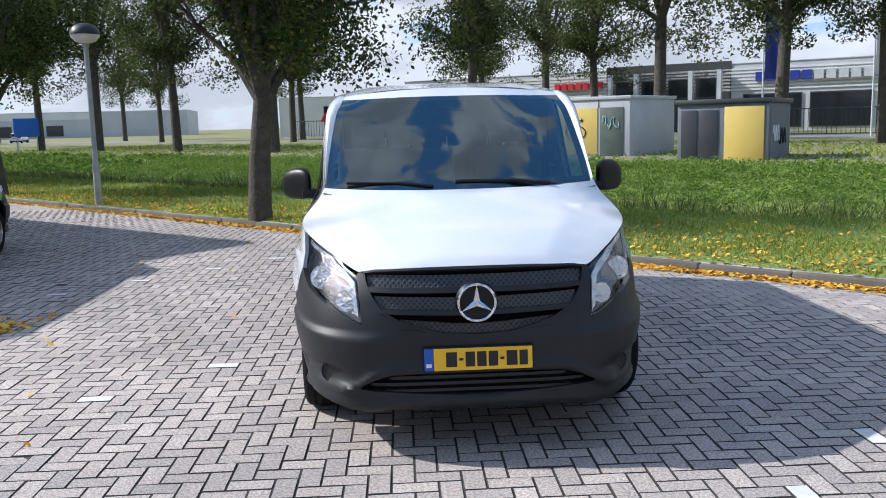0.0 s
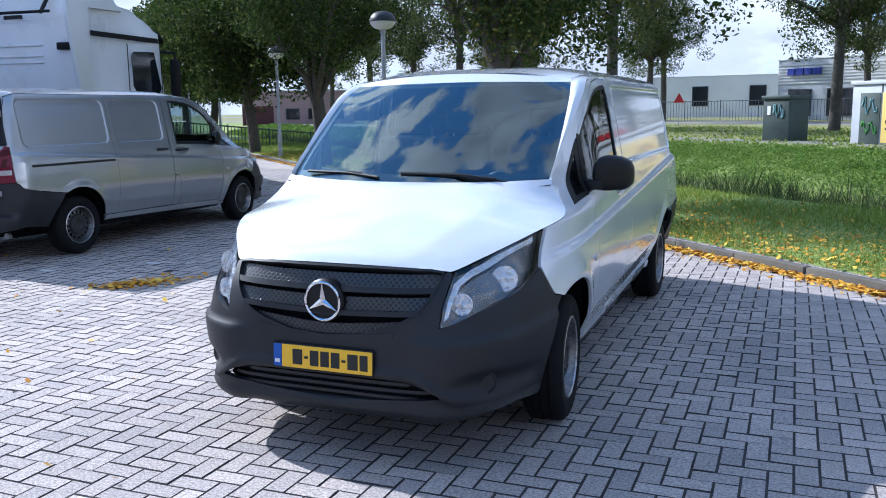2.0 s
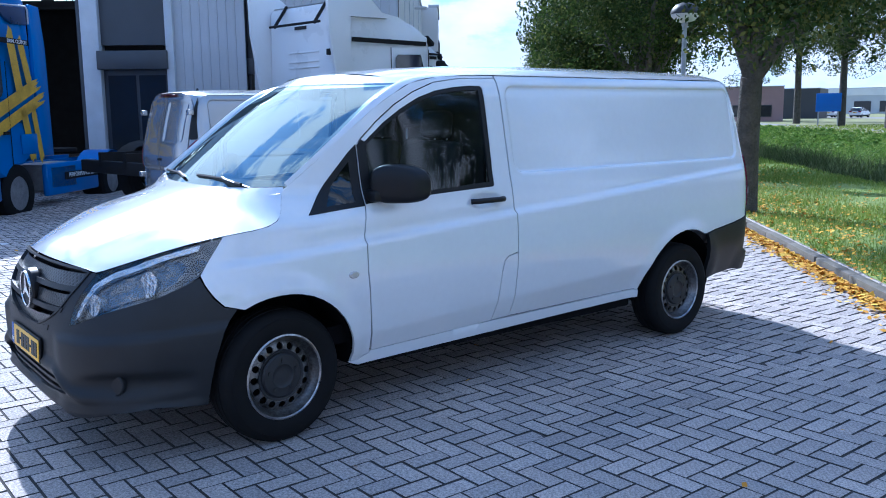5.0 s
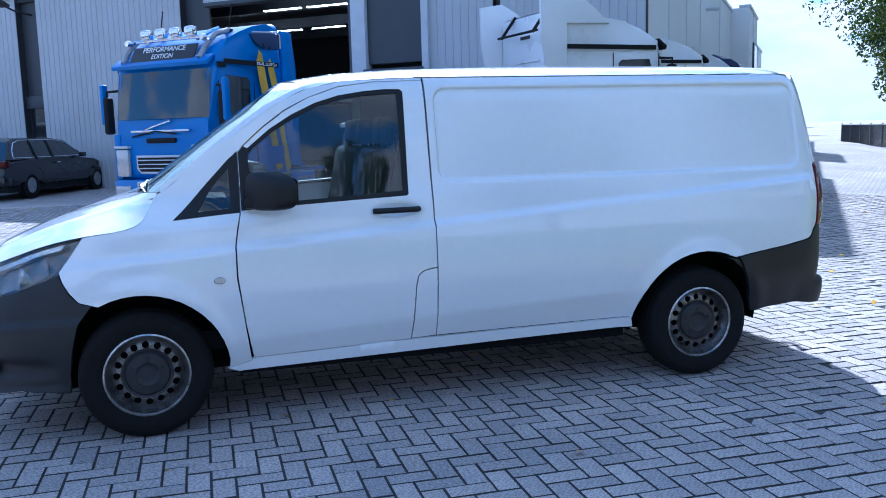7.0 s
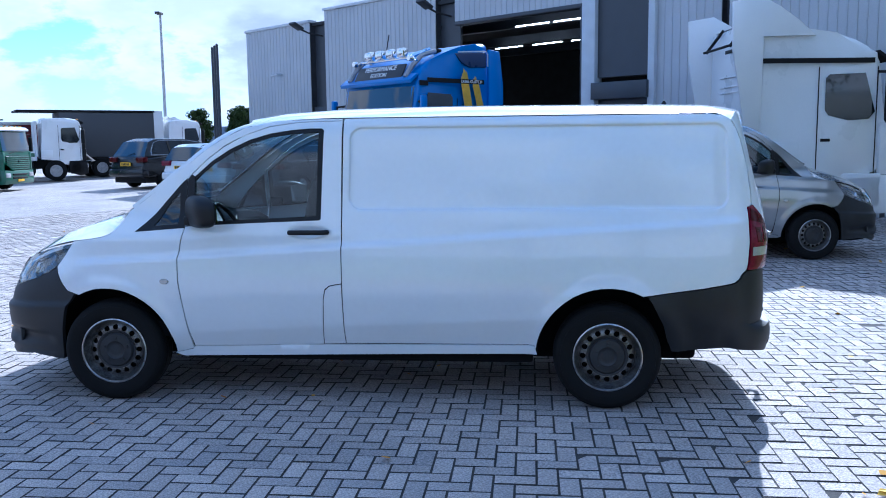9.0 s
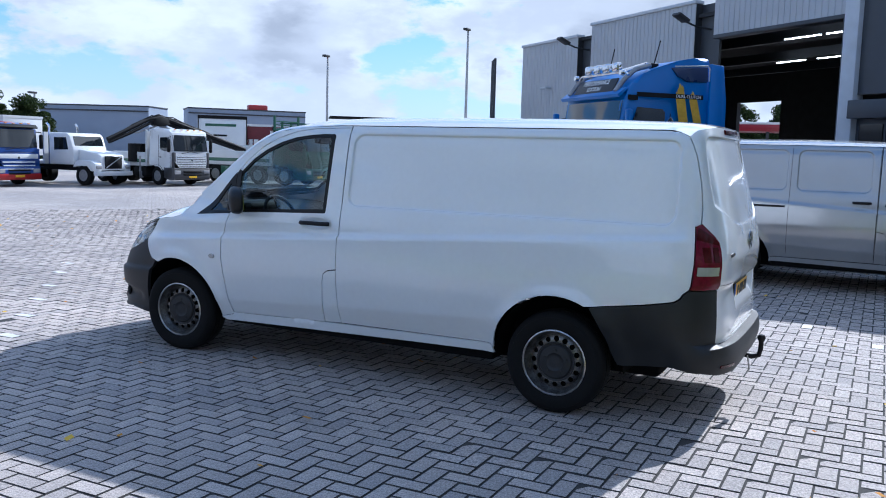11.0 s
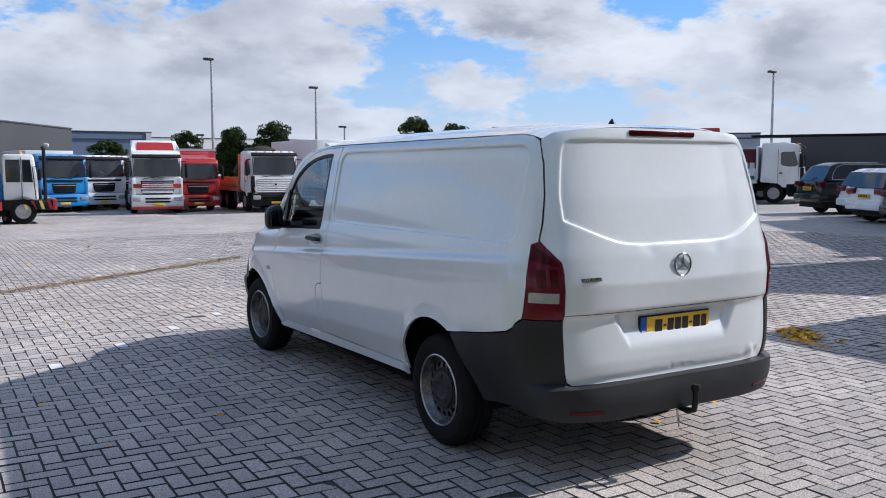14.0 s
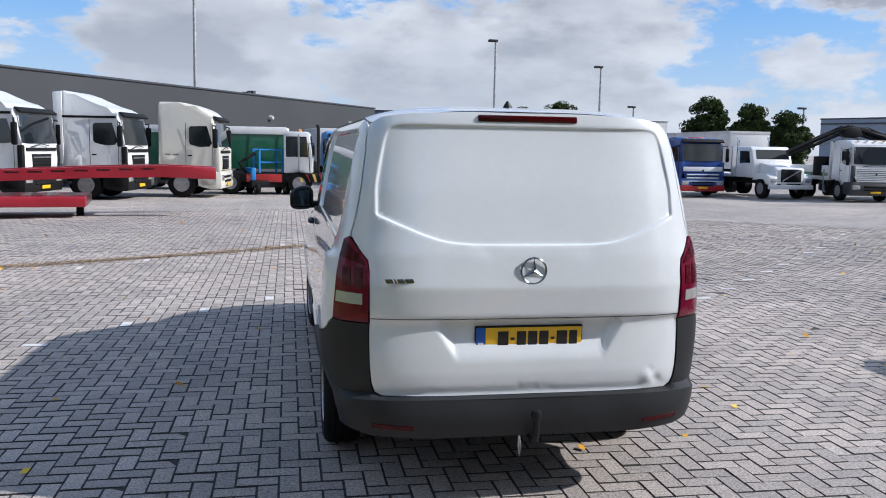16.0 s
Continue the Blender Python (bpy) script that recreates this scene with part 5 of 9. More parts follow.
        for gx, gz, r, bulb in ((0.645, 0.775, 0.05, AMBER), (0.785, 0.865, 0.06, REFLECTOR)):
            s0, z0 = fx(gx, gz)
            c, nrm = skin(0.03, style)(np.array([side * s0]), np.array([z0]))
            d = Vector(nrm[0]) * 0.55 + Vector((0, -1, 0))
            m = Matrix.Translation(c[0]) @ d.to_track_quat("Z", "Y").to_matrix().to_4x4()
            bowl = part("reflector_bowl", lathe_bm([(r, 0.012), (r * 0.93, 0.01), (r * 0.8, -0.015), (r * 0.5, -0.045), (r * 0.3, -0.055), (0.0, -0.058)], 24, "Z", m=m), REFLECTOR, base, "faceted silver reflector bowl", sharp=10)
            part("bulb", lathe_bm([(0.016, -0.034), (0.018, -0.01), (0.012, 0.004), (0.0, 0.008)], 12, "Z", m=m), bulb, bowl)

    # -- bonnet, windscreen, roof --
    mid = [(0.062, 0.928), (0.10, 0.965), (0.16, 1.0), (0.25, 1.04), (0.38, 1.094), (0.52, 1.143), (0.66, 1.188), (0.78, 1.222), (0.86, 1.24)]
    edge = [fx(0.50, 0.914), fx(0.55, 0.906)] + [(s, z + 0.004) for s, z in LAMP_TOP[:-1]] + [(s, z + 0.004) for s, z in SEAM] + [sy(1.0, 1.262)]
    e3, _ = skin(0.0, style)(np.array([s for s, _ in edge]), np.array([z for _, z in edge]))

    def spline(p, k):
        p = np.array(p, float)
        t = np.linspace(0, len(p) - 1, k)
        i = np.clip(t.astype(int), 0, len(p) - 2)
        f = (t - i)[:, None]
        a, b, c, d = p[np.maximum(i - 1, 0)], p[i], p[i + 1], p[np.minimum(i + 2, len(p) - 1)]
        return 0.5 * (2 * b + (c - a) * f + (2 * a - 5 * b + 4 * c - d) * f ** 2 + (3 * b - a - 3 * c + d) * f ** 3)
    def evenly(p, k):
        q = spline(p, 400)
        d = np.concatenate(([0], np.cumsum(np.linalg.norm(np.diff(q, axis=0), axis=1))))
        return np.column_stack([np.interp(np.linspace(0, d[-1], k), d, q[:, j]) for j in range(q.shape[1])])
    mc, ec = evenly(mid, 34), evenly(e3, 34)
    ss = np.linspace(-1, 1, 45)
    rows = []
    for k in range(34):
        u = k / 33
        px, pz = 2.2 + 0.5 * u ** 3, 2.3
        ridge = 0.007 * np.exp(-((np.abs(ss) - 0.62) / 0.09) ** 2) * math.sin(math.pi * min(1, u * 1.05))
        y = mc[k, 0] + (ec[k, 1] - mc[k, 0]) * np.abs(ss) ** px
        z = mc[k, 1] + (ec[k, 2] - mc[k, 1]) * np.abs(ss) ** pz + ridge
        rows.append([(ec[k, 0] * s, a, b) for s, a, b in zip(ss, y, z)])
    part("bonnet", grid_bm(rows), paint, van, "", sharp=60)
    # windscreen
    gs = np.linspace(-1, 1, 25)
    rows, pillar = [], []
    side_curve = spline([(0.785, 1.02, 1.262), (0.778, 1.23, 1.425), (0.752, 1.55, 1.668), (0.725, 1.70, 1.755), (0.70, 1.815, 1.808)], 22)

    def screen_at(v, g, sink=0.0):
        """The windscreen's curve: v from the cowl up into the roof, g across."""
        ys, zs = 0.865 + 0.835 * v, 1.236 + (1.846 - 1.236) * (v ** 0.93)
        sx, s2, s3 = (float(np.interp(v * 21, range(22), side_curve[:, j])) for j in range(3))
        a = abs(g) ** 2.2
        return sx * g, ys + (s2 - ys) * a + sink * 0.6, zs + (s3 - zs) * a - sink * 0.8

    def brow(g):
        """Where the glass ends and the painted roof begins."""
        return 0.905 - 0.045 * abs(g) ** 3
    rows = [[screen_at(brow(g) * k / 19, g) for g in gs] for k in range(20)]
    screen = part("windscreen", grid_bm(rows), SCREEN, van, "tinted windscreen reflecting the clouds")
    part("windscreen_shade", grid_bm([[screen_at(brow(g) - d, g, 0.006) for g in gs] for d in (0.0, 0.02, 0.045)]), TRIM, screen, "black band along the top of the windscreen")
    part("windscreen_band", grid_bm([[screen_at(d, g, 0.006) for g in gs] for d in (0.0, 0.03, 0.065)]), TRIM, screen, "black band along the foot of the windscreen")
    for side in (1, -1):
        part("windscreen_edge", grid_bm([[screen_at(brow(1) * k / 19, side * g, 0.006) for g in (0.945, 0.97, 1.0)] for k in range(20)]), TRIM, screen, "black band along the side of the windscreen")
    part("roof_header", grid_bm([[screen_at(brow(g) + (1.0 - brow(g)) * w, g) for g in gs] for w in (0.0, 0.3, 0.65, 1.0)]), paint, van, "painted roof edge over the windscreen")
    part("cowl", grid_bm([[(x * 1.02, y - 0.05, z - 0.035) for x, y, z in rows[0]], [(x * 1.02, y + 0.02, z - 0.004) for x, y, z in rows[0]]]), TRIM, van, "black plastic cowl under the windscreen")
    top = spline([(*p,) for p in ROOF_EDGE], 22)
    for side in (1, -1):
        s = np.array([sy(float(y), float(z))[0] for y, z in top])
        outer, _ = skin(0, style)(s, top[:, 1])
        rows2 = []
        for k in range(22):
            i = min(k, 21)
            a, b = Vector(outer[k]), Vector(side_curve[i])
            rows2.append([(side * (a.lerp(b, w).x), a.lerp(b, w).y - 0.012 * math.sin(math.pi * w), a.lerp(b, w).z + 0.018 * math.sin(math.pi * w)) for w in (0, 0.25, 0.5, 0.75, 1)])
        part("windscreen_pillar", grid_bm(rows2), paint, van, "")
    ys = np.concatenate((np.linspace(1.70, 2.35, 14), np.linspace(2.45, 4.95, 40)))
    rows = []
    for y in ys:
        ez = float(np.interp(y, [1.70, 1.80, 2.0, 2.35, 4.72, 4.80, 4.845, 4.95], [1.775, 1.797, 1.83, 1.840, 1.840, 1.834, 1.818, 1.79]))
        fwd = max(0.0, 1 - (y - 1.70) / 0.5)
        yy = y + 0.115 * fwd
        w, _ = skin(0, style)(np.array([sy(float(min(yy, 4.90)), ez)[0]]), np.array([ez]))
        ex = float(w[0][0]) - 0.09 * fwd + 0.003
        cz = float(roof_line(y))
        ez = ez + 0.012 * fwd - 0.005
        row = []
        for g in np.linspace(-1, 1, 33):
            d = abs(g) ** 4.2
            row.append((ex * g, y + (yy - y) * abs(g) ** 2.2 - (0.07 * smooth01((y - 4.7) / 0.25)) * abs(g) ** 3, cz + (ez - cz) * d))
        rows.append(row)
    part("roof", grid_bm(rows), paint, van, "", sharp=60)

    # -- tail --
    seam = [sy(4.85, 1.806), sy(4.874, 1.75), sy(4.899, 1.68), sy(4.936, 1.52), sy(4.957, 1.37), sy(4.960, 1.282)]
    gate_half = [(L_ALL, 1.868), rx(0.3, 1.866), rx(0.55, 1.855), rx(0.70, 1.838)] + seam + [rx(0.80, 1.215), rx(0.768, 1.175), rx(0.762, 1.12), rx(0.760, 0.885), rx(0.757, 0.66), rx(0.75, 0.60), rx(0.735, 0.555), rx(0.705, 0.538), rx(0.4, 0.536), (L_ALL, 0.536)]

    def tail_place(depth, extra=None):
        p = skin(depth, style, extra)

        def place(s, z):
            a = np.where(s > L_ALL, 2 * L_ALL - s, s)
            q, n = p(a, z)
            k = np.where(s > L_ALL, -1.0, 1.0)
            q2, n2 = p(-a, z)
            return np.where(k[:, None] > 0, q, q2), np.where(k[:, None] > 0, n, n2)
        return place

    def mirrored(half):
        return half + [(2 * L_ALL - s, z) for s, z in reversed(half) if abs(s - L_ALL) > 1e-6]
    if style == "tailgate":
        field_lines = []
        for c in contours(lambda x, z: tail_field(np.abs(x), z), 0.0, 1.5, 260):
            field_lines.append([rx(x, z) if x >= 0 else (2 * L_ALL - rx(-x, z)[0], z) for x, z in c])
        part("tailgate", sheet_bm(mirrored(gate_half), [], tail_place(0.0), 0.014, rim=0.02, lines=field_lines), paint, van, "white tailgate with small dents near the bottom", sharp=50)
        part("tailgate_seam", sheet_bm(mirrored([(L_ALL, 0.9065), rx(0.45, 0.9065), rx(0.757, 0.9065), rx(0.757, 0.9025), rx(0.45, 0.9025), (L_ALL, 0.9025)]), [], tail_place(-0.0012), 0.05), INK, van, "thin seam across the tailgate")
    else:
        part("tailgate_frame", sheet_bm(mirrored(gate_half), [], tail_place(0.018), 0.03), paint, van, "")
        for side in (1, -1):
            door_h = [(L_ALL - 0.004, 1.80), rx(0.3, 1.80), rx(0.66, 1.785), rx(0.72, 1.70), rx(0.745, 1.4), rx(0.745, 0.60), rx(0.70, 0.54), (L_ALL - 0.004, 0.54)]
            part("rear_door", sheet_bm(door_h, [], lambda s, z, k=side: skin(0, style)(k * s, z), 0.02, rim=0.02), paint, van, "plain panelled rear door")
            for hz in (1.62, 0.78):
                part("hinge", box_bm(side * 0.80 - 0.05, side * 0.80 + 0.05, 4.97 if hz > 1 else 5.05, 5.035 if hz > 1 else 5.11, hz - 0.035, hz + 0.035, 0.008), paint, van)
            part("corner_trim", sheet_bm([rx(0.74, 1.80), sy(4.885, 1.72), sy(4.925, 1.5), sy(4.94, 1.285), rx(0.765, 1.285), rx(0.735, 1.6)], [], lambda s, z, k=side: skin(-0.006, style)(k * s, z), 0.015, rim=0.012), TRIM, van, "black corner trim")
        part("rear_handle", box_bm(-0.10, 0.02, 5.10, 5.15, 1.0, 1.035, 0.012), TRIM, van, "black rear door handle")
    tail = [sy(4.926, 0.888), sy(4.931, 1.263), sy(4.957, 1.276), rx(0.80, 1.208), rx(0.773, 1.168), rx(0.767, 1.12), rx(0.765, 0.888)]
    for side in (1, -1):
        def tp(d, k=side):
            return lambda s, z: skin(d, style)(k * s, z)
        base = part("tail_lamp", sheet_bm(tail, [], tp(-0.008), 0.03, rim=0.03), RED_LENS, van, "red tail lamp with a clear band")
        part("clear_band", sheet_bm([sy(4.955, 0.972), sy(4.957, 1.024), rx(0.792, 1.022), rx(0.792, 0.970)], [], tp(-0.012), 0.03, rim=0.006), CLEAR_LENS, base, "clear reversing lens")
        part("dark_band", sheet_bm([sy(4.938, 1.185), sy(4.942, 1.255), rx(0.81, 1.20), rx(0.782, 1.165), rx(0.782, 1.15)], [], tp(-0.011), 0.02, rim=0.004), DARK_RED_LENS, base, "smoky dark red upper lens")
        for x0, x1 in ((0.79, 0.825), (0.84, 0.875)):
            part("lens_facet", sheet_bm([rx(x0, 1.05), rx(x1, 1.05), rx(x1, 1.14), rx(x0, 1.14)], [], tp(-0.0105), 0.02, rim=0.003), DARK_RED_LENS, base, "dark lens facet")
    bump_half = [sy(4.40, 0.61), sy(4.365, 0.68), sy(4.335, 0.727), sy(4.67, 0.774), sy(4.845, 0.807), sy(4.88, 0.83), sy(4.892, 0.853), sy(4.924, 0.879), rx(0.764, 0.879), rx(0.762, 0.66), rx(0.755, 0.597), rx(0.74, 0.55), rx(0.708, 0.531), rx(0.4, 0.529), (L_ALL, 0.529),
                 (L_ALL, 0.36), rx(0.5, 0.358), rx(0.75, 0.365), sy(4.98, 0.385), sy(4.85, 0.385), sy(4.50, 0.355), sy(4.47, 0.42), sy(4.44, 0.53)]

    def lip(x, y, z):
        return 0.022 * smooth01((0.53 - z) / 0.012) * smooth01((y - 4.9) / 0.1) + 0.006
    outline = bump_half[:15] + [(2 * L_ALL - q, z) for q, z in reversed(bump_half[:14])] + [(2 * L_ALL - q, z) for q, z in reversed(bump_half[16:])] + bump_half[15:]
    part("rear_bumper", sheet_bm(outline, [], tail_place(0.0, lip), 0.035, rim=0.03), PLASTIC, van, "unpainted grey plastic rear bumper", sharp=50)
    part("bumper_step", grid_bm([[(x, 5.06, 0.536) for x in np.linspace(-0.72, 0.72, 9)], [(x, 5.165 - 0.06 * (abs(x) / 0.72) ** 4, 0.53) for x in np.linspace(-0.72, 0.72, 9)]]), PLASTIC, van, "scuffed bumper step")
    for side in (1, -1):
        part("rear_reflector", sheet_bm([rx(0.56, 0.395), rx(0.74, 0.405), rx(0.74, 0.425), rx(0.56, 0.415)], [], lambda s, z, k=side: skin(-0.032, style)(k * s, z), 0.04, rim=0.01), DARK_RED_LENS, van, "dark red bumper reflector")
    b0, bz = 4.955, 1.838
    part("brake_lamp", box_bm(-0.245, 0.245, b0 - 0.04, b0 + 0.012, bz - 0.016, bz + 0.016, 0.008), DARK_RED_LENS, van, "dark red high brake lamp")
    if style == "tailgate":
        emblem(van, pose(0, 5.131, 1.131), 0.064, DARK_CHROME)
        x = 0.70
        for w in (0.034, 0.008, 0.03, 0.038):
            part("badge_bar", prism_bm([(x - 0.010, -0.010), (x - 0.010 - w, -0.010), (x - w, 0.010), (x, 0.010)], 5.125, 5.133, "Y", 0.001), DARK_CHROME, van, "chrome badge bar", at=pose(0, -0.012, 1.085))
            x -= w + 0.007
        number_plate(van, pose(0, 5.082, 0.80, 2, 0, 180))
        hook = part("tow_bar", tube_bm([(0, 4.9, 0.36), (0, 5.12, 0.345), (0, 5.19, 0.335), (0, 5.235, 0.35), (0, 5.245, 0.40), (0, 5.245, 0.445)], 0.017, 10), TRIM, van, "black steel tow bar")
        part("tow_ball", lathe_bm([(0.014, 0.43), (0.016, 0.445), (0.025, 0.46), (0.027, 0.475), (0.02, 0.492), (0.0, 0.497)], 16, "Z", m=Matrix.Translation((0, 5.245, 0))), TRIM, hook, "worn tow ball")
        part("tow_socket", box_bm(-0.12, -0.03, 5.05, 5.14, 0.34, 0.40, 0.012), TRIM, hook)
        part("safety_eye", tube_bm([(0.06, 5.17, 0.35), (0.065, 5.18, 0.30), (0.06, 5.185, 0.255), (0.055, 5.18, 0.30), (0.06, 5.17, 0.35)], 0.005, 6), STEEL, hook, "small steel safety eye")
    else:
        number_plate(van, pose(-0.40, 5.118, 0.93, 2, 0, 180))
    part("aerial", lathe_bm([(0.03, 0.0), (0.022, 0.02), (0.006, 0.045), (0.0, 0.047)], 12, "Z", m=Matrix.Translation((0, 4.55, 1.897))), TRIM, van)

    # -- handles, repeaters, mirrors, wipers --
    for side in (1, -1):
        h = bmesh.new()
        hw = float(half_width(1.118))
        tube_bm([(side * (hw - 0.005), 2.105, 1.117), (side * (hw + 0.012), 2.13, 1.118), (side * (hw + 0.02), 2.18, 1.119), (side * (hw + 0.02), 2.30, 1.119), (side * (hw + 0.012), 2.34, 1.119), (side * (hw - 0.005), 2.352, 1.119)], 0.016, 10, bm=h)
        ob = part("door_handle", h, TRIM, van, "black plastic door handle")
        if rail and side == -1 or rail:
            part("slide_handle", tube_bm([(side * (hw - 0.005), 2.52, 1.14), (side * (hw + 0.018), 2.56, 1.14), (side * (hw + 0.018), 2.68, 1.14), (side * (hw - 0.005), 2.72, 1.14)], 0.016, 10), TRIM, van, "black sliding door handle")
            part("slide_rail", box_bm(side * 0.963 - 0.012, side * 0.963 + 0.012, 3.50, 4.74, 1.040, 1.066, 0.005), TRIM, van, "black sliding door rail")
            for y in (2.447, 3.46):
                part("door_seam", sheet_bm([sy(y - 0.003, 0.45), sy(y - 0.003, 1.80), sy(y + 0.003, 1.80), sy(y + 0.003, 0.45)], [], lambda s, z, k=side: skin(-0.001, style)(k * s, z), 0.05), INK, van)
        rep_x = float(skin(0, style)(np.array([sy(1.283, 0.806)[0]]), np.array([0.806]))[0][0][0])
        m = Matrix.Translation((side * (rep_x + 0.001), 1.283, 0.806)) @ pose(0, 0, 0, 0, 90 * side, 0) @ Matrix.Diagonal((0.62, 1, 1, 1))
        part("side_repeater", lathe_bm([(0.03, -0.01), (0.03, 0.004), (0.024, 0.011), (0.0, 0.013)], 20, "Z", m=m), CLEAR_LENS, van, "oval side repeater lamp")
        # mirror
        house = bmesh.new()
        bmesh.ops.create_icosphere(house, subdivisions=4, radius=1.0)
        for v in house.verts:
            c = v.co
            k = (abs(c.x) ** 3.4 + abs(c.y) ** 3.4 + abs(c.z) ** 3.4) ** (-1 / 3.4)
            p = c * k
            low = 1 - 0.22 * max(0.0, -p.y) * max(0.0, -p.z)
            v.co = Vector((side * (1.02 + 0.10 * p.x), 1.56 + 0.075 * p.y * low + 0.085 * p.x, 1.247 + 0.092 * p.z * (1 - 0.10 * p.x) - 0.006 * p.x + 0.016 * (1 - p.x * p.x) * max(0.0, p.z)))
        base = part("wing_mirror", house, TRIM, van, "large black wing mirror")
        part("mirror_glass", prism_bm([(-0.08, -0.070), (0.08, -0.062), (0.085, 0.058), (0.065, 0.072), (-0.07, 0.076), (-0.085, 0.058)], -0.002, 0.002, "Y"), MIRROR, base, "mirror glass", at=Matrix.Translation((side * 1.025, 1.640, 1.247)) @ pose(0, 0, 0, 3, 0, side * 38))
        part("mirror_foot", box_bm(-0.06, 0.06, -0.05, 0.05, -0.03, 0.03, 0.015, m=Matrix.Translation((side * 0.915, 1.475, 1.195))), TRIM, base)
        # wipers
    for x0, y0, x1, y1 in ((0.58, 0.935, -0.03, 0.93), (-0.10, 0.915, -0.66, 1.0)):
        z0 = 1.262
        w = part("wiper", tube_bm([(x0, y0 - 0.01, z0 - 0.02), ((x0 + x1) / 2 + 0.1, (y0 + y1) / 2 - 0.04, z0 + 0.012), ((x0 + x1) / 2, (y0 + y1) / 2 - 0.015, z0 + 0.02)], 0.011, 8), TRIM, van, "black wiper")
        part("wiper_blade", tube_bm([(x0 - 0.06, y0 - 0.03, z0 + 0.0), ((x0 + x1) / 2, (y0 + y1) / 2 - 0.02, z0 + 0.018), (x1, y1 - 0.02, z0 + 0.022)], 0.009, 6), TRIM, w)

    # -- wheels, arches, floor, cabin --
    for y in (0.89, 4.10):
        for side in (1, -1):
            wheel(van, side * 0.835, y, side, 4 if y < 1 else 0)
            bm = bmesh.new()
            rows = []
            for a in np.linspace(-4, 184, 20):
                r, z = 0.435, 0.335 + 0.435 * math.sin(radians(a))
                rows.append([(side * x, y + r * math.cos(radians(a)), z) for x in (float(half_width(z)) - 0.045, 0.6)])
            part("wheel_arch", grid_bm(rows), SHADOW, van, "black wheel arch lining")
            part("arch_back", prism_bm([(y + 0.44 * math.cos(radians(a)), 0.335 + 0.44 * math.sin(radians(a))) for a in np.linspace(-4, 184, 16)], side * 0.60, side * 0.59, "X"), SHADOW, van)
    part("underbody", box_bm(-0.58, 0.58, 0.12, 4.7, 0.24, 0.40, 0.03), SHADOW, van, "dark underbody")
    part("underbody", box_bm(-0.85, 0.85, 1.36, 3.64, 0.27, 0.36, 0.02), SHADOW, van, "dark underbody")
    # added plate, blocks the sun that would light the ground behind the bumper
    part("sun_block_plate", prism_bm([(-0.74, 0.34), (-0.56, 0.12), (0.56, 0.12), (0.74, 0.34), (0.74, 0.46), (0.56, 0.86), (-0.56, 0.86), (-0.74, 0.46)], 0.245, 0.275, "Z"), SHADOW, van, "added dark plate that keeps sun from under the nose")
    part("exhaust", tube_bm([(-0.45, 2.0, 0.25), (-0.45, 4.3, 0.25), (-0.5, 4.75, 0.27)], 0.035, 10), STEEL, van)
    part("bulkhead", box_bm(-0.76, 0.76, 2.36, 2.38, 0.4, 1.80), SEAT, van, "dark bulkhead behind the seats")
    part("bonnet_liner", box_bm(-0.50, 0.50, 0.16, 0.80, 0.45, 0.93), SHADOW, van)
    part("cabin_floor", box_bm(-0.85, 0.85, 0.95, 2.4, 0.42, 0.52), SHADOW, van)
    dash = bmesh.new()
    rows = [[(x, y + 0.10 * (abs(x) / 0.8) ** 2, z - 0.03 * (abs(x) / 0.8) ** 3) for x in np.linspace(-0.80, 0.80, 13)] for y, z in ((0.90, 1.19), (1.05, 1.17), (1.24, 1.15), (1.33, 1.10), (1.36, 1.0), (1.33, 0.8), (1.25, 0.55))]
    part("dashboard", grid_bm(rows, dash), DASH, van, "dark grey dashboard")
    part("instrument_hood", box_bm(0.20, 0.60, 1.10, 1.36, 1.14, 1.215, 0.03), DASH, van)
    sw = Matrix.Translation((0.40, 1.52, 1.09)) @ pose(0, 0, 0, -62, 0, 0)
    wh = part("steering_wheel", lathe_bm([(0.19 + 0.015 * math.cos(a), 0.015 * math.sin(a)) for a in [2 * math.pi * k / 8 for k in range(8)]], 36, "Z", m=sw, closed=True), TRIM, van, "black steering wheel")
    part("wheel_hub", box_bm(-0.09, 0.09, -0.06, 0.06, -0.02, 0.03, 0.02, m=sw), TRIM, wh)
    for a in (0, 180, 270):
        part("spoke", box_bm(0.05, 0.185, -0.018, 0.018, -0.006, 0.008, 0.004, m=sw @ pose(0, 0, 0, 0, 0, a)), TRIM, wh)
    for x, w in ((0.42, 0.25), (-0.38, 0.42)):
        seat = part("seat", box_bm(x - w, x + w, 1.62, 2.12, 0.72, 0.88, 0.05, 3), SEAT, van, "dark fabric seat")
        part("seat_back", box_bm(x - w, x + w, -0.07, 0.07, 0.0, 0.62, 0.05, 3, m=Matrix.Translation((0, 2.12, 0.84)) @ pose(0, 0, 0, -12)), SEAT, seat)
        for hx in ((x,) if w < 0.3 else (x - 0.2, x + 0.2)):
            part("head_rest", box_bm(hx - 0.12, hx + 0.12, -0.045, 0.045, 0.0, 0.17, 0.035, 3, m=Matrix.Translation((0, 2.265, 1.46)) @ pose(0, 0, 0, -8)), SEAT, seat)
        part("seat_base", box_bm(x - w + 0.04, x + w - 0.04, 1.68, 2.08, 0.5, 0.73), SHADOW, seat)
    for x in (-0.45, -0.28, 0.0, 0.30, 0.42):
        part("bulkhead_slot", box_bm(x - 0.006, x + 0.006, 2.352, 2.358, 1.45, 1.52), WHITE_INK, van, "pale slot in the bulkhead")
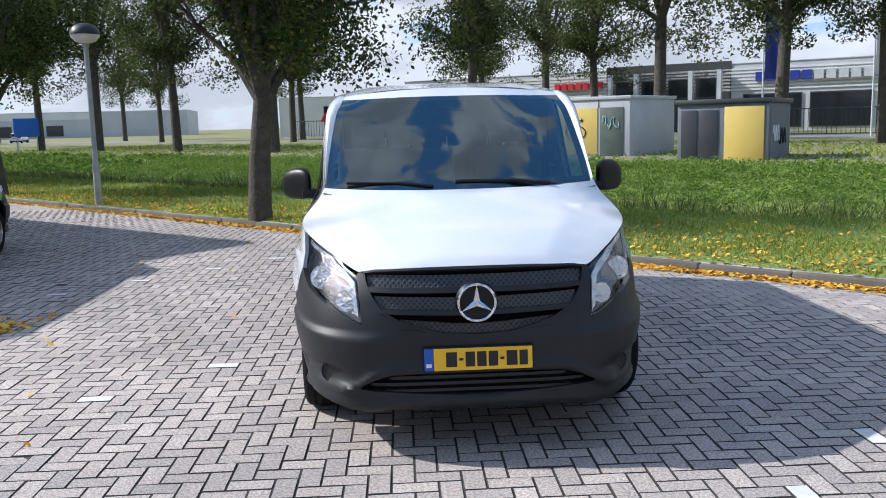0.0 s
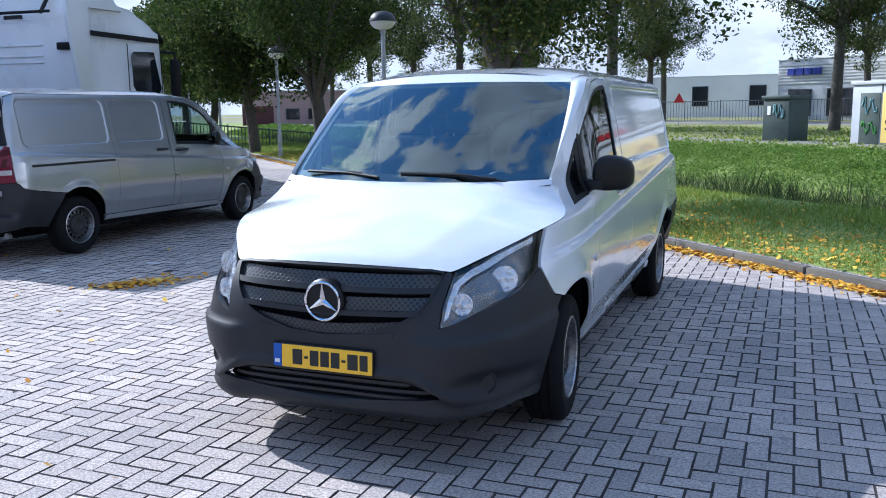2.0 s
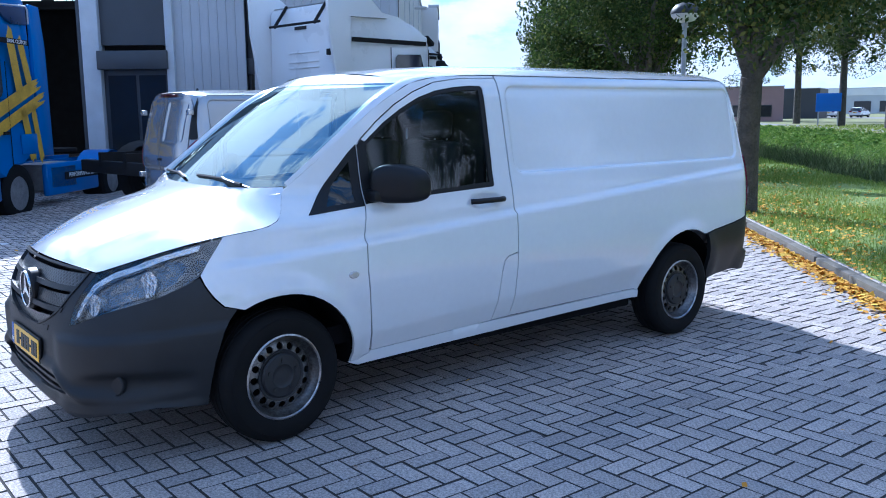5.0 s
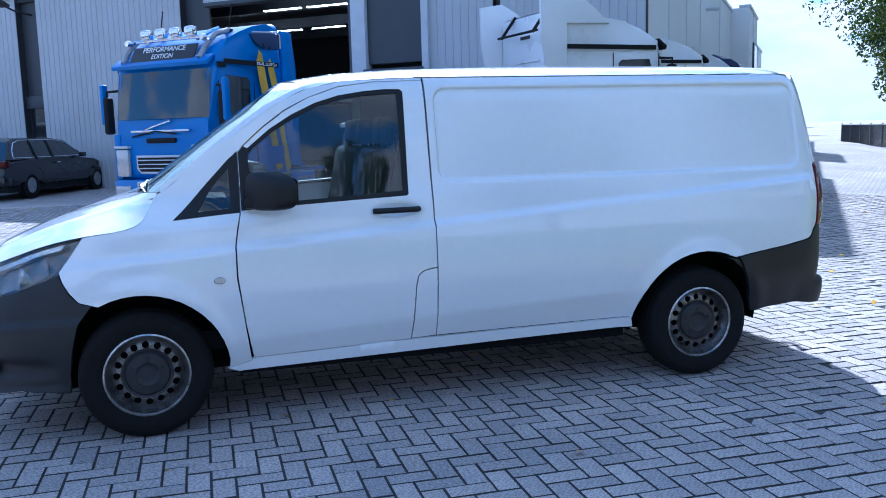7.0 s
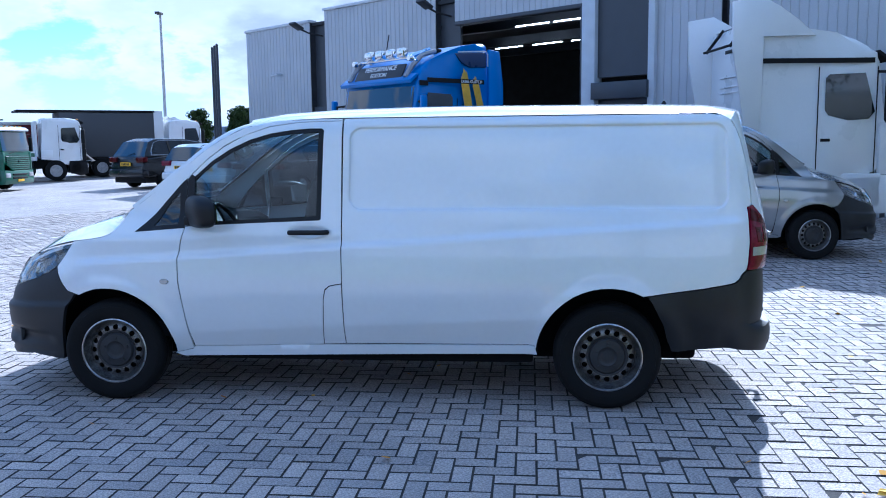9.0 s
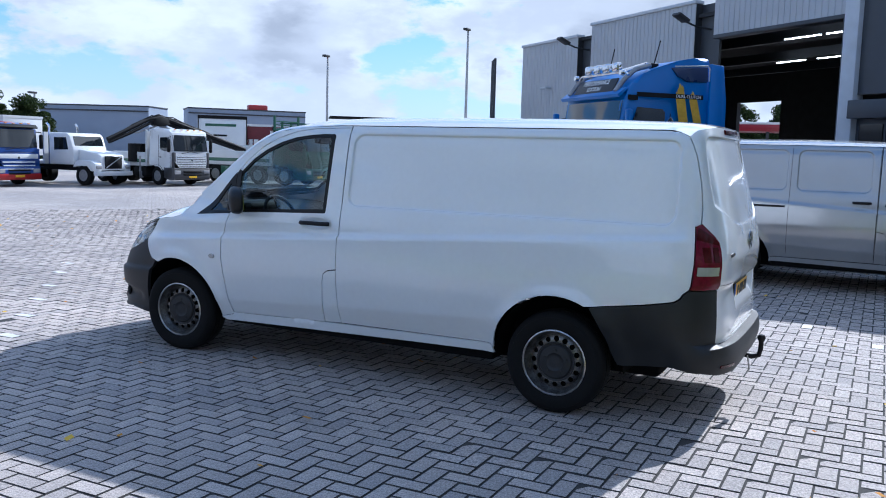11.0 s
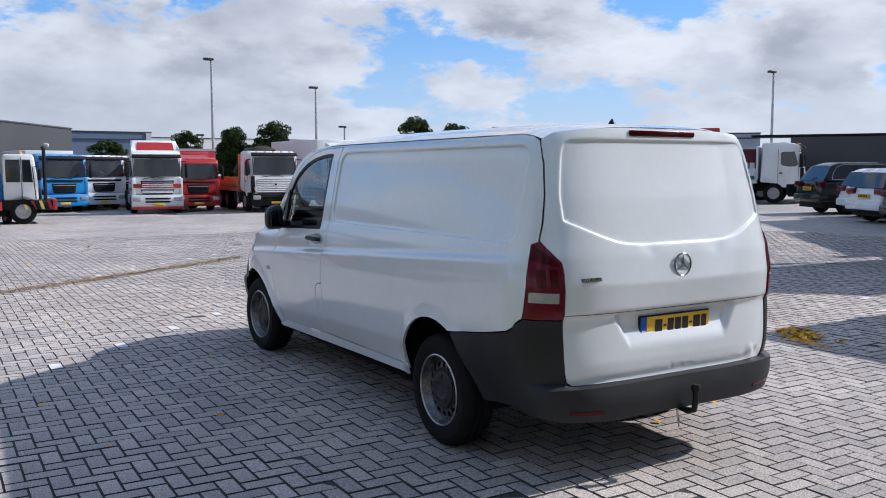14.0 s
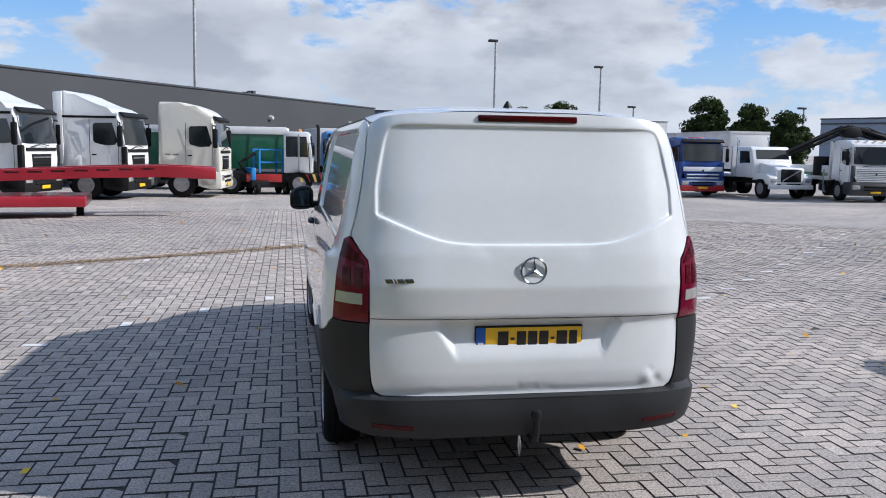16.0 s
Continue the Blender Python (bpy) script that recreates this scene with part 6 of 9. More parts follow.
    part("rear_view_base", box_bm(-0.09, 0.09, 1.60, 1.66, 1.70, 1.78, 0.02), TRIM, van)
    return van

build_van(WHITE, "white panel van with grey plastic bumpers on the paving", pose(0, 0, 0))
build_van(SILVER, "silver panel van with twin rear doors and sliding door", pose(-6.62, 8.3, 0.035, 0, 0, 180), "doors", True)

# ---- workshop hall with ribbed cladding ----
CLAD = pbr("ribbed_grey_cladding", (0.46, 0.47, 0.49), 0.45, 0.2, var=0.07, scale=0.8, fine=40, bump=0.05)
CLAD_DARK = pbr("dark_grey_panel", (0.05, 0.055, 0.065), 0.45, var=0.12, scale=1.2)
FRAME_GREY = pbr("pale_grey_frame", (0.55, 0.57, 0.6), 0.45, var=0.08)
# near-black: the dimness inside the hall is put into this colour
HALL_DARK = pbr("hall_inside_shade", (0.035, 0.036, 0.04), 0.9, var=0.25)
HALL_FLOOR = pbr("hall_floor", (0.12, 0.12, 0.12), 0.6, var=0.2)
TUBE = glow("strip_light", (1.0, 0.97, 0.9), 6.0)
DARK_GLASS = pbr("dark_window", (0.02, 0.023, 0.027), 0.06, var=0.1, bump=0, rvar=0.02)
PALE_WALL = pbr("pale_panel_wall", (0.7, 0.7, 0.69), 0.6, var=0.07, scale=0.3)
BRIGHT_WALL = pbr("light_grey_metal_wall", (0.5, 0.52, 0.54), 0.5, var=0.08, scale=0.3)
SLATE_WALL = pbr("slate_grey_wall", (0.045, 0.048, 0.053), 0.6, var=0.1, scale=0.2)
BLUE_WALL = pbr("blue_grey_wall", (0.12, 0.17, 0.26), 0.6, var=0.1, scale=0.3)
RED_PAINT = pbr("red_paint", (0.30, 0.010, 0.022), 0.35, var=0.12, scale=1.5, coat=0.3)
FAC = pose(-14.7, 5.7, 0, 0, 0, 51)
hall = thing("workshop_hall", "grey ribbed metal workshop hall with an open door", "building", FAC)


def ribbed(x0, x1, z0, z1, y=0.0, pitch=0.19, bm=None):
    """A wall sheet with shallow standing ribs."""
    bm = bm or bmesh.new()
    n = max(1, round((x1 - x0) / pitch))
    cols = []
    for k in range(n):
        a = x0 + (x1 - x0) * k / n
        w = (x1 - x0) / n
        cols += [(a, y), (a + w * 0.80, y), (a + w * 0.86, y - 0.016), (a + w * 0.94, y - 0.016)]
    cols.append((x1, y))
    grid_bm([[(a, b, z0) for a, b in cols], [(a, b, z1) for a, b in cols]], bm)
    return bm


for x0, x1, z0, z1 in ((-15.8, -12.0, 0, 5.62), (-11.2, -6.1, 0, 5.9), (-5.35, -1.0, 4.9, 6.4), (1.0, 2.55, 0, 6.4), (2.72, 5.9, 0, 6.4)):
    part("ribbed_wall", ribbed(x0, x1, z0, z1), CLAD, hall, "ribbed grey metal sheet", smooth=False)
    part("roof_edge", box_bm(x0 - 0.02, x1 + 0.02, -0.06, 0.25, z1 - 0.02, z1 + 0.07, 0.01), FRAME_GREY, hall)
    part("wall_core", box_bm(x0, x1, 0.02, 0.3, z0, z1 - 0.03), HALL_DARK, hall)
for x0, x1, z1 in ((-12.0, -11.2, 5.62), (-6.1, -5.35, 5.9), (2.55, 2.72, 6.4)):
    part("recess", box_bm(x0, x1, 0.22, 0.3, 0, z1 - 0.05), CLAD_DARK, hall, "dark recessed strip")
    part("recess_window", box_bm(x0 + 0.06, x1 - 0.06, 0.19, 0.225, 0.3, 2.5), DARK_GLASS, hall)
    part("recess_ledge", box_bm(x0, x1, 0.1, 0.24, 2.5, 2.85, 0.01), CLAD_DARK, hall)
for x in (-11.6, -5.7):
    fl = part("flood_lamp", box_bm(-0.16, 0.16, -0.5, -0.1, -0.04, 0.04, 0.02), LAMP_BLACK, hall, "black flood lamp", at=pose(x, -0.55, 5.25, -25, 0, 0))
    part("lamp_arm", tube_bm([(x, 0.2, 5.15), (x, -0.35, 5.2), (x, -0.7, 5.3)], 0.03, 6), LAMP_BLACK, hall)
# the open door, its jambs, the bay beside it
for x0, x1 in ((-1.0, -0.62), (0.83, 1.0)):
    part("door_post", box_bm(x0, x1, -0.12, 0.2, 0, 6.4, 0.01), FRAME_GREY, hall, "pale grey steel post")
part("door_post", box_bm(-1.12, -1.0, -0.02, 0.3, 0, 4.95, 0.01), CLAD_DARK, hall, "dark door jamb")
part("door_head", box_bm(-5.35, -1.0, -0.02, 0.3, 4.85, 4.95, 0.01), CLAD_DARK, hall, "dark door head")
part("bay_panel", box_bm(-0.62, 0.83, 0.02, 0.25, 3.15, 6.4), CLAD_DARK, hall, "dark flat panel above the window")
part("bay_ledge", box_bm(-0.66, 0.87, -0.22, 0.2, 2.62, 3.02, 0.015), CLAD_DARK, hall, "dark ledge over the window")
part("bay_frame", box_bm(-0.62, 0.83, 0.06, 0.2, 0.0, 2.7), CLAD_DARK, hall)
for x0, x1 in ((-0.52, 0.08), (0.16, 0.74)):
    part("bay_window", box_bm(x0, x1, 0.03, 0.07, 0.75, 2.5), DARK_GLASS, hall, "tall dark window pane")
part("bay_base", box_bm(-0.6, 0.82, 0.02, 0.08, 0.35, 0.7), RED_PAINT, hall, "red panel under the window")
# inside and round the hall
part("hall_floor", box_bm(-18.6, 5.8, 0.3, 12.0, -0.05, 0.0), HALL_FLOOR, hall)
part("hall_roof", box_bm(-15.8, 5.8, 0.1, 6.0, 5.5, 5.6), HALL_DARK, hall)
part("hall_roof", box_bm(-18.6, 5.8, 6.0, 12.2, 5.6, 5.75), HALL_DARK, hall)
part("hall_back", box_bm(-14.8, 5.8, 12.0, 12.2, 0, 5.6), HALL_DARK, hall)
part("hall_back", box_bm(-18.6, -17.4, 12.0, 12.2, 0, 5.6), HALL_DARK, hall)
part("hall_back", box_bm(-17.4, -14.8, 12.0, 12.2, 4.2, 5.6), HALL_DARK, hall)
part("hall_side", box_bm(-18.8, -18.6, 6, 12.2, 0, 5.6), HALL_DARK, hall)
part("hall_side", box_bm(-18.8, -15.8, 5.8, 6.0, 0, 5.6), CLAD, hall)
part("hall_side", box_bm(-15.8, -15.6, 0.2, 6.0, 0, 5.58), CLAD, hall)
part("hall_side", box_bm(5.6, 5.9, 0.3, 12.2, 0, 6.3), PALE_WALL, hall, "pale panel side wall")
for y in (3.0, 6.0, 9.0):
    part("side_joint", box_bm(5.9, 5.92, y - 0.03, y + 0.03, 0, 6.3), FRAME_GREY, hall)
part("side_roof_edge", box_bm(5.55, 6.0, 0.0, 12.2, 6.3, 6.42, 0.01), FRAME_GREY, hall)
for y, z in ((5.2, 5.3), (10.5, 5.1)):
    part("wall_camera", tube_bm([(5.9, y, z), (6.15, y, z), (6.3, y - 0.3, z - 0.05)], 0.055, 8), FRAME_GREY, hall, "grey wall camera on a bracket")
for x, y, z in ((-4.4, 2.2, 4.95), (-3.0, 2.2, 4.95), (-1.8, 2.2, 4.95), (-8.5, 6.0, 4.9), (-6.8, 6.0, 4.9), (-5.2, 6.0, 4.9), (-3.6, 6.0, 4.9), (-2.0, 6.0, 4.9)):
    part("strip_light", box_bm(x - 0.60, x + 0.60, y - 0.03, y + 0.03, z, z + 0.03), TUBE, hall, "lit fluorescent tube")
for y in (3.0, 6.5, 9.5):
    part("roof_beam", box_bm(-18, 5.6, y - 0.1, y + 0.1, 5.05, 5.35), CLAD_DARK, hall)
part("security_camera", tube_bm([(-13.6, -0.05, 4.0), (-13.6, -0.25, 4.0), (-13.85, -0.3, 3.98)], 0.05, 8), FRAME_GREY, hall)
# a red canopy seen through the hall's rear door
shelter = thing("canopy", "red flat canopy on dark posts behind the hall", "canopy", raised(pose(-43.4, -0.5, 0, 0, 0, 7)))
part("roof", box_bm(-1.4, 1.4, -2.9, 2.9, 2.85, 3.22, 0.05), RED_PAINT, shelter, "red canopy roof")
part("roof_edge", box_bm(-1.36, 1.36, -2.86, 2.86, 3.22, 3.34, 0.02), PALE_WALL, shelter, "white upper edge")
for x in (-1.1, 1.1):
    for y in (-2.4, -0.9, 0.6, 2.2):
        part("post", box_bm(x - 0.07, x + 0.07, y - 0.07, y + 0.07, 0.0, 2.85), CLAD_DARK, shelter)
part("back_panel", box_bm(-1.0, -0.92, -2.3, 2.1, 0.2, 1.9, 0.02), CLAD_DARK, shelter, "dark back panel")
# the long pale wing further along
wing = thing("pale_hall", "pale stepped halls beyond the workshop", "building", FAC)
for y0, y1, x1, h in ((12.2, 19.0, 5.9, 6.0), (19.0, 24.0, 6.6, 6.1), (24.0, 40.0, 5.9, 5.8)):
    part("wall", box_bm(-14, x1, y0, y1, 0, h), PALE_WALL, wing)
    part("roof_edge", box_bm(x1 - 0.4, x1 + 0.06, y0, y1, h, h + 0.13, 0.02), FRAME_GREY, wing)
    for k in range(1, int((y1 - y0) / 2.4)):
        part("joint", box_bm(x1, x1 + 0.02, y0 + 2.4 * k - 0.03, y0 + 2.4 * k + 0.03, 0, h), FRAME_GREY, wing)
w = part("window", box_bm(6.6, 6.66, 21.2, 23.0, 3.6, 4.9), CLAD_DARK, wing)
part("pane", box_bm(6.66, 6.68, 21.3, 22.9, 3.7, 4.8), DARK_GLASS, w)


def block(name, label, at, w, d, h, wall, bands=(), windows=(), roof=None):
    """A plain far building: wall, roof edge, bands and windows on its front at y = 0."""
    t = thing(name, label, "building", at)
    part("wall", box_bm(0, w, 0, d, -0.3, h), wall, t)
    part("roof", box_bm(-0.06, w + 0.06, -0.06, d, h, h + 0.10, 0.02), roof or FRAME_GREY, t)
    for x0, x1, z0, z1, m in bands:
        part("band", box_bm(x0, x1, -0.08, 0.0, z0, z1), m, t)
    for x0, x1, z0, z1 in windows:
        f = part("window", box_bm(x0, x1, -0.10, 0.02, z0, z1), CLAD_DARK, t)
        part("pane", box_bm(x0 + 0.1, x1 - 0.1, -0.13, -0.09, z0 + 0.1, z1 - 0.1), DARK_GLASS, f)
    return t


GREY_BLUE = pbr("grey_blue_wall", (0.26, 0.31, 0.40), 0.6, var=0.06, scale=0.6)
TRUCK_RED_ROOF = pbr("red_roof_vent", (0.45, 0.04, 0.04), 0.5, var=0.1)
SIGN_RED = pbr("red_sign", (0.55, 0.02, 0.03), 0.5, var=0.05)
SIGN_BLUE = pbr("blue_sign", (0.02, 0.04, 0.30), 0.5, var=0.05)
# showroom over the ditch
show = block("showroom", "pale ribbed truck showroom with dark glazing", pose(0.19, 86.8, 0.25, 0, 0, -34), 74, 22, 5.6, BRIGHT_WALL,
             [(0, 74, 3.4 + 0.28 * k, 3.55 + 0.28 * k, PALE_WALL) for k in range(7)] + [(22.0, 33.0, 0.0, 5.9, SLATE_WALL)],
             [(1.2, 3.6, 0.4, 2.9), (5.2, 8.2, 0.4, 2.9), (9.0, 12.0, 0.4, 2.9), (15.2, 19.6, 0.4, 2.9), (22.8, 24.6, 2.9, 4.6), (25.2, 27.0, 2.9, 4.6), (27.6, 29.4, 2.9, 4.6), (30.0, 31.8, 2.9, 4.6)] + [(34 + 5.2 * k, 38.6 + 5.2 * k, 0.3, 3.1) for k in range(7)])
for k in range(7):
    part("sign_letter_bar", box_bm(17.0 + 0.7 * k, 17.5 + 0.7 * k, -0.35, -0.12, 4.1, 4.65), SIGN_RED, show, "red sign bar")
for k in range(10):
    part("sign_letter_bar", box_bm(35.0 + 0.9 * k, 35.7 + 0.9 * k, -0.35, -0.12, 4.1, 4.85), SIGN_BLUE if k < 5 else FRAME_GREY, show, "sign bar")
for k in range(4):
    part("sign_letter_bar", box_bm(1.2 + 0.9 * k, 1.9 + 0.9 * k, -0.35, -0.12, 4.2, 4.8), SIGN_BLUE, show, "blue sign bar")
for k in range(5):
    part("column", box_bm(22.4 + 2.4 * k, 22.75 + 2.4 * k, -0.9, -0.4, 2.0, 5.2), FRAME_GREY, show, "pale concrete column")
for x, y in ((20.6, 45.5), (25.2, 42.0)):
    f = thing("flag", "blue hanging banner on a slim pole", "flag", Matrix.Translation((x, y, 0.25)), "banners before the showroom")
    part("pole", lathe_bm([(0.06, -0.2), (0.05, 7.2)], 8), FRAME_GREY, f)
    part("cloth", grid_bm([[(0.06 + 0.3 * a, 0.05 * math.sin(3 * a + z), z) for a in np.linspace(0, 3.2, 6)] for z in np.linspace(3.4, 7.0, 8)]), SIGN_BLUE if x < 22 else PALE_WALL, f)
block("white_depot", "long white depot across the road", pose(-16.5, 113, 0.2, 0, 0, -6), 24, 30, 5.2, PALE_WALL, [], [(6 + 7 * k, 8 + 7 * k, 1.5, 4) for k in range(4)])
block("grey_depot", "low grey and white depot far across the road", pose(-134, 210, 0.2, 0, 0, 8), 80, 30, 6.4, BRIGHT_WALL, [(0, 58, 4.6, 6.3, PALE_WALL), (6, 14, 4.7, 5.9, BLUE_WALL)], [(4 + 6 * k, 8 + 6 * k, 0.6, 3.2) for k in range(8)])
block("slate_house", "slate grey gabled shed by the road", pose(-64, 112, 0.2, 0, 0, 20), 8, 8, 4.2, SLATE_WALL)
MAROON_WALL = pbr("dark_red_wall", (0.10, 0.03, 0.035), 0.7, var=0.1)
PINK = pbr("pinkish_wall", (0.45, 0.30, 0.30), 0.7, var=0.1, scale=0.3)
block("pink_office", "pinkish office with sloping ends far off", pose(-58, 82, 0.2, 0, 0, 32), 13, 8, 3.9, PINK, [(0, 3.6, 0, 2.2, MAROON_WALL)], [(5 + 2.6 * k, 6.6 + 2.6 * k, 0.6, 1.9) for k in range(3)])
block("far_office", "brown-grey office block beyond the trees", pose(-150, 70, 0.2, 0, 0, 50), 40, 14, 7, SLATE_WALL, [], [(3 + 4 * k, 5.5 + 4 * k, 2, 4) for k in range(9)])
bl = thing("blue_hoarding", "blue site board beside the road", "sign", pose(-30, 64, 0.3, 0, 0, 25))
part("board", box_bm(0, 1.8, 0, 0.15, 1.1, 2.5, 0.03), pbr("blue_board", (0.02, 0.14, 0.55), 0.5, var=0.05), bl)
for x in (0.2, 1.6):
    part("post", box_bm(x - 0.05, x + 0.05, 0.15, 0.25, -0.2, 2.4), GALV, bl)

# behind the yard
ware = block("slate_warehouse", "long slate grey warehouse wall behind the lorries", pose(25.9, -2.6, 0, 0, 0, 239), 60, 30, 4.42, SLATE_WALL, [], (), CLAD_DARK)
for x in (27, 38, 46, 56):
    part("wall_lamp", lathe_bm([(0.0, -0.16), (0.10, -0.12), (0.14, 0.0), (0.14, 0.16), (0.0, 0.17)], 14, "Y", m=Matrix.Translation((x, -0.12, 3.25))), BRIGHT_WALL, ware, "round white wall lamp")
for x, h in ((47, 0.1), (47.5, 0.2)):
    part("roof_vent", box_bm(x - 0.14, x + 0.14, 2, 2.4, 4.4, 4.7 + h), CLAD_DARK, ware)
block("blue_warehouse", "blue-grey end wall of a second warehouse", pose(-5.2, -62, 0, 0, 0, 180), 6.7, 20, 4.6, BLUE_WALL, [(6.3, 6.7, 0, 4.6, BRIGHT_WALL), (0, 6.3, 4.05, 4.12, CLAD_DARK)], (), CLAD_DARK)
block("white_warehouse", "white warehouse further off", pose(-17, -92, 0, 0, 0, 180), 28, 20, 5.35, PALE_WALL, [], (), CLAD_DARK)
for x, y, w, h, a in ((-100, -62, 36, 3.7, 38), (-118, -34, 34, 3.7, 52)):
    block("far_warehouse", "low blue-grey warehouse on the horizon", pose(x + w * math.cos(radians(a)), y + w * math.sin(radians(a)), 0, 0, 0, a + 180), w, 16, h, BLUE_WALL, [(0, w, h - 1.4, h - 0.2, BRIGHT_WALL)])

block("far_warehouse", "plain blue-grey warehouse behind the crane lorry", pose(-41.2, -54.8, 0, 0, 0, 113.7), 8.95, 4, 4.5, GREY_BLUE, [(0, 8.95, 4.1, 4.2, SLATE_WALL)], (), SLATE_WALL)
near_b = block("far_warehouse", "plain blue-grey warehouse with a red roof vent", pose(-47.2, -44.7, 0, 0, 0, 139), 9.6, 4, 4.55, GREY_BLUE, [(0, 9.6, 4.15, 4.25, SLATE_WALL)], (), SLATE_WALL)
part("roof_vent", box_bm(5.0, 6.6, 1.0, 2.0, 4.6, 5.1, 0.1), TRUCK_RED_ROOF, near_b, "red roof vent")


def mast(x, y, h, r=0.09):
    m = thing("light_mast", "tall slim light mast in the yard", "light mast", Matrix.Translation((x, y, 0)), "light masts")
    part("pole", lathe_bm([(r * 1.3, -0.2), (r * 1.2, 1.0), (r * 0.7, h)], 10), GALV, m)
    part("lamp_head", box_bm(-0.12, 0.45, -0.14, 0.14, h - 0.02, h + 0.12, 0.03), LAMP_BLACK, m)
    return m


for x, y, h in ((-10.96, -41.7, 8.0), (-18.7, -44.8, 7.0), (-42.4, -27.8, 7.7), (-42.5, -17.5, 9.05), (5.9, -38.0, 13.0), (-24.0, -52, 4.9), (-14.0, -55, 4.2), (-34.0, -46, 4.8)):
    mast(x, y, h)
for k in range(3):
    p = thing("flag_pole", "bare dark flag pole by the hall", "pole", FAC @ Matrix.Translation((-16.5 - 0.5 * k, -0.8 + 0.2 * k, 0.2)), "flag poles")
    part("pole", lathe_bm([(0.06, -0.25), (0.05, 5.0), (0.055, 5.02), (0.0, 5.06)], 8), CLAD_DARK, p)

# ---- substations on the far bank ----
KIOSK = pbr("light_grey_kiosk", (0.50, 0.52, 0.54), 0.6, var=0.1, scale=1.0)
KIOSK_DARK = pbr("grey_blue_kiosk", (0.17, 0.19, 0.22), 0.65, var=0.15, scale=1.0)
KIOSK_YELLOW = pbr("yellow_panel", (0.72, 0.53, 0.14), 0.6, var=0.06, scale=1.0)
GREEN_DOOR = pbr("green_grey_door", (0.075, 0.10, 0.085), 0.6, var=0.15)
GREEN_BOX = pbr("dark_green_cabinet", (0.03, 0.05, 0.045), 0.55, var=0.2)
SPRAY = {"black": INK, "white": WHITE_INK, "green": pbr("green_spray", (0.12, 0.45, 0.05), 0.6, var=0.1), "blue": pbr("pale_blue_spray", (0.35, 0.6, 0.62), 0.6, var=0.1), "red": pbr("faded_red_spray", (0.6, 0.25, 0.12), 0.6, var=0.1)}


def scrawl(parent, x, z, w, h, mat, seed, n=9, y=-0.012, r=0.018):
    """A looping sprayed scribble."""
    rr_ = np.random.default_rng(seed)
    pts = []
    for k in range(n * 4):
        u = k / (n * 4 - 1)
        pts.append((x + w * u + 0.06 * w * math.sin(7 * u * n), y, z + h * (0.5 + 0.42 * math.sin(2.1 * n * u + rr_.uniform(-0.25, 0.25)) + 0.08 * rr_.normal())))
    part("graffiti", tube_bm(pts, r, 4), SPRAY[mat], parent, mat + " sprayed scribble")


k1 = thing("substation", "light grey substation with a yellow panel and graffiti", "substation", pose(3.77, 30.4, 0.2, 0, 0, -41))
part("housing", box_bm(0, 5.45, 0, 3.9, 0, 2.10, 0.03), KIOSK, k1)
part("roof", box_bm(-0.06, 5.51, -0.06, 3.96, 2.10, 2.23, 0.03), KIOSK, k1)
part("yellow_panel", box_bm(1.2, 4.15, -0.03, 0.0, 0.12, 1.82, 0.01), KIOSK_YELLOW, k1, "yellow front panel")
for x0, x1 in ((0.35, 1.12), (4.25, 5.2)):
    part("door", box_bm(x0, x1, -0.035, 0.0, 0.05, 1.82, 0.01), GREEN_DOOR, k1, "green-grey steel door")
for x in (1.16, 4.2, 2.7):
    part("joint", box_bm(x - 0.02, x + 0.02, -0.01, 0.0, 1.82, 2.10), CLAD_DARK, k1)
loops = [(3.25 + 0.42 * math.cos(a), -0.04, 0.92 + 0.26 * math.sin(a)) for a in np.linspace(-3.4, 3.3, 22)]
part("graffiti", tube_bm(loops, 0.022, 4), SPRAY["black"], k1, "black sprayed round face")
for x, z in ((3.1, 1.36), (3.5, 1.36)):
    part("graffiti", prism_bm([(x + (0.1 if q % 2 == 0 else 0.04) * math.sin(q * math.pi / 5), z + (0.1 if q % 2 == 0 else 0.04) * math.cos(q * math.pi / 5)) for q in range(10)], -0.04, -0.032, "Y"), SPRAY["black"], k1, "black sprayed star")
part("graffiti", tube_bm([(2.98 + 0.54 * u, -0.04, 0.92 - 0.14 * math.sin(math.pi * u)) for u in np.linspace(0, 1, 9)], 0.018, 4), SPRAY["black"], k1, "black sprayed smile")
scrawl(k1, 1.5, 1.3, 0.7, 0.3, "red", 3, 6, -0.045)
scrawl(k1, 1.45, 0.42, 1.2, 0.22, "black", 13, 8, -0.045, 0.014)
scrawl(k1, 0.42, 0.4, 0.6, 0.5, "green", 4, 6, -0.05)
scrawl(k1, 0.42, 1.1, 0.6, 0.6, "blue", 5, 6, -0.05)
scrawl(k1, 4.35, 1.0, 0.7, 0.5, "blue", 6, 6, -0.05)
k2 = thing("substation", "dark grey substation with double doors and a yellow panel", "substation", pose(8.35, 22.9, 0.2, 0, 0, -35))
part("housing", box_bm(0, 2.75, 0, 3.2, 0, 1.78, 0.02), KIOSK_DARK, k2)
part("roof", box_bm(-0.08, 2.83, -0.08, 3.28, 1.78, 1.92, 0.03), CLAD_DARK, k2, "dark roof slab")
for x0, x1 in ((0.12, 0.62), (0.68, 1.25)):
    part("door", box_bm(x0, x1, -0.03, 0.0, 0.05, 1.6, 0.01), CLAD_DARK, k2, "dark steel door")
part("yellow_panel", box_bm(1.45, 2.62, -0.03, 0.0, 0.03, 1.68, 0.01), KIOSK_YELLOW, k2, "yellow front panel")
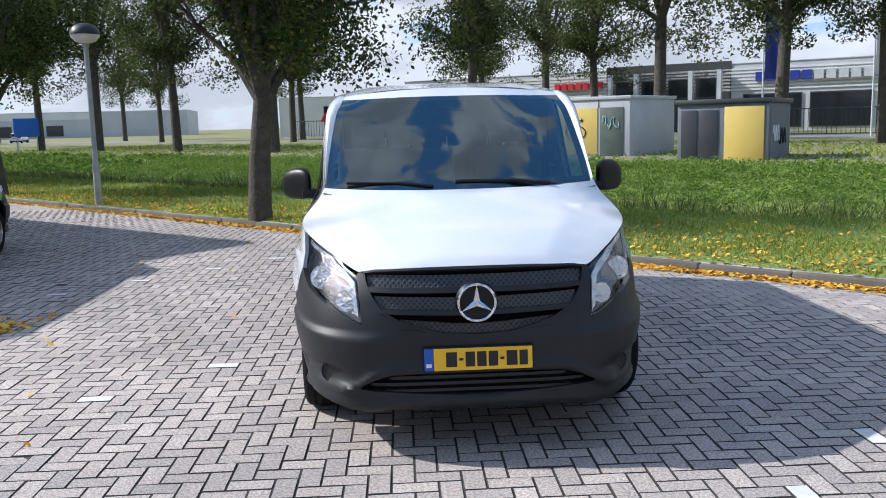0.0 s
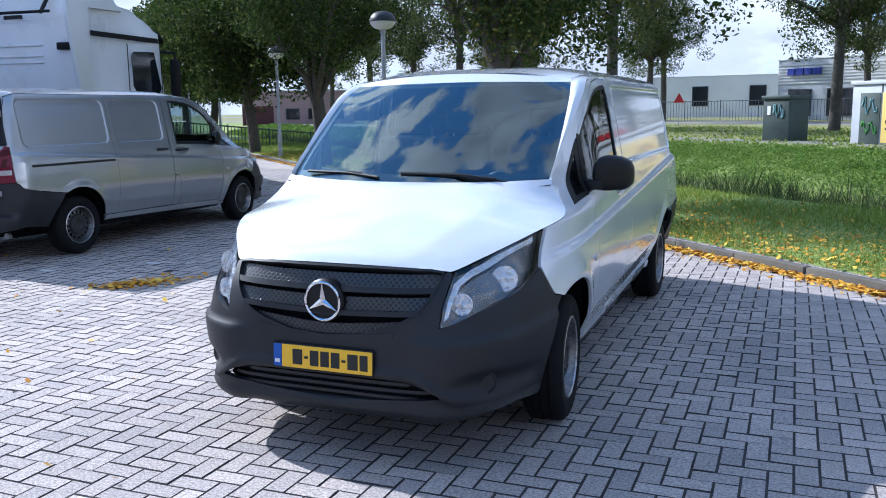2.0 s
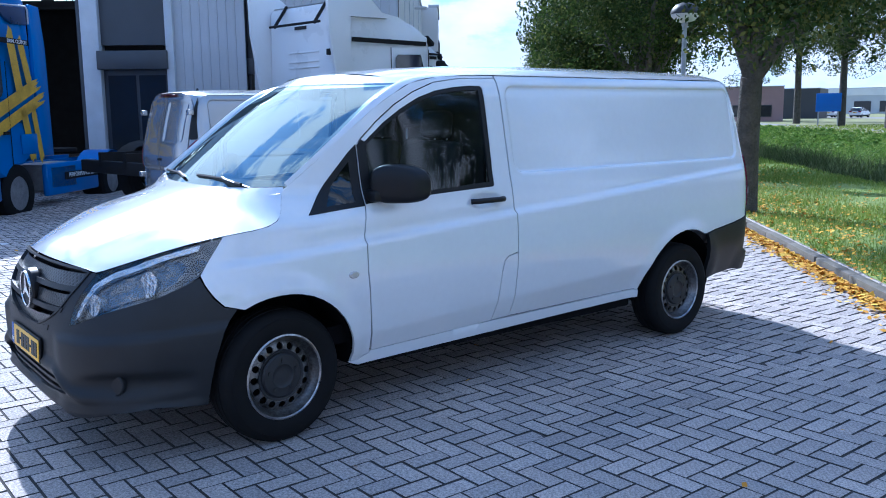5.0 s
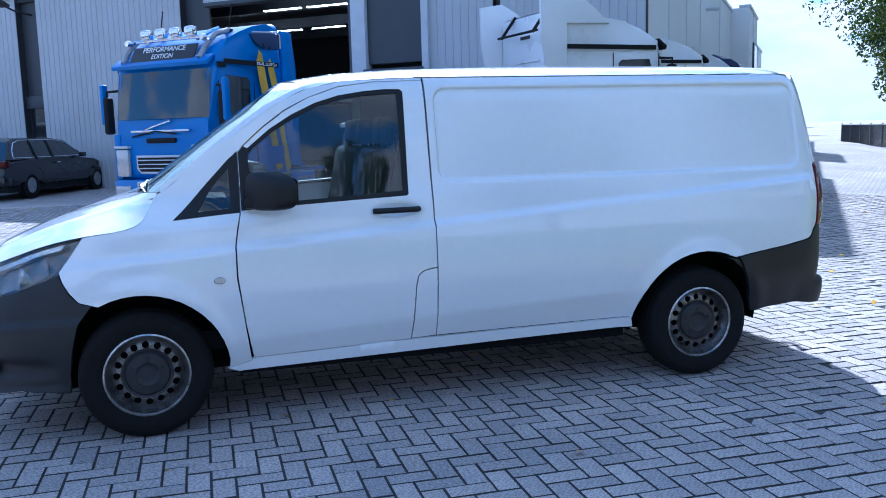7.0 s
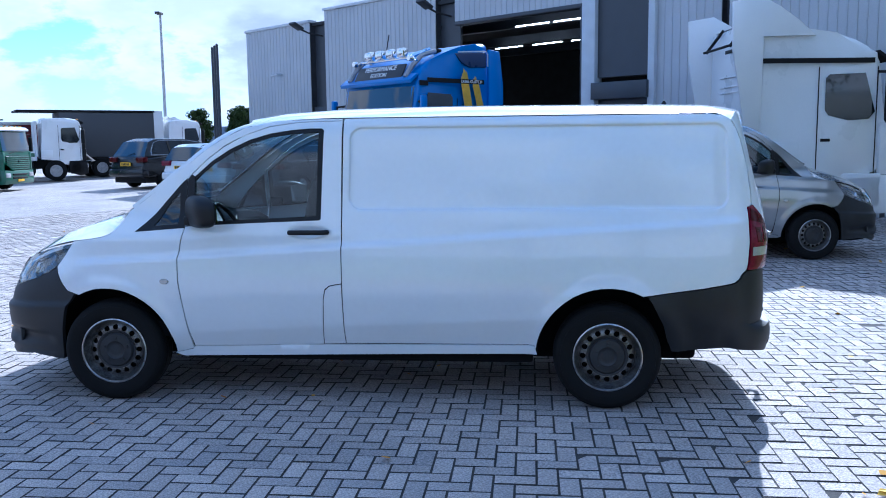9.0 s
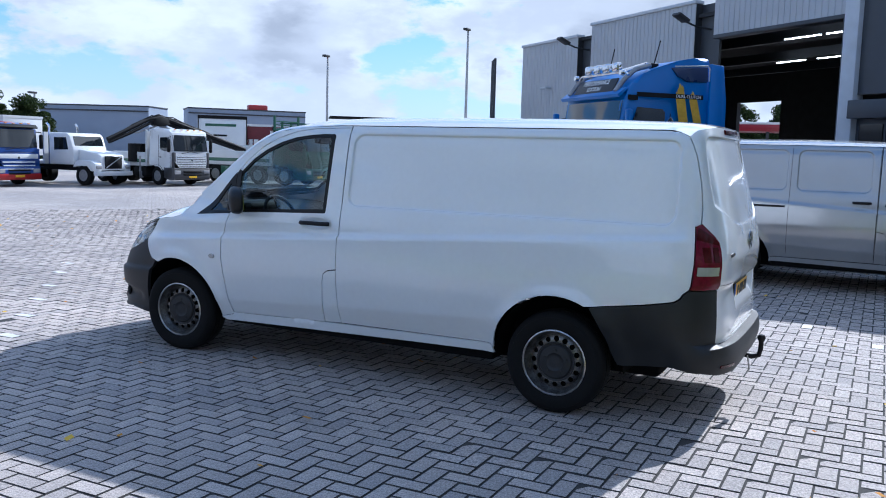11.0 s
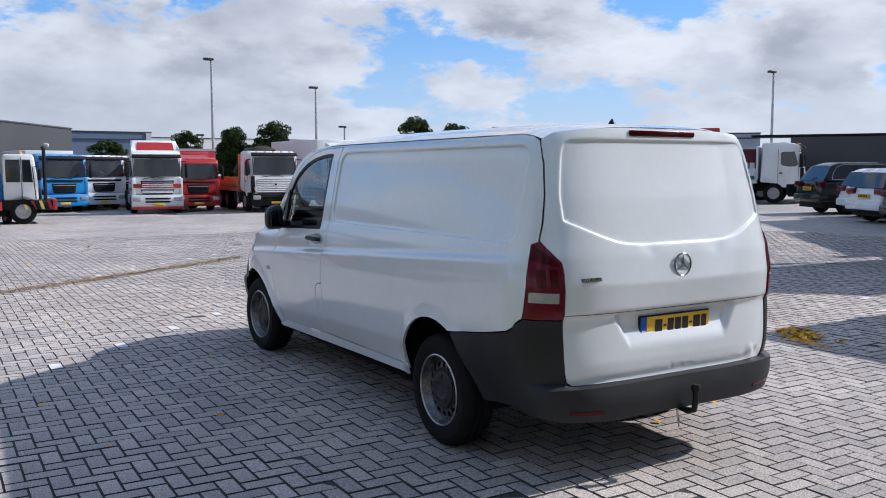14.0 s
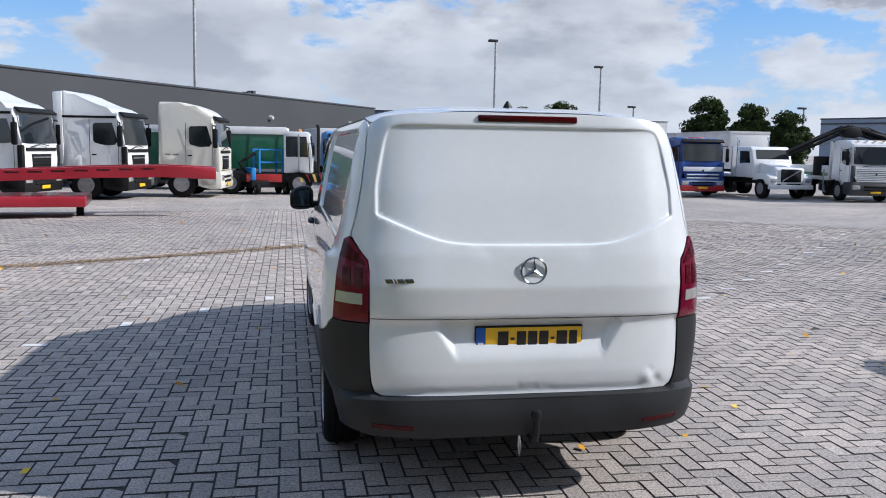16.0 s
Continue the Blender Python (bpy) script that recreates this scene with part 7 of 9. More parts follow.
part("graffiti_field", box_bm(2.755, 2.76, 0.2, 3.0, 0.1, 1.6), KIOSK_DARK, k2)
for j, (m, y0, w) in enumerate((("black", 1.2, 1.2), ("white", 0.5, 0.9))):
    g = part("graffiti", tube_bm([(2.775, y0 + w * u, 0.45 + 0.5 * j * 0.2 + 0.6 * (0.5 + 0.4 * math.sin(17 * u))) for u in np.linspace(0, 1, 30)], 0.025, 4), SPRAY[m], k2, m + " sprayed scribble")
gb = thing("cable_cabinet", "dark green cable cabinet with sprayed tags", "cabinet", pose(0.75, 33.2, 0.22, 0, 0, -40))
part("housing", box_bm(0, 1.25, 0, 1.1, 0, 1.65, 0.02), GREEN_BOX, gb)
part("lid", box_bm(-0.07, 1.32, -0.07, 1.17, 1.65, 1.8, 0.04), GREEN_BOX, gb)
part("plinth", box_bm(-0.1, 1.35, -0.1, 1.2, -0.1, 0.06), KERB, gb, "concrete plinth")
scrawl(gb, 0.5, 0.95, 0.5, 0.5, "blue", 8, 6, -0.03, 0.02)
part("tag", box_bm(0.22, 0.38, -0.02, 0.0, 1.05, 1.4), SPRAY["white"], gb)

# railings
def railing(name, label, x0, y0, x1, y1, h, step, at_z=0.2, drop=0.0):
    """Upright bars between two rails and posts."""
    d = math.hypot(x1 - x0, y1 - y0)
    t = thing(name, label, "fence", pose(x0, y0, at_z, 0, 0, math.degrees(math.atan2(y1 - y0, x1 - x0))))
    n = int(d / step)
    for z in (0.12, h - 0.08):
        part("rail", tube_bm([(0, 0, z), (d, 0, z - drop)], 0.035, 6), CLAD_DARK, t)
    bar = None
    for k in range(n + 1):
        x = d * k / n
        if bar is None:
            ob = part("bar", tube_bm([(0, 0, 0.1), (0, 0, h - 0.05)], 0.02, 5), CLAD_DARK, t)
            bar = ob.data
        else:
            ob = new("bar", bar)
            ob.parent = t
        ob.matrix_basis = Matrix.Translation((x, 0, -drop * k / n))
    for k in range(0, n + 1, 12):
        part("post", box_bm(-0.03, 0.03, -0.03, 0.03, -0.25, h, 0.005), CLAD_DARK, t, at=Matrix.Translation((d * k / n, 0, -drop * k / n)))
    return t


railing("railing", "dark steel railing at the end of the ditch", -24.5, 29.8, -18.5, 32.2, 1.2, 0.16, 0.1, 0.62)
railing("railing", "dark steel railing along the culvert", -34.0, 34.8, -24.5, 29.8, 1.25, 0.16, 0.1)
railing("bar_fence", "tall dark bar fence before the depots", -11, 82, 6, 74, 2.0, 0.3, 0.2)
railing("bar_fence", "tall dark bar fence beside the showroom", 24, 52, 44, 38, 1.8, 0.28, 0.2)
for x, y in ((-6.0, 62.0), (2.0, 60.0)):
    s = thing("road_sign", "small warning sign on a grey post", "sign", pose(x, y, 0.25))
    part("post", lathe_bm([(0.04, -0.2), (0.04, 2.3)], 8), GALV, s)
    part("plate", prism_bm([(-0.4, 1.7), (0.4, 1.7), (0.0, 2.4)], -0.06, -0.04, "Y"), SIGN_RED if x < 0 else CLAD_DARK, s)

# ---- lorries ----
TGLASS = pbr("lorry_glass", (0.012, 0.016, 0.02), 0.05, var=0.1, bump=0, rvar=0.02, spec=0.8, coat=0.3)
TRUCK_WHITE = pbr("lorry_white", (0.74, 0.75, 0.76), 0.3, var=0.04, scale=1.2, bump=0.02, coat=0.4)
TRUCK_CREAM = pbr("lorry_cream", (0.69, 0.66, 0.58), 0.35, var=0.05, scale=1.2, bump=0.02, coat=0.3)
TRUCK_BLUE = pbr("lorry_blue", (0.002, 0.14, 0.47), 0.38, var=0.08, scale=1.2, bump=0.02, coat=0.15)
NAVY = pbr("lorry_navy", (0.012, 0.03, 0.10), 0.3, var=0.1, coat=0.5)
SKY_BLUE = pbr("lorry_sky_blue", (0.03, 0.26, 0.62), 0.35, var=0.08, coat=0.4)
TRUCK_RED = pbr("lorry_red", (0.40, 0.02, 0.02), 0.35, var=0.1, coat=0.4)
MAROON = pbr("maroon_canvas", (0.13, 0.012, 0.02), 0.6, var=0.15)
GREEN_T = pbr("lorry_green", (0.012, 0.10, 0.055), 0.35, var=0.12, coat=0.4)
GOLD = pbr("yellow_brush_stripes", (0.62, 0.38, 0.03), 0.45, var=0.15, scale=6)
BOX_GREY = pbr("pale_box_body", (0.6, 0.61, 0.62), 0.45, var=0.06, scale=0.8)
CHASSIS = pbr("black_chassis", (0.008, 0.008, 0.009), 0.7, var=0.3, scale=5, spec=0.25)
HUB = pbr("wheel_silver", (0.34, 0.34, 0.35), 0.45, 0.6, var=0.2, scale=8)


SMALLER = Matrix.Diagonal((0.83, 0.83, 0.83, 1))


def big_wheel(parent, x, y, side, r=0.5, w=0.3):
    base = new("wheel")
    base.parent = parent
    base.matrix_basis = pose(x, y, r, 0, 0, 0 if side > 0 else 180)
    h = w / 2
    part("tyre", lathe_bm([(r * 0.58, -h), (r * 0.9, -h), (r * 0.99, -h * 0.8), (r, -h * 0.3), (r, h * 0.3), (r * 0.99, h * 0.8), (r * 0.9, h), (r * 0.58, h)], 32, "X", closed=True), RUBBER, base)
    part("rim", lathe_bm([(r * 0.59, h * 0.9), (r * 0.54, h * 0.6), (r * 0.48, h * 0.1), (r * 0.34, h * 0.15), (r * 0.3, h * 0.6), (r * 0.22, h * 0.9), (0.0, h * 0.95)], 24, "X"), HUB, base, "grey steel rim")
    part("rim_ring", lathe_bm([(r * 0.50, h * 0.30), (r * 0.49, h * 0.36), (r * 0.37, h * 0.38), (r * 0.36, h * 0.30)], 24, "X", caps=False), CHASSIS, base, "dark ring of rim openings")
    return base


def quad(name, pts, mat, parent, label="", thick=0.012):
    """A flat pane through four or more points, with a little thickness."""
    bm = bmesh.new()
    f = bm.faces.new([bm.verts.new(p) for p in pts])
    f.normal_update()
    r = bmesh.ops.extrude_face_region(bm, geom=[f])
    nrm = f.normal.copy()
    bmesh.ops.translate(bm, verts=[v for v in r["geom"] if isinstance(v, bmesh.types.BMVert)], vec=nrm * thick)
    return part(name, bm, mat, parent, label, smooth=False)


def lorry(label, at, paint, h=3.55, tail="tractor", body=None, roof="high", band=None, length=6.0, lower=None, visor=True, group="parked lorries", chassis=None, up=0.0, front=True, axles=()):
    """A cab-over lorry: nose at y = 0 facing -y; the far row is of smaller build."""
    t = thing("lorry", label, "lorry", raised(at) @ (SMALLER if group == "lorries along the yard" else Matrix()), group)
    W = 1.22
    top = roof if isinstance(roof, list) else [(0.26, 2.92 + up), (0.36, 3.06 + up * 0.8), (0.55, 3.2 + up * 0.6), (0.85, h - 0.14), (1.15, h - 0.04), (1.5, h), (2.2, h)] if roof == "high" else [(0.26, 2.9), (0.36, 2.98), (0.6, 3.04), (0.9, 3.06), (2.0, 3.06)]
    low_roof = roof == "low"
    back = 1.9 if low_roof else 2.2
    prof = [(0.03, 0.95), (0.0, 1.3), (0.02, 1.75 + up), (0.17, 2.8 + up)] + top + [(back, 1.05), (1.98, 1.05)] + [(1.38 + 0.62 * math.cos(radians(a)), 0.52 + 0.62 * math.sin(radians(a))) for a in range(55, 181, 18)] + [(0.62, 0.95)]
    shape = prism_bm(prof, -W, W, "X", 0.11)
    for v in shape.verts:
        v.co.x *= (1 - 0.09 * float(smooth01((0.24 - v.co.y) / 0.26))) * (1 - 0.10 * float(smooth01((v.co.z - 2.75 - up) / 0.9)))
    cab = part("cab", shape, paint, t, "", sharp=38)
    low = lower or paint
    part("bumper", prism_bm([(-0.05, 0.32), (-0.08, 0.5), (-0.05, 0.95), (0.65, 0.95), (0.72, 0.4), (0.3, 0.30)], -W - 0.01, W + 0.01, "X", 0.04), low, t)
    part("windscreen", grid_bm([[(x, 0.0 + 0.045 * (abs(x) / 1.1) ** 3 + (z - 1.8) * 0.15 - 0.02, z + up) for x in np.linspace(-1.13, 1.13, 11)] for z in np.linspace(1.86, 2.72, 4)]), TGLASS, t, "dark windscreen")
    if visor:
        part("sun_visor", prism_bm([(0.02, 2.84 + up), (0.2, 2.97 + up), (0.24, 2.94 + up), (0.05, 2.77 + up)], -1.18, 1.18, "X", 0.01), CHASSIS if visor is True else visor, t, "dark sun visor")
    if front == "slats":
        part("grille_back", box_bm(-0.96, 0.96, -0.02, 0.05, 0.98, 1.62, 0.012), CHASSIS, t, "dark grille opening")
        for k in range(7):
            part("grille_slat", box_bm(-0.98, 0.98, -0.045, 0.03, 0.985 + 0.092 * k, 1.05 + 0.092 * k, 0.012), paint, t, "painted grille slat")
        part("badge", lathe_bm([(0.07, -0.055), (0.05, -0.07), (0.0, -0.07)], 4, "Y", m=Matrix.Translation((0, 0, 1.36))), CHASSIS, t)
    elif front == "tall":
        for z0, z1 in ((1.30, 1.66), (0.98, 1.22)):
            part("grille_back", prism_bm([(-0.80, z1), (0.80, z1), (0.72, z0), (-0.72, z0)], -0.02, 0.05, "Y", 0.012), CHASSIS, t, "dark grille opening")
            for k in range(3):
                z = z0 + 0.05 + (z1 - z0 - 0.06) * k / 3
                part("grille_slat", box_bm(-0.74, 0.74, -0.05, 0.03, z, z + 0.05, 0.012), HUB if k == 2 else paint, t)
        part("name_bar", box_bm(-0.28, 0.28, -0.045, 0.0, 1.70, 1.76, 0.008), HUB, t, "pale maker's bar")
    elif front:
        part("grille_back", prism_bm([(-0.62, 1.52), (0.62, 1.52), (0.56, 1.08), (0.48, 1.02), (-0.48, 1.02), (-0.56, 1.08)], -0.02, 0.05, "Y", 0.012), CHASSIS, t, "dark grille opening")
        for k in range(4):
            z = 1.08 + 0.105 * k
            part("grille_slat", box_bm(-0.56, 0.56, -0.035 - 0.003 * k, 0.03, z, z + 0.04, 0.012), HUB if k == 3 else CHASSIS, t)
        part("vent_strip", box_bm(-0.95, 0.95, -0.03, 0.02, 1.62, 1.72, 0.012), CHASSIS, t, "dark vent under the windscreen")
    if front:
        part("number_plate", box_bm(-0.26, 0.26, -0.125, -0.1, 0.42, 0.53, 0.004), YELLOW, t, "yellow number plate")
    for k in range(2):
        part("grille_slat", box_bm(-0.6, 0.6, -0.11, -0.03, 0.56 + 0.16 * k, 0.64 + 0.16 * k, 0.012), CHASSIS, t)
    for k in range(5):
        part("marker_lamp", box_bm(-0.86 + 0.43 * k - 0.05, -0.86 + 0.43 * k + 0.05, 0.22 + 0.02, 0.34, 2.98 + up, 3.03 + up, 0.01), AMBER, t) if low_roof else None
    part("wiper", tube_bm([(-0.7, -0.03, 1.74), (-0.1, -0.045, 1.84), (0.4, -0.04, 1.78)], 0.015, 5), CHASSIS, t)
    for side in (1, -1):
        x = side * (W + 0.004)
        quad("side_window", [(x, y, z + up) for y, z in ((0.26, 1.98), (0.36, 1.86), (0.7, 1.84), (1.02, 1.92), (1.08, 2.0), (1.08, 2.52), (1.02, 2.58), (0.44, 2.6))][::side], TGLASS, t, "dark side window")
        for y in (0.24, 1.2):
            part("door_seam", box_bm(x - 0.004, x + 0.004, y - 0.008, y + 0.008, 0.98, 2.7), CHASSIS, t)
        part("door_handle", box_bm(x - 0.01, x + 0.03, 0.98, 1.14, 1.5, 1.55, 0.01), CHASSIS, t)
        part("headlamp", box_bm(side * 0.98 - 0.2, side * 0.98 + 0.2, -0.10, 0.02, 0.62, 0.84, 0.04), CLEAR_LENS, t, "clear headlamp")
        m = part("wing_mirror", box_bm(side * 1.42 - 0.07, side * 1.42 + 0.07, 0.02, 0.2, 1.8, 2.5, 0.05), CHASSIS, t, "tall black mirror")
        part("mirror_arm", tube_bm([(side * 1.2, 0.22, 2.62), (side * 1.42, 0.1, 2.6), (side * 1.42, 0.1, 2.4)], 0.025, 6), CHASSIS, m)
        part("cab_corner", box_bm(side * 1.13 - 0.09, side * 1.13 + 0.09, -0.015, 0.16, 0.95, 1.8, 0.04), low, t)
        part("side_locker", box_bm(x - 0.006, x + 0.012, 1.5, 2.0, 1.15, 1.5, 0.01), paint, t)
        part("sill_trim", box_bm(side * 1.15 - 0.08, side * 1.15 + 0.085, 0.1, 0.78, 0.42, 0.98, 0.03), low, t)
        part("step", box_bm(side * 1.0 - 0.2, side * 1.0 + 0.2, 0.16, 0.7, 0.34, 0.42, 0.01), CHASSIS, t)
        if band:
            part("paint_band", box_bm(x - 0.003, x + 0.006, 0.05, back - 0.05, 1.12, 1.3), band, t)
            part("paint_band", box_bm(x - 0.003, x + 0.006, 0.45 if roof == "high" else 0.5, back - 0.05, 2.8, 3.0), band, t)
    if band:
        part("paint_band", box_bm(-1.15, 1.15, -0.03, 0.02, 1.30, 1.5, 0.01), band, t)
        if roof == "high":
            quad("roof_panel", [(-0.9, 0.50, 3.19), (0.9, 0.50, 3.19), (0.85, 0.82, h - 0.12), (-0.85, 0.82, h - 0.12)], band, t)
    part("front_axle", box_bm(-1.0, 1.0, 1.2, 1.5, 0.35, 0.75), CHASSIS, t)
    for side in (1, -1):
        big_wheel(t, side * 1.04, 1.38, side)
        part("chassis_rail", box_bm(side * 0.42 - 0.05, side * 0.42 + 0.05, 0.6, length, 0.72, 0.95), chassis or CHASSIS, t)
        for y in axles:
            big_wheel(t, side * 1.04, y, side)
            part("mudguard", grid_bm([[(side * xx, y + 0.62 * math.cos(radians(a)), 0.5 + 0.6 * math.sin(radians(a))) for xx in (0.86, 1.24)] for a in range(10, 175, 15)]), paint, t)
        tank = 2.35 if not axles else axles[-1] + 0.75
        part("fuel_tank", box_bm(side * 0.9 - 0.3, side * 0.9 + 0.3, tank, tank + 1.05, 0.42, 0.95, 0.08), HUB if tail == "tractor" else CHASSIS, t, "metal fuel tank")
        for y in ([4.9] if length < 6.6 else [length - 2.4, length - 1.05]):
            big_wheel(t, side * 0.95, y, side, 0.5, 0.5)
            part("mudguard", grid_bm([[(side * xx, y + 0.62 * math.cos(radians(a)), 0.5 + 0.6 * math.sin(radians(a))) for xx in (0.66, 1.22)] for a in range(10, 175, 15)]), chassis or CHASSIS, t)
    part("engine_block", box_bm(-0.5, 0.5, 0.8, 2.3, 0.6, 1.1), CHASSIS, t)
    if tail == "tractor":
        part("fifth_wheel", lathe_bm([(0.5, 1.08), (0.5, 1.14), (0.0, 1.15)], 20, m=Matrix.Translation((0, 4.7, 0))), CHASSIS, t, "greasy black coupling plate")
        part("tail_bar", box_bm(-1.15, 1.15, length - 0.1, length, 0.62, 0.82, 0.02), CHASSIS, t)
    elif tail == "box":
        part("load_box", box_bm(-1.25, 1.25, 2.3, length + 1.0, 1.08, h + 0.1, 0.05), body or BOX_GREY, t, "plain box body")
        part("under_rail", box_bm(-1.2, 1.2, 2.5, length + 0.9, 0.96, 1.08), CHASSIS, t)
        part("side_guard", box_bm(-1.2, 1.2, 2.7, length - 1.4, 0.55, 0.62), HUB, t)
        if roof != "high":
            part("wind_deflector", prism_bm([(0.6, 3.03), (1.9, 3.03), (1.95, h - 0.05), (1.5, h - 0.2)], -1.0, 1.0, "X", 0.08), paint, t)
    elif tail == "flat":
        part("load_floor", box_bm(-1.25, 1.25, 2.2, length + 1.2, 1.0, 1.2, 0.02), body or BOX_GREY, t, "flat load floor")
        part("headboard", box_bm(-1.25, 1.25, 2.15, 2.25, 1.2, 2.9), body or BOX_GREY, t)
        for side in (1, -1):
            part("side_board", box_bm(side * 1.22 - 0.03, side * 1.22 + 0.03, 2.3, length + 1.2, 1.2, 1.75, 0.01), body or BOX_GREY, t)
            part("side_band", box_bm(side * 1.255 - 0.004, side * 1.255 + 0.006, 2.3, length + 1.2, 1.2, 1.38), GREEN_T, t)
    return t


def crane(parent, y, legs, apex=3.3, mat=None):
    """A loading crane folded over its lorry: slewing post, knuckle, two boom legs, rams, hoses, outriggers."""
    m = mat or CHASSIS
    c = part("crane_post", prism_bm([(-0.24, 0.9), (0.24, 0.9), (0.2, 2.2), (0.12, 2.7), (-0.12, 2.7), (-0.2, 2.2)], y - 0.2, y + 0.2, "Y", 0.03), m, parent, "dark loading crane post")
    part("outrigger", box_bm(-1.25, 1.25, y - 0.14, y + 0.14, 0.72, 0.98, 0.02), m, c)
    part("valve_box", box_bm(-0.55, 0.55, y - 0.32, y - 0.18, 1.1, 1.5, 0.02), m, c)
    for side in (1, -1):
        part("outrigger_leg", box_bm(side * 1.18 - 0.08, side * 1.18 + 0.08, y - 0.09, y + 0.09, 0.35, 1.55, 0.02), HUB, c)
    for k, (x1, z1) in enumerate(legs):
        side = 1 if x1 > 0 else -1
        yy = y + (0.12 if k else -0.12)
        pts = [Vector((0, yy, apex - 0.05)), Vector((side * 0.7, yy, apex - 0.12)), Vector((x1, yy, z1))]
        d = (pts[2] - pts[1]).normalized()
        n = Vector((-d.z, 0, d.x)) * side
        part("crane_boom", tube_bm([p + n * 0.1 for p in pts], 0.13, 6), m, c, "boom leg")
        part("boom_stage", tube_bm([pts[1] - n * 0.12, pts[1].lerp(pts[2], 0.55) - n * 0.12, pts[2] - n * 0.05], 0.10, 6), m, c)
        part("crane_ram", tube_bm([pts[0] - n * 0.32 + Vector((side * 0.2, 0, 0)), pts[1].lerp(pts[2], 0.4) - n * 0.26], 0.05, 6), HUB, c, "bright ram")
        for q in range(3):
            a0, a1 = pts[0] + n * (0.2 + 0.06 * q), pts[1].lerp(pts[2], 0.35 + 0.16 * q) + n * 0.16
            part("hose", tube_bm([a0, a0.lerp(a1, 0.35) + Vector((0, 0.1 * q - 0.1, 0.22 - 0.07 * q)), a0.lerp(a1, 0.7) + Vector((0, 0, 0.1)), a1], 0.028, 5), m, c)
    part("knuckle", prism_bm([(-0.55, apex - 0.3), (-0.4, apex + 0.06), (0.0, apex + 0.17), (0.45, apex + 0.08), (0.6, apex - 0.28), (0.2, apex - 0.4), (-0.2, apex - 0.4)], y - 0.26, y + 0.26, "Y", 0.05), m, c, "knuckle joint")
    return c


def face(heading):
    return heading + 90


# row beside the hall: white, white, silver, navy, cream, cream, white
row = ((TRUCK_WHITE, None, "white high-roof tractor lorry with a black roof strip"), (TRUCK_WHITE, None, "white high-roof tractor lorry in the row"), (BOX_GREY, None, "silver-white tractor lorry in the row"), (NAVY, None, "navy blue tractor lorry in the row"),
       (TRUCK_CREAM, TRUCK_RED, "cream tractor lorry with dark red bands"), (TRUCK_CREAM, TRUCK_RED, "cream and red tractor lorry in the row"), (TRUCK_WHITE, None, "white tractor lorry at the end of the row"), (TRUCK_CREAM, None, "cream tractor lorry at the end of the row"))
for k, (p, b, lab) in enumerate(row):
    a = lorry(lab, pose(-9.8 - 4.1 * min(k, 2) - 3.6 * max(k - 2, 0), 9.3 + 3.5 * min(k, 2) + 3.05 * max(k - 2, 0), 0, 0, 0, face(97)), p, 3.4 if k < 2 else 3.5, roof=[(0.26, 2.92), (0.36, 3.04), (0.58, 3.16), (0.9, 3.25), (1.25, 3.3), (1.6, 3.34), (1.85, 3.4), (2.05, 3.46), (2.2, 3.5)] if k < 3 else "high", band=b, group="lorries beside the hall", lower=NAVY if k == 3 else (CHASSIS if k == 1 else None))
    if k < 3:
        for side in (1, -1):
            part("roof_strip", box_bm(side * 1.226 - 0.005, side * 1.226 + 0.008, 0.3, 2.12, 2.76, 2.84), CHASSIS, a, "black strip under the roof")
            part("roof_wing", prism_bm([(1.25, 3.2), (1.55, 3.45), (1.85, 3.66), (2.15, 3.82), (2.62, 3.74), (2.6, 3.0), (2.3, 1.2), (2.14, 1.2), (2.12, 3.2)], side * 1.17 - 0.03, side * 1.17 + 0.03, "X", 0.01), p, a, "swept side wing")
        if k == 0:
            for x in (-0.6, 0.6):
                part("fairing_strut", tube_bm([(x, 2.15, 3.5), (x, 2.45, 3.1)], 0.03, 6), CHASSIS, a)
                part("rear_latch", box_bm(x * 0.35 - 0.03, x * 0.35 + 0.03, 2.19, 2.24, 1.75, 1.95, 0.01), CHASSIS, a)
            part("fairing_bar", tube_bm([(-0.75, 2.44, 3.12), (0.75, 2.44, 3.12)], 0.025, 6), CHASSIS, a)
            part("rear_hook", box_bm(-1.15, -0.7, 2.2, 2.28, 2.55, 2.66, 0.01), CHASSIS, a)
            part("rear_mark", box_bm(-0.05, 0.3, 2.2, 2.212, 3.05, 3.11), INK, a)
            for z in (2.62, 2.45, 2.35):
                part("rear_rib", box_bm(-0.4, 0.5, 2.2, 2.225, z, z + 0.03, 0.008), p, a)

# the blue tractor at the hall door
BLUE_ROOF = [(0.22, 3.12), (0.34, 3.30), (0.60, 3.46), (1.0, 3.62), (1.4, 3.75), (1.8, 3.83), (2.2, 3.86)]
blue = lorry("bright blue tractor lorry with yellow brush stripes", pose(-10.35, 0.6, -0.16, 0, 0, face(-43)) @ Matrix.Diagonal((0.95, 0.95, 0.95, 1)), TRUCK_BLUE, 3.86, roof=BLUE_ROOF, up=0.2, visor=TRUCK_BLUE, length=6.1, chassis=TRUCK_BLUE, front=False)


def words(parent, text, at, size, mat, name="lettering"):
    c = bpy.data.curves.new(name, "FONT")
    c.body, c.size, c.extrude, c.align_x = text, size, 0.004, "CENTER"
    ob = new(name, c)
    me = bpy.data.meshes.new_from_object(ob)
    bpy.data.objects.remove(ob)
    me.materials.append(mat)
    ob = new(name, me)
    ob.parent = parent
    ob.matrix_basis = at
    return ob


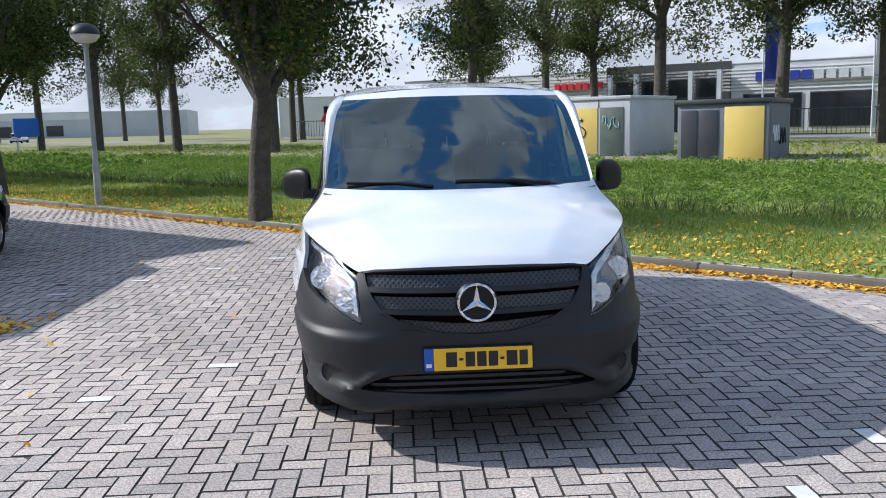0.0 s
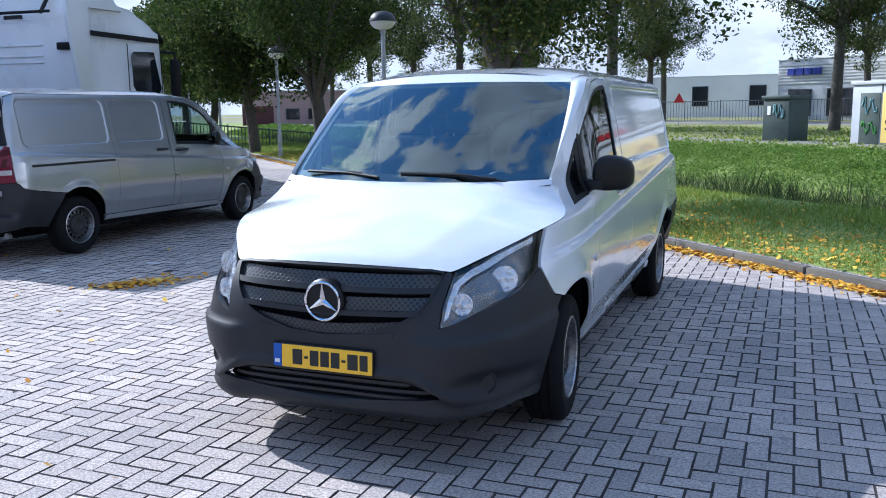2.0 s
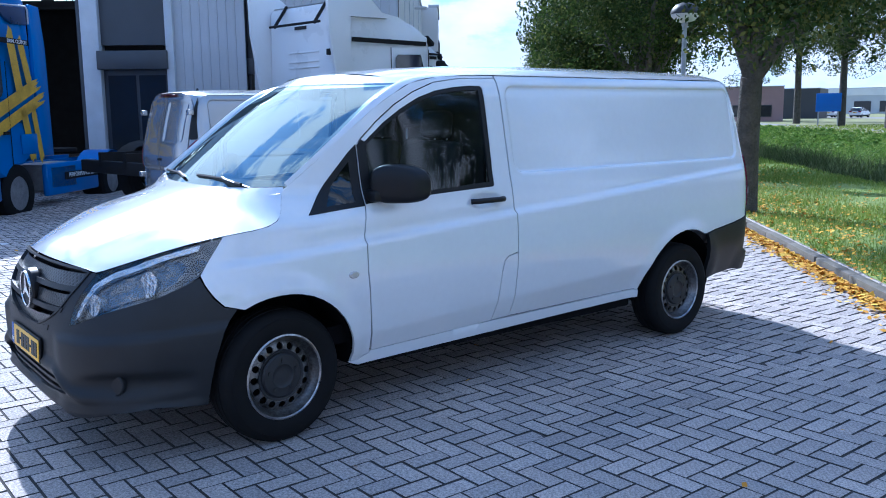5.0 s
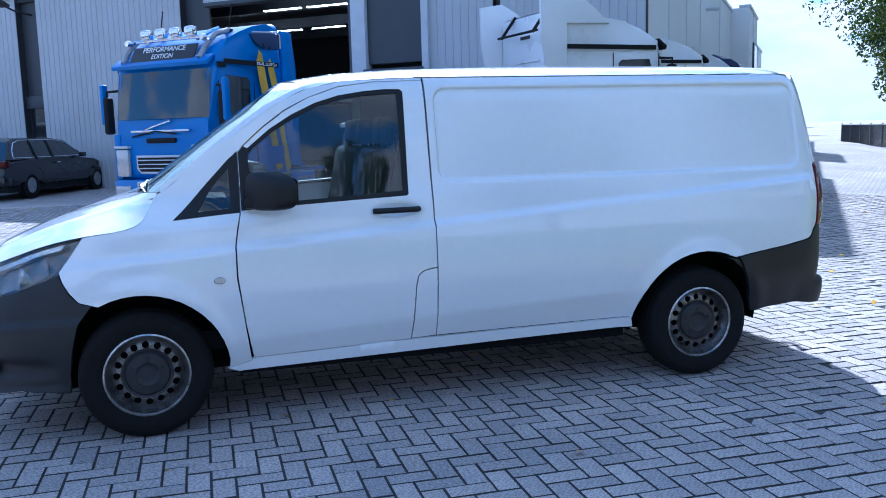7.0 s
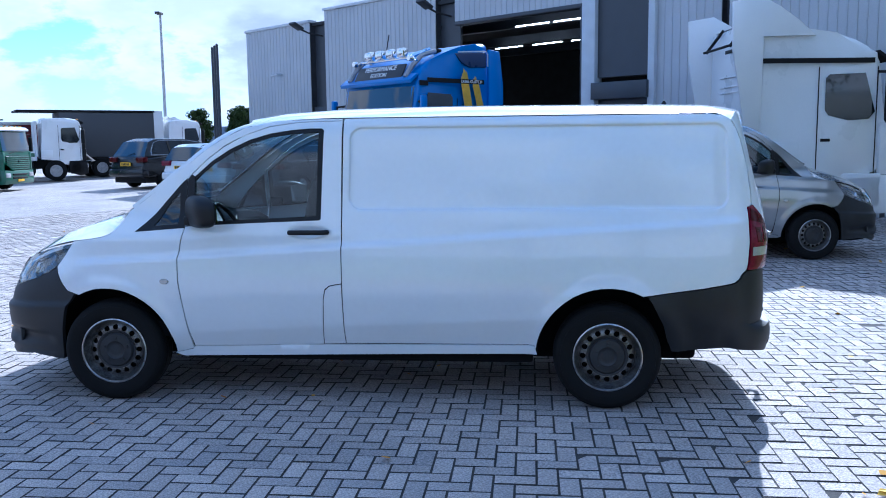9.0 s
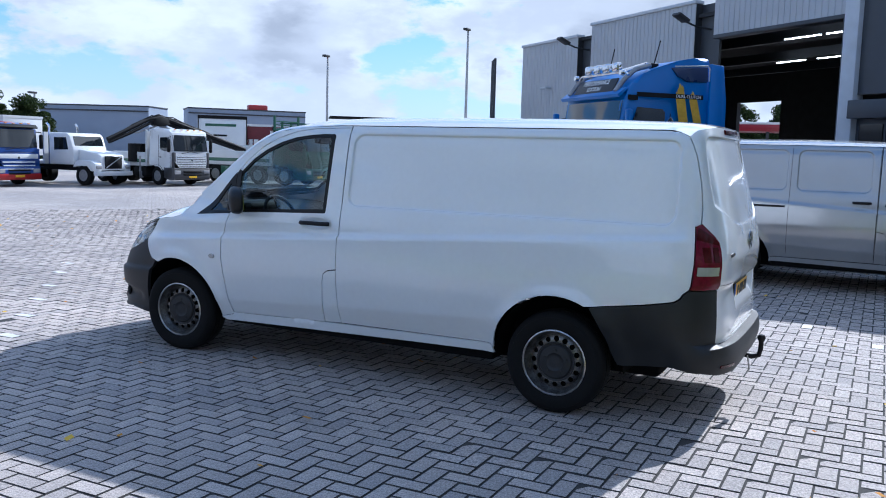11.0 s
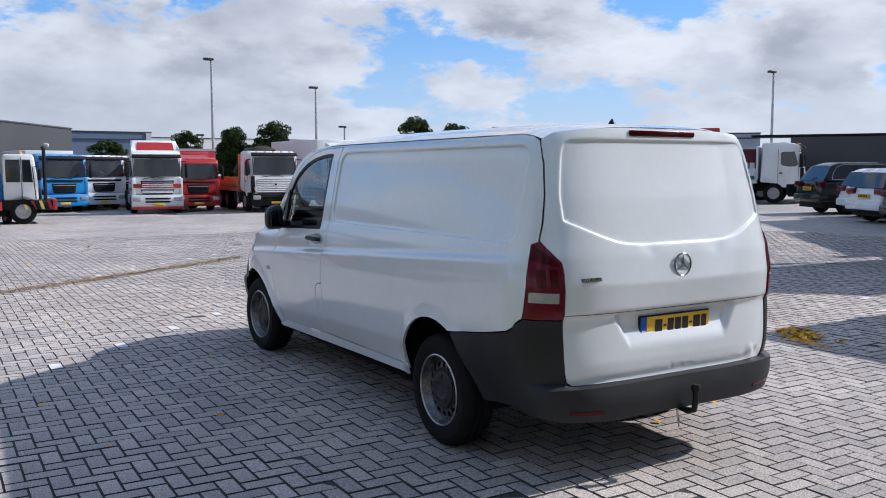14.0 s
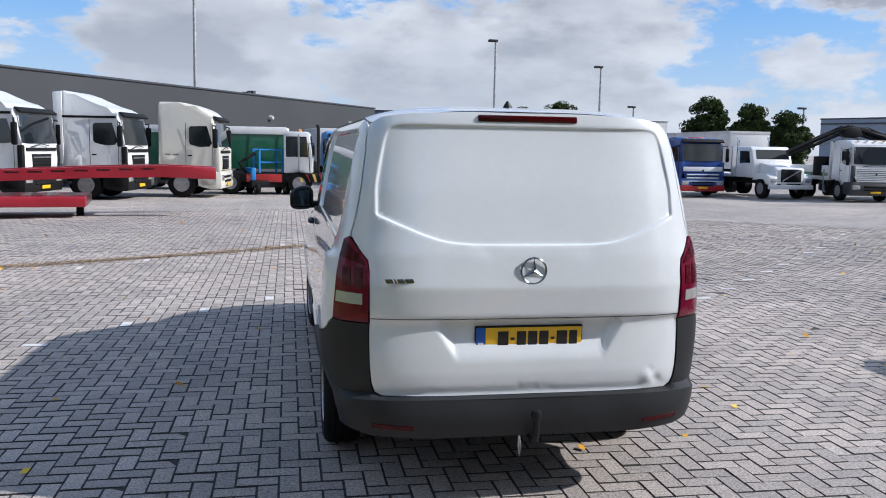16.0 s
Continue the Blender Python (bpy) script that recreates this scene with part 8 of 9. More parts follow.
SIGN_AT = pose(0, 0.195, 3.235, 62, 0, 0)
part("roof_sign", box_bm(-0.78, 0.78, -0.16, 0.16, -0.02, 0.012, 0.01), LAMP_BLACK, blue, "dark sloping roof sign", at=SIGN_AT)
words(blue, "PERFORMANCE", SIGN_AT @ pose(0, 0.035, 0.016), 0.15, WHITE_INK)
words(blue, "EDITION", SIGN_AT @ pose(0, -0.105, 0.016), 0.135, WHITE_INK)
stroke_rng = np.random.default_rng(17)
for side in (1, -1):
    x = side * 1.228
    part("name_strip", box_bm(side * 1.225 - 0.003, side * 1.225 + 0.005, 0.42, 1.95, 3.0, 3.09), CHASSIS, blue, "black strip along the roof joint")
    part("name_strip", box_bm(side * 1.225 - 0.003, side * 1.225 + 0.005, 0.22, 0.44, 2.93, 3.03, 0, m=Matrix.Translation((0, 0.0, 0))), CHASSIS, blue)
    words(blue, "DUAL CLUTCH", pose(side * 1.232, 1.6, 3.018, 90, 0, 90 * side), 0.085, WHITE_INK)
    words(blue, "PERFORMANCE EDITION", pose(side * 1.215, 3.7, 0.66, 90, 0, 90 * side), 0.12, WHITE_INK)
    part("side_skirt", box_bm(side * 1.14 - 0.06, side * 1.14 + 0.06, 2.3, 4.25, 0.36, 0.95, 0.04), TRUCK_BLUE, blue, "blue side skirt")
    part("skirt_strip", box_bm(side * 1.203 - 0.003, side * 1.203 + 0.005, 2.9, 4.2, 0.62, 0.76), CHASSIS, blue)
    part("side_wing", prism_bm([(2.12, 1.1), (2.12, 3.72), (2.42, 3.70), (2.52, 3.0), (2.56, 1.1)], side * 1.17 - 0.03, side * 1.18 + 0.03, "X", 0.012), TRUCK_BLUE, blue, "blue side wing")
    part("roof_scoop", prism_bm([(1.22, 3.60), (2.08, 3.66), (2.10, 3.36), (1.62, 3.34), (1.38, 3.44)], side * 1.13 - 0.03, side * 1.13 + 0.03, "X", 0.02), NAVY, blue, "dark blue air scoop")
    part("scoop_edge", tube_bm([(side * 1.165, 1.30, 3.63), (side * 1.165, 2.07, 3.68), (side * 1.165, 2.12, 3.62), (side * 1.165, 2.12, 3.38)], 0.016, 6), FRAME_GREY, blue, "pale edge of the scoop")
    # flag-like brush strokes, each of several ragged bristle marks
    for y0, y1, z0, z1, w in ((1.36, 1.60, 3.28, 2.12, 0.10), (1.68, 1.92, 3.12, 2.28, 0.085), (0.02, 2.3, 1.55, 2.42, 0.10), (0.10, 2.35, 1.28, 2.15, 0.09), (1.62, 1.86, 2.0, 0.98, 0.09), (1.94, 2.14, 1.95, 0.98, 0.07)):
        d = Vector((0, y1 - y0, z1 - z0))
        n = Vector((0, -d.z, d.y)).normalized()
        for j in range(4):
            o = n * w * (j - 1.5) * 0.5
            e0, e1 = stroke_rng.uniform(-0.06, 0.14), stroke_rng.uniform(0.9, 1.02)
            p0, p1 = Vector((x, y0, z0)) + d * e0 + o, Vector((x, y0, z0)) + d * e1 + o
            tip, wid = d * 0.07, n * w * 0.30
            pts = [p0, p0 + tip - wid, p1 - tip * 0.5 - wid, p1, p1 - tip + wid, p0 + tip * 0.6 + wid]
            quad("brush_stripe", pts if side > 0 else pts[::-1], GOLD, blue, "yellow brush stripe", 0.004)
    part("roof_rail", tube_bm([(side * 0.93, 0.10, 3.10), (side * 0.95, 0.28, 3.34), (side * 0.95, 0.52, 3.54), (side * 0.97, 0.85, 3.64)], 0.05, 8), HUB, blue, "grey roof rail")
    part("mirror_cover", box_bm(side * 1.50 - 0.05, side * 1.50 + 0.05, 0.02, 0.16, 1.98, 2.74, 0.04), TRUCK_BLUE, blue, "blue mirror cover")
    part("headlamp_pod", box_bm(side * 0.97 - 0.16, side * 0.97 + 0.16, -0.07, 0.02, 1.0, 1.52, 0.04), CLEAR_LENS, blue, "tall clear headlamp")
    part("lamp_brow", box_bm(side * 0.97 - 0.18, side * 0.97 + 0.18, -0.09, 0.02, 1.53, 1.58, 0.01), FRAME_GREY, blue)
    part("whip_aerial", tube_bm([(side * 0.85, 1.0, 3.64), (side * 0.87, 1.12, 4.15)], 0.012, 5), CHASSIS, blue)
    part("aerial_foot", box_bm(side * 0.85 - 0.05, side * 0.85 + 0.05, 0.92, 1.10, 3.58, 3.70, 0.03), CHASSIS, blue)
    part("air_horn", tube_bm([(side * 0.62, 0.42, 3.50), (side * 0.62, 1.0, 3.72)], 0.06, 8, taper=0.03), CHROME, blue)
for k in range(4):
    x = -0.54 + 0.36 * k
    part("roof_lamp", box_bm(x - 0.11, x + 0.11, 0.28, 0.42, 3.52, 3.70, 0.035), CHROME, blue, "square chrome roof lamp")
for x in (-0.92, 0.92):
    part("roof_lamp", lathe_bm([(0.05, -0.06), (0.065, 0.02), (0.0, 0.04)], 16, "Y", m=Matrix.Translation((x, 0.26, 3.47))), CHROME, blue, "small round roof lamp")
part("lamp_bar", tube_bm([(-1.0, 0.34, 3.42), (-0.85, 0.36, 3.50), (0.85, 0.36, 3.50), (1.0, 0.34, 3.42)], 0.032, 8), CHROME, blue, "chrome lamp bar")
# its face: vents, two framed grilles, a slanting bar
for z0, z1, w in ((1.62, 1.66, 0.72),):
    part("chrome_strip", box_bm(-w, w, -0.05, 0.0, z0 + 0.2, z1 + 0.2, 0.01), CHROME, blue)
part("slant_bar", tube_bm([(-0.34, -0.045, 1.87), (0.26, -0.02, 2.02)], 0.018, 6), CHROME, blue, "slanting chrome bar")
part("vent", box_bm(-0.36, 0.36, -0.035, 0.02, 1.62, 1.71, 0.02), CHASSIS, blue, "narrow vent")
for z0, z1, w in ((1.06, 1.40, 0.64), (0.60, 0.92, 0.58)):
    part("grille_frame", prism_bm([(-w, z1), (w, z1), (w, z0 + 0.08), (w - 0.1, z0), (-w + 0.1, z0), (-w, z0 + 0.08)], -0.115 if z0 < 1 else -0.035, 0.0, "Y", 0.015), FRAME_GREY, blue, "pale grille frame")
    part("grille_mesh", prism_bm([(-w + 0.04, z1 - 0.04), (w - 0.04, z1 - 0.04), (w - 0.05, z0 + 0.1), (w - 0.12, z0 + 0.04), (-w + 0.12, z0 + 0.04), (-w + 0.05, z0 + 0.1)], -0.125 if z0 < 1 else -0.045, -0.02, "Y", 0.005), CHASSIS, blue, "black grille mesh")
    for k in range(3):
        z = z0 + 0.09 + k * 0.075
        part("grille_slat", box_bm(-w + 0.06, w - 0.06, -0.14 if z0 < 1 else -0.06, -0.03, z, z + 0.02), FRAME_GREY, blue)
part("number_plate", box_bm(-0.26, 0.26, -0.135, -0.11, 0.42, 0.53, 0.004), YELLOW, blue, "yellow number plate")

# far row facing the yard
g2 = "lorries along the yard"
xf = lorry("white and red high-roof tractor lorry", pose(-4.75, -28.4, 0, 0, 0, face(83)), TRUCK_WHITE, 3.7, band=TRUCK_RED, group=g2, front="tall")
part("red_skirt", box_bm(-1.2, 1.2, -0.12, 0.6, 0.22, 0.36, 0.02), TRUCK_RED, xf)
lorry("red light lorry with a box body", pose(-6.6, -29.0, 0, 0, 0, face(90)) @ Matrix.Diagonal((0.93, 0.93, 0.92, 1)), TRUCK_RED, 3.3, "box", TRUCK_RED, "low", group=g2, visor=False)
tip = lorry("white tipper lorry with an orange and green body", pose(-9.0, -26.0, 0, 0, 0, face(88)), TRUCK_WHITE, 3.0, "flat", pbr("orange_boards", (0.5, 0.12, 0.04), 0.6), "low", length=7.2, group=g2, lower=CHASSIS, front="slats")
crane(tip, 2.5, ((-1.3, 1.9), (0.9, 2.6)), 3.2, pbr("rusty_boom", (0.05, 0.03, 0.022), 0.7, var=0.3, scale=4))
lorry("white lorry with a long pale box body", pose(-12.5, -25.2, 0, 0, 0, face(95)), TRUCK_WHITE, 3.55, "box", BOX_GREY, "low", length=7.0, group=g2)
sc = lorry("blue, white and red tractor lorry", pose(-14.2, -21.3, 0, 0, 0, face(92)) @ Matrix.Diagonal((0.88, 0.88, 0.88, 1)), pbr("lorry_royal_blue", (0.015, 0.06, 0.26), 0.32, var=0.1, coat=0.3), 3.1, "tractor", None, "low", group=g2, front="slats")
part("red_bumper", box_bm(-1.24, 1.24, -0.10, 0.6, 0.30, 0.60, 0.03), TRUCK_RED, sc, "red lower bumper")
part("white_face", box_bm(-1.1, 1.1, -0.05, 0.0, 1.32, 1.55, 0.01), TRUCK_WHITE, sc)
for k in range(4):
    part("white_slat", box_bm(-0.9, 0.9, -0.06, 0.0, 0.62 + 0.17 * k, 0.67 + 0.17 * k), TRUCK_WHITE, sc)
part("beacon_bar", box_bm(-0.5, 0.3, 0.7, 0.9, 2.88, 3.08, 0.03), TRUCK_RED, sc, "red beacon bar")


def bonneted(label, at):
    """An old lorry with a long bonnet ahead of its cab."""
    t = thing("lorry", label, "lorry", raised(at) @ SMALLER, g2)
    part("cab", prism_bm([(1.5, 1.0), (1.5, 1.75), (1.75, 2.45), (1.95, 2.58), (3.1, 2.58), (3.2, 1.0)], -1.1, 1.1, "X", 0.08), TRUCK_WHITE, t)
    part("bonnet", prism_bm([(0.0, 0.75), (0.02, 1.5), (0.3, 1.62), (1.6, 1.8), (1.6, 0.9)], -0.78, 0.78, "X", 0.08), TRUCK_WHITE, t)
    quad("windscreen", [(-0.95, 1.53, 1.82), (0.95, 1.53, 1.82), (0.9, 1.72, 2.42), (-0.9, 1.72, 2.42)], TGLASS, t, "dark windscreen")
    part("grille", box_bm(-0.55, 0.55, -0.05, 0.02, 0.85, 1.48, 0.02), CHASSIS, t, "black grille")
    part("grille_bar", tube_bm([(-0.5, -0.07, 0.9), (0.5, -0.07, 1.45)], 0.03, 6), HUB, t)
    part("bumper", box_bm(-1.2, 1.2, -0.15, 0.1, 0.5, 0.72, 0.04), TRUCK_WHITE, t)
    for side in (1, -1):
        part("wing", prism_bm([(0.0, 0.72), (0.0, 1.1), (0.3, 1.25), (1.2, 1.25), (1.5, 0.9), (1.25, 0.9), (1.15, 1.0), (0.5, 1.0), (0.3, 0.72)], side * 0.75, side * 1.18, "X", 0.03), TRUCK_WHITE, t)
        part("headlamp", box_bm(side * 0.95 - 0.16, side * 0.95 + 0.16, -0.06, 0.02, 0.84, 1.02, 0.03), CLEAR_LENS, t)
        quad("side_window", [(side * 1.11, 1.85, 1.75), (side * 1.11, 2.8, 1.72), (side * 1.11, 2.8, 2.35), (side * 1.11, 1.98, 2.35)][::side], TGLASS, t)
        part("exhaust", tube_bm([(side * 0.9, 3.35, 1.0), (side * 0.9, 3.35, 2.9), (side * 0.92, 3.5, 3.05)], 0.06, 8), CHROME, t)
        for y, w in ((0.85, 0.3), (5.6, 0.5), (6.9, 0.5)):
            big_wheel(t, side * 0.98, y, side, 0.5, w)
        part("chassis_rail", box_bm(side * 0.42 - 0.05, side * 0.42 + 0.05, 0.2, 7.6, 0.7, 0.95), CHASSIS, t)
    part("load_floor", box_bm(-1.2, 1.2, 3.7, 7.8, 1.0, 1.15), BOX_GREY, t)
    part("rear_shield", box_bm(-1.1, 1.1, 3.5, 3.6, 1.0, 2.6), BOX_GREY, t)
    return t


bonneted("old white lorry with a long bonnet", pose(-16.6, -19.3, 0, 0, 0, face(93)) @ Matrix.Diagonal((0.88, 0.88, 0.88, 1)))
re = lorry("weathered white lorry with a dark loading crane", pose(-18.5, -17.3, 0, 0, 0, face(83)) @ Matrix.Diagonal((0.83, 0.83, 0.83, 1)), TRUCK_WHITE, 3.0, "flat", BOX_GREY, "low", length=7.4, group=g2, visor=False, lower=pbr("grey_plastic", (0.06, 0.06, 0.065), 0.6, var=0.15), front="slats")
crane(re, 2.75, ((-3.3, 2.3), (6.5, 1.92)), 3.6)
for x, r0 in ((-1.15, 0.36), (-0.5, 0.3), (0.45, 0.34)):
    part("drum", lathe_bm([(r0, 1.22), (r0 * 1.03, 1.26), (r0, 1.5), (r0 * 1.02, 1.75), (r0, 2.2), (r0 * 0.9, 2.22), (0.0, 2.2)], 18, m=Matrix.Translation((x, 3.35, 0))), CHASSIS, re, "black drum on the load floor")
for side in (1, -1):
    part("rack_post", box_bm(side * 1.2 - 0.04, side * 1.2 + 0.04, 2.2, 2.3, 1.1, 3.0, 0.01), BOX_GREY, re)
    part("wheel_arch", grid_bm([[(side * xx, 1.38 + 0.64 * math.cos(radians(a)), 0.5 + 0.62 * math.sin(radians(a))) for xx in (0.95, 1.26)] for a in range(0, 181, 15)]), CHASSIS, re, "black wheel arch")
gr = lorry("green lorry with a rack behind its cab", pose(-21.7, -13.8, 0, 0, 0, face(92)) @ Matrix.Diagonal((0.87, 0.87, 0.87, 1)), GREEN_T, 3.1, "flat", BOX_GREY, "low", length=8.4, group=g2, visor=TRUCK_WHITE, axles=(3.12,), front="slats")
for x in (-1.1, -0.4, 0.4, 1.1):
    part("rack_post", box_bm(x - 0.045, x + 0.045, 2.02, 2.12, 1.0, 3.72 if abs(x) > 1 else 3.4), GREEN_T, gr)
for z in (2.95, 3.2, 3.4):
    part("rack_bar", box_bm(-1.15, 1.15, 2.04, 2.1, z, z + 0.055), GREEN_T, gr)
for x in (-0.55, 0.0, 0.55):
    part("roof_bar", box_bm(x - 0.03, x + 0.03, 0.9, 2.1, 3.3, 3.36), GREEN_T, gr)
for side in (1, -1):
    part("exhaust", tube_bm([(side * 1.08, 2.06, 0.7), (side * 1.08, 2.06, 2.9), (side * 1.08, 2.2, 3.05)], 0.075, 8), CHASSIS, gr, "black exhaust stack")
    part("air_tank", lathe_bm([(0.0, 1.95), (0.2, 2.0), (0.24, 2.06), (0.24, 2.42), (0.2, 2.48), (0.0, 2.52)], 16, "Y", m=Matrix.Translation((side * 1.0, 0, 0.72))), HUB, gr, "bright air tank")
    part("side_skirt", box_bm(side * 1.2 - 0.03, side * 1.2 + 0.03, 3.9, 5.6, 0.5, 0.95, 0.02), GREEN_T, gr)


def trailer(label, at, w, l, h, mat, text=None):
    t = thing("trailer", label, "trailer", raised(at) @ SMALLER, "trailers behind the lorries")
    part("body", box_bm(-w / 2, w / 2, 0, l, 1.05, h, 0.04), mat, t)
    part("top_rail", box_bm(-w / 2 - 0.02, w / 2 + 0.02, -0.02, l, h - 0.08, h + 0.06), BOX_GREY, t)
    for side in (1, -1):
        for k in range(int(l / 1.4)):
            part("post", box_bm(side * w / 2 - 0.02, side * w / 2 + 0.02, 0.3 + 1.4 * k, 0.38 + 1.4 * k, 1.05, h), mat, t)
        for y in (l - 3.6, l - 2.3, l - 1.0):
            big_wheel(t, side * 1.0, y, side)
        if text:
            words(t, text, pose(side * (w / 2 + 0.03), 3.2, 1.9, 90, 0, 90 * side), 0.9, WHITE_INK)
    part("leg", box_bm(-0.9, 0.9, 2.2, 2.4, 0.0, 1.05), CHASSIS, t)
    return t


mar = trailer("maroon curtain trailer with white letter bars", pose(-28.1, -23.0, 0, 0, 0, 42), 2.5, 6.6, 3.0, MAROON)
for y0, n in ((0.3, 2), (4.6, 3)):
    for k in range(n):
        part("letter_bar", box_bm(1.255, 1.27, y0 + 0.34 * k, y0 + 0.27 + 0.34 * k, 1.62, 2.16), WHITE_INK, mar, "white letter bar")
cont = trailer("white container trailer with green letter bars", pose(-25.65, -22.1, 0, 0, 0, face(42)), 2.72, 7, 3.38, TRUCK_WHITE)
part("end_rim", box_bm(-1.37, 1.37, -0.04, 0.0, 3.28, 3.46), CHASSIS, cont, "black top edge")
for side in (1, -1):
    part("end_rim", box_bm(side * 1.34 - 0.03, side * 1.34 + 0.03, -0.04, 0.0, 1.05, 3.4), CHASSIS, cont, "black edge")
part("letter_bar", box_bm(-0.95, 0.75, -0.035, 0.0, 2.86, 3.0), GREEN_T, cont, "green letter bar")
part("letter_bar", box_bm(-0.5, 0.25, -0.035, 0.0, 2.3, 2.4), CHASSIS, cont, "dark letter bar")
trailer("white box trailer beside the maroon one", pose(-32.4, -18.9, 0, 0, 0, 42), 2.5, 5.5, 2.95, BOX_GREY)
trailer("grey box trailer behind the lorries", pose(-21, -30, 0, 0, 0, face(90)), 2.5, 9, 3.2, BOX_GREY)
trailer("red box trailer behind the lorries", pose(-7.6, -33.5, 0, 0, 0, face(80)), 2.5, 9, 3.35, TRUCK_RED)
lorry("old white lorry side on with a flat load floor", pose(-28.5, -15.1, 0, 0, 0, face(124)), TRUCK_WHITE, 3.0, "flat", BOX_GREY, "low", length=6.4, group=g2, lower=CHASSIS, front="slats")
curtain = lorry("white lorry with a slate grey curtain body", pose(-34.4, -12.4, 0, 0, 0, face(127)), TRUCK_WHITE, 3.35, "box", SLATE_WALL, "low", length=6.6, group=g2, lower=CHASSIS)
part("front_wall", box_bm(-1.27, 1.27, 2.26, 2.75, 1.06, 3.55, 0.03), BOX_GREY, curtain, "pale front wall of the body")
part("canopy", box_bm(-1.3, 1.3, 2.7, 9.6, 3.46, 3.56, 0.02), CHASSIS, curtain, "black flat roof edge")

# left-hand group: tractors side on, terminal tractor, car transporter
g3 = "tractor lorries side on"
FAIRED = [(0.26, 2.9), (0.36, 3.0), (0.6, 3.1), (0.95, 3.2), (1.3, 3.34), (1.7, 3.52), (2.0, 3.63), (2.2, 3.66)]
daf = lorry("cream-white high-roof tractor lorry", pose(3.3, -22.0, 0, 0, 0, face(174)) @ Matrix.Diagonal((0.92, 0.92, 0.92, 1)), TRUCK_CREAM, 3.45, group=g3)
for x0 in (1.45, 1.75):
    part("name_line", box_bm(-1.235, -1.225, x0, x0 + 0.2, 1.55, 1.58), INK, daf)
act = lorry("white tractor lorry with a curved roof fairing", pose(5.9, -20.2, 0, 0, 0, face(170)) @ Matrix.Diagonal((0.92, 0.92, 0.92, 1)), TRUCK_WHITE, 3.0, roof=FAIRED, group=g3, lower=CHASSIS)
a2 = lorry("white tractor lorry at the end of the group", pose(8.3, -18.2, 0, 0, 0, face(168)) @ Matrix.Diagonal((0.92, 0.92, 0.92, 1)), TRUCK_WHITE, 3.0, roof=FAIRED, group=g3, lower=CHASSIS)
for t in (act, a2):
    for side in (1, -1):
        part("side_wing", prism_bm([(2.1, 1.2), (2.1, 3.62), (2.4, 3.58), (2.36, 1.2)], side * 1.19 - 0.03, side * 1.2 + 0.03, "X", 0.01), TRUCK_WHITE, t)
        part("roof_strip", box_bm(side * 1.226 - 0.005, side * 1.226 + 0.008, 0.3, 2.1, 2.74, 2.82), CHASSIS, t, "black strip under the roof")
lorry("sky blue lorry with a white tilt", pose(-1.7, -32.5, 0, 0, 0, face(100)), SKY_BLUE, 3.2, "box", BOX_GREY, "low", group=g2)
lorry("small white lorry in the back row", pose(-3.6, -34.0, 0, 0, 0, face(100)), TRUCK_WHITE, 3.0, "box", BOX_GREY, "low", group=g2)
lorry("small white lorry parked far back", pose(-5.3, -36.5, 0, 0, 0, face(100)), TRUCK_WHITE, 3.0, "box", BOX_GREY, "low", group=g2)
tt = thing("terminal_tractor", "white terminal tractor with red and yellow striped tail", "tractor", raised(pose(-0.3, -24.2, 0, 0, 0, face(176))) @ SMALLER)
part("frame", box_bm(-1.1, 1.1, 0.0, 5.2, 0.55, 0.95, 0.03), CHASSIS, tt)
part("cab", prism_bm([(0.62, 0.95), (0.62, 1.62), (0.74, 2.72), (0.84, 2.80), (1.80, 2.80), (1.88, 2.72), (1.88, 0.95)], -1.02, 0.30, "X", 0.05), TRUCK_WHITE, tt, "white offset cab")
for side, x in ((1, 0.31), (-1, -1.03)):
    quad("side_window", [(x, 0.80, 1.68), (x, 1.18, 1.68), (x, 1.18, 2.58), (x, 0.88, 2.58)][::side], TGLASS, tt)
    quad("side_window", [(x, 1.26, 1.68), (x, 1.78, 1.68), (x, 1.78, 2.58), (x, 1.26, 2.58)][::side], TGLASS, tt)
    part("door_seam", box_bm(x - 0.006, x + 0.006, 1.205, 1.225, 0.98, 2.68), CHASSIS, tt)
quad("front_window", [(-0.94, 0.60, 1.66), (0.22, 0.60, 1.66), (0.20, 0.70, 2.62), (-0.92, 0.70, 2.62)], TGLASS, tt)
part("engine_hood", prism_bm([(0.45, 0.95), (0.5, 1.45), (0.7, 1.56), (1.9, 1.6), (2.0, 0.95)], 0.34, 1.05, "X", 0.05), CHASSIS, tt, "black engine hood")
part("grab_rail", tube_bm([(-1.06, 0.72, 1.0), (-1.12, 0.72, 1.1), (-1.12, 0.80, 2.2), (-1.06, 0.82, 2.3)], 0.02, 6), CHASSIS, tt)
part("wing_mirror", box_bm(-1.36, -1.20, 0.50, 0.62, 1.75, 2.2, 0.03), CHASSIS, tt)
part("mirror_arm", tube_bm([(-1.0, 0.72, 2.3), (-1.28, 0.56, 2.28), (-1.28, 0.56, 2.1)], 0.02, 6), CHASSIS, tt)
for side in (1, -1):
    part("mudguard", grid_bm([[(side * xx, 1.2 + 0.6 * math.cos(radians(a)), 0.5 + 0.58 * math.sin(radians(a))) for xx in (0.72, 1.16)] for a in range(0, 181, 15)]), CHASSIS, tt)
    part("side_plate", box_bm(side * 1.11 - 0.012, side * 1.11 + 0.012, 1.95, 3.5, 0.55, 0.9, 0.01), TRUCK_RED, tt, "dull red side plate")
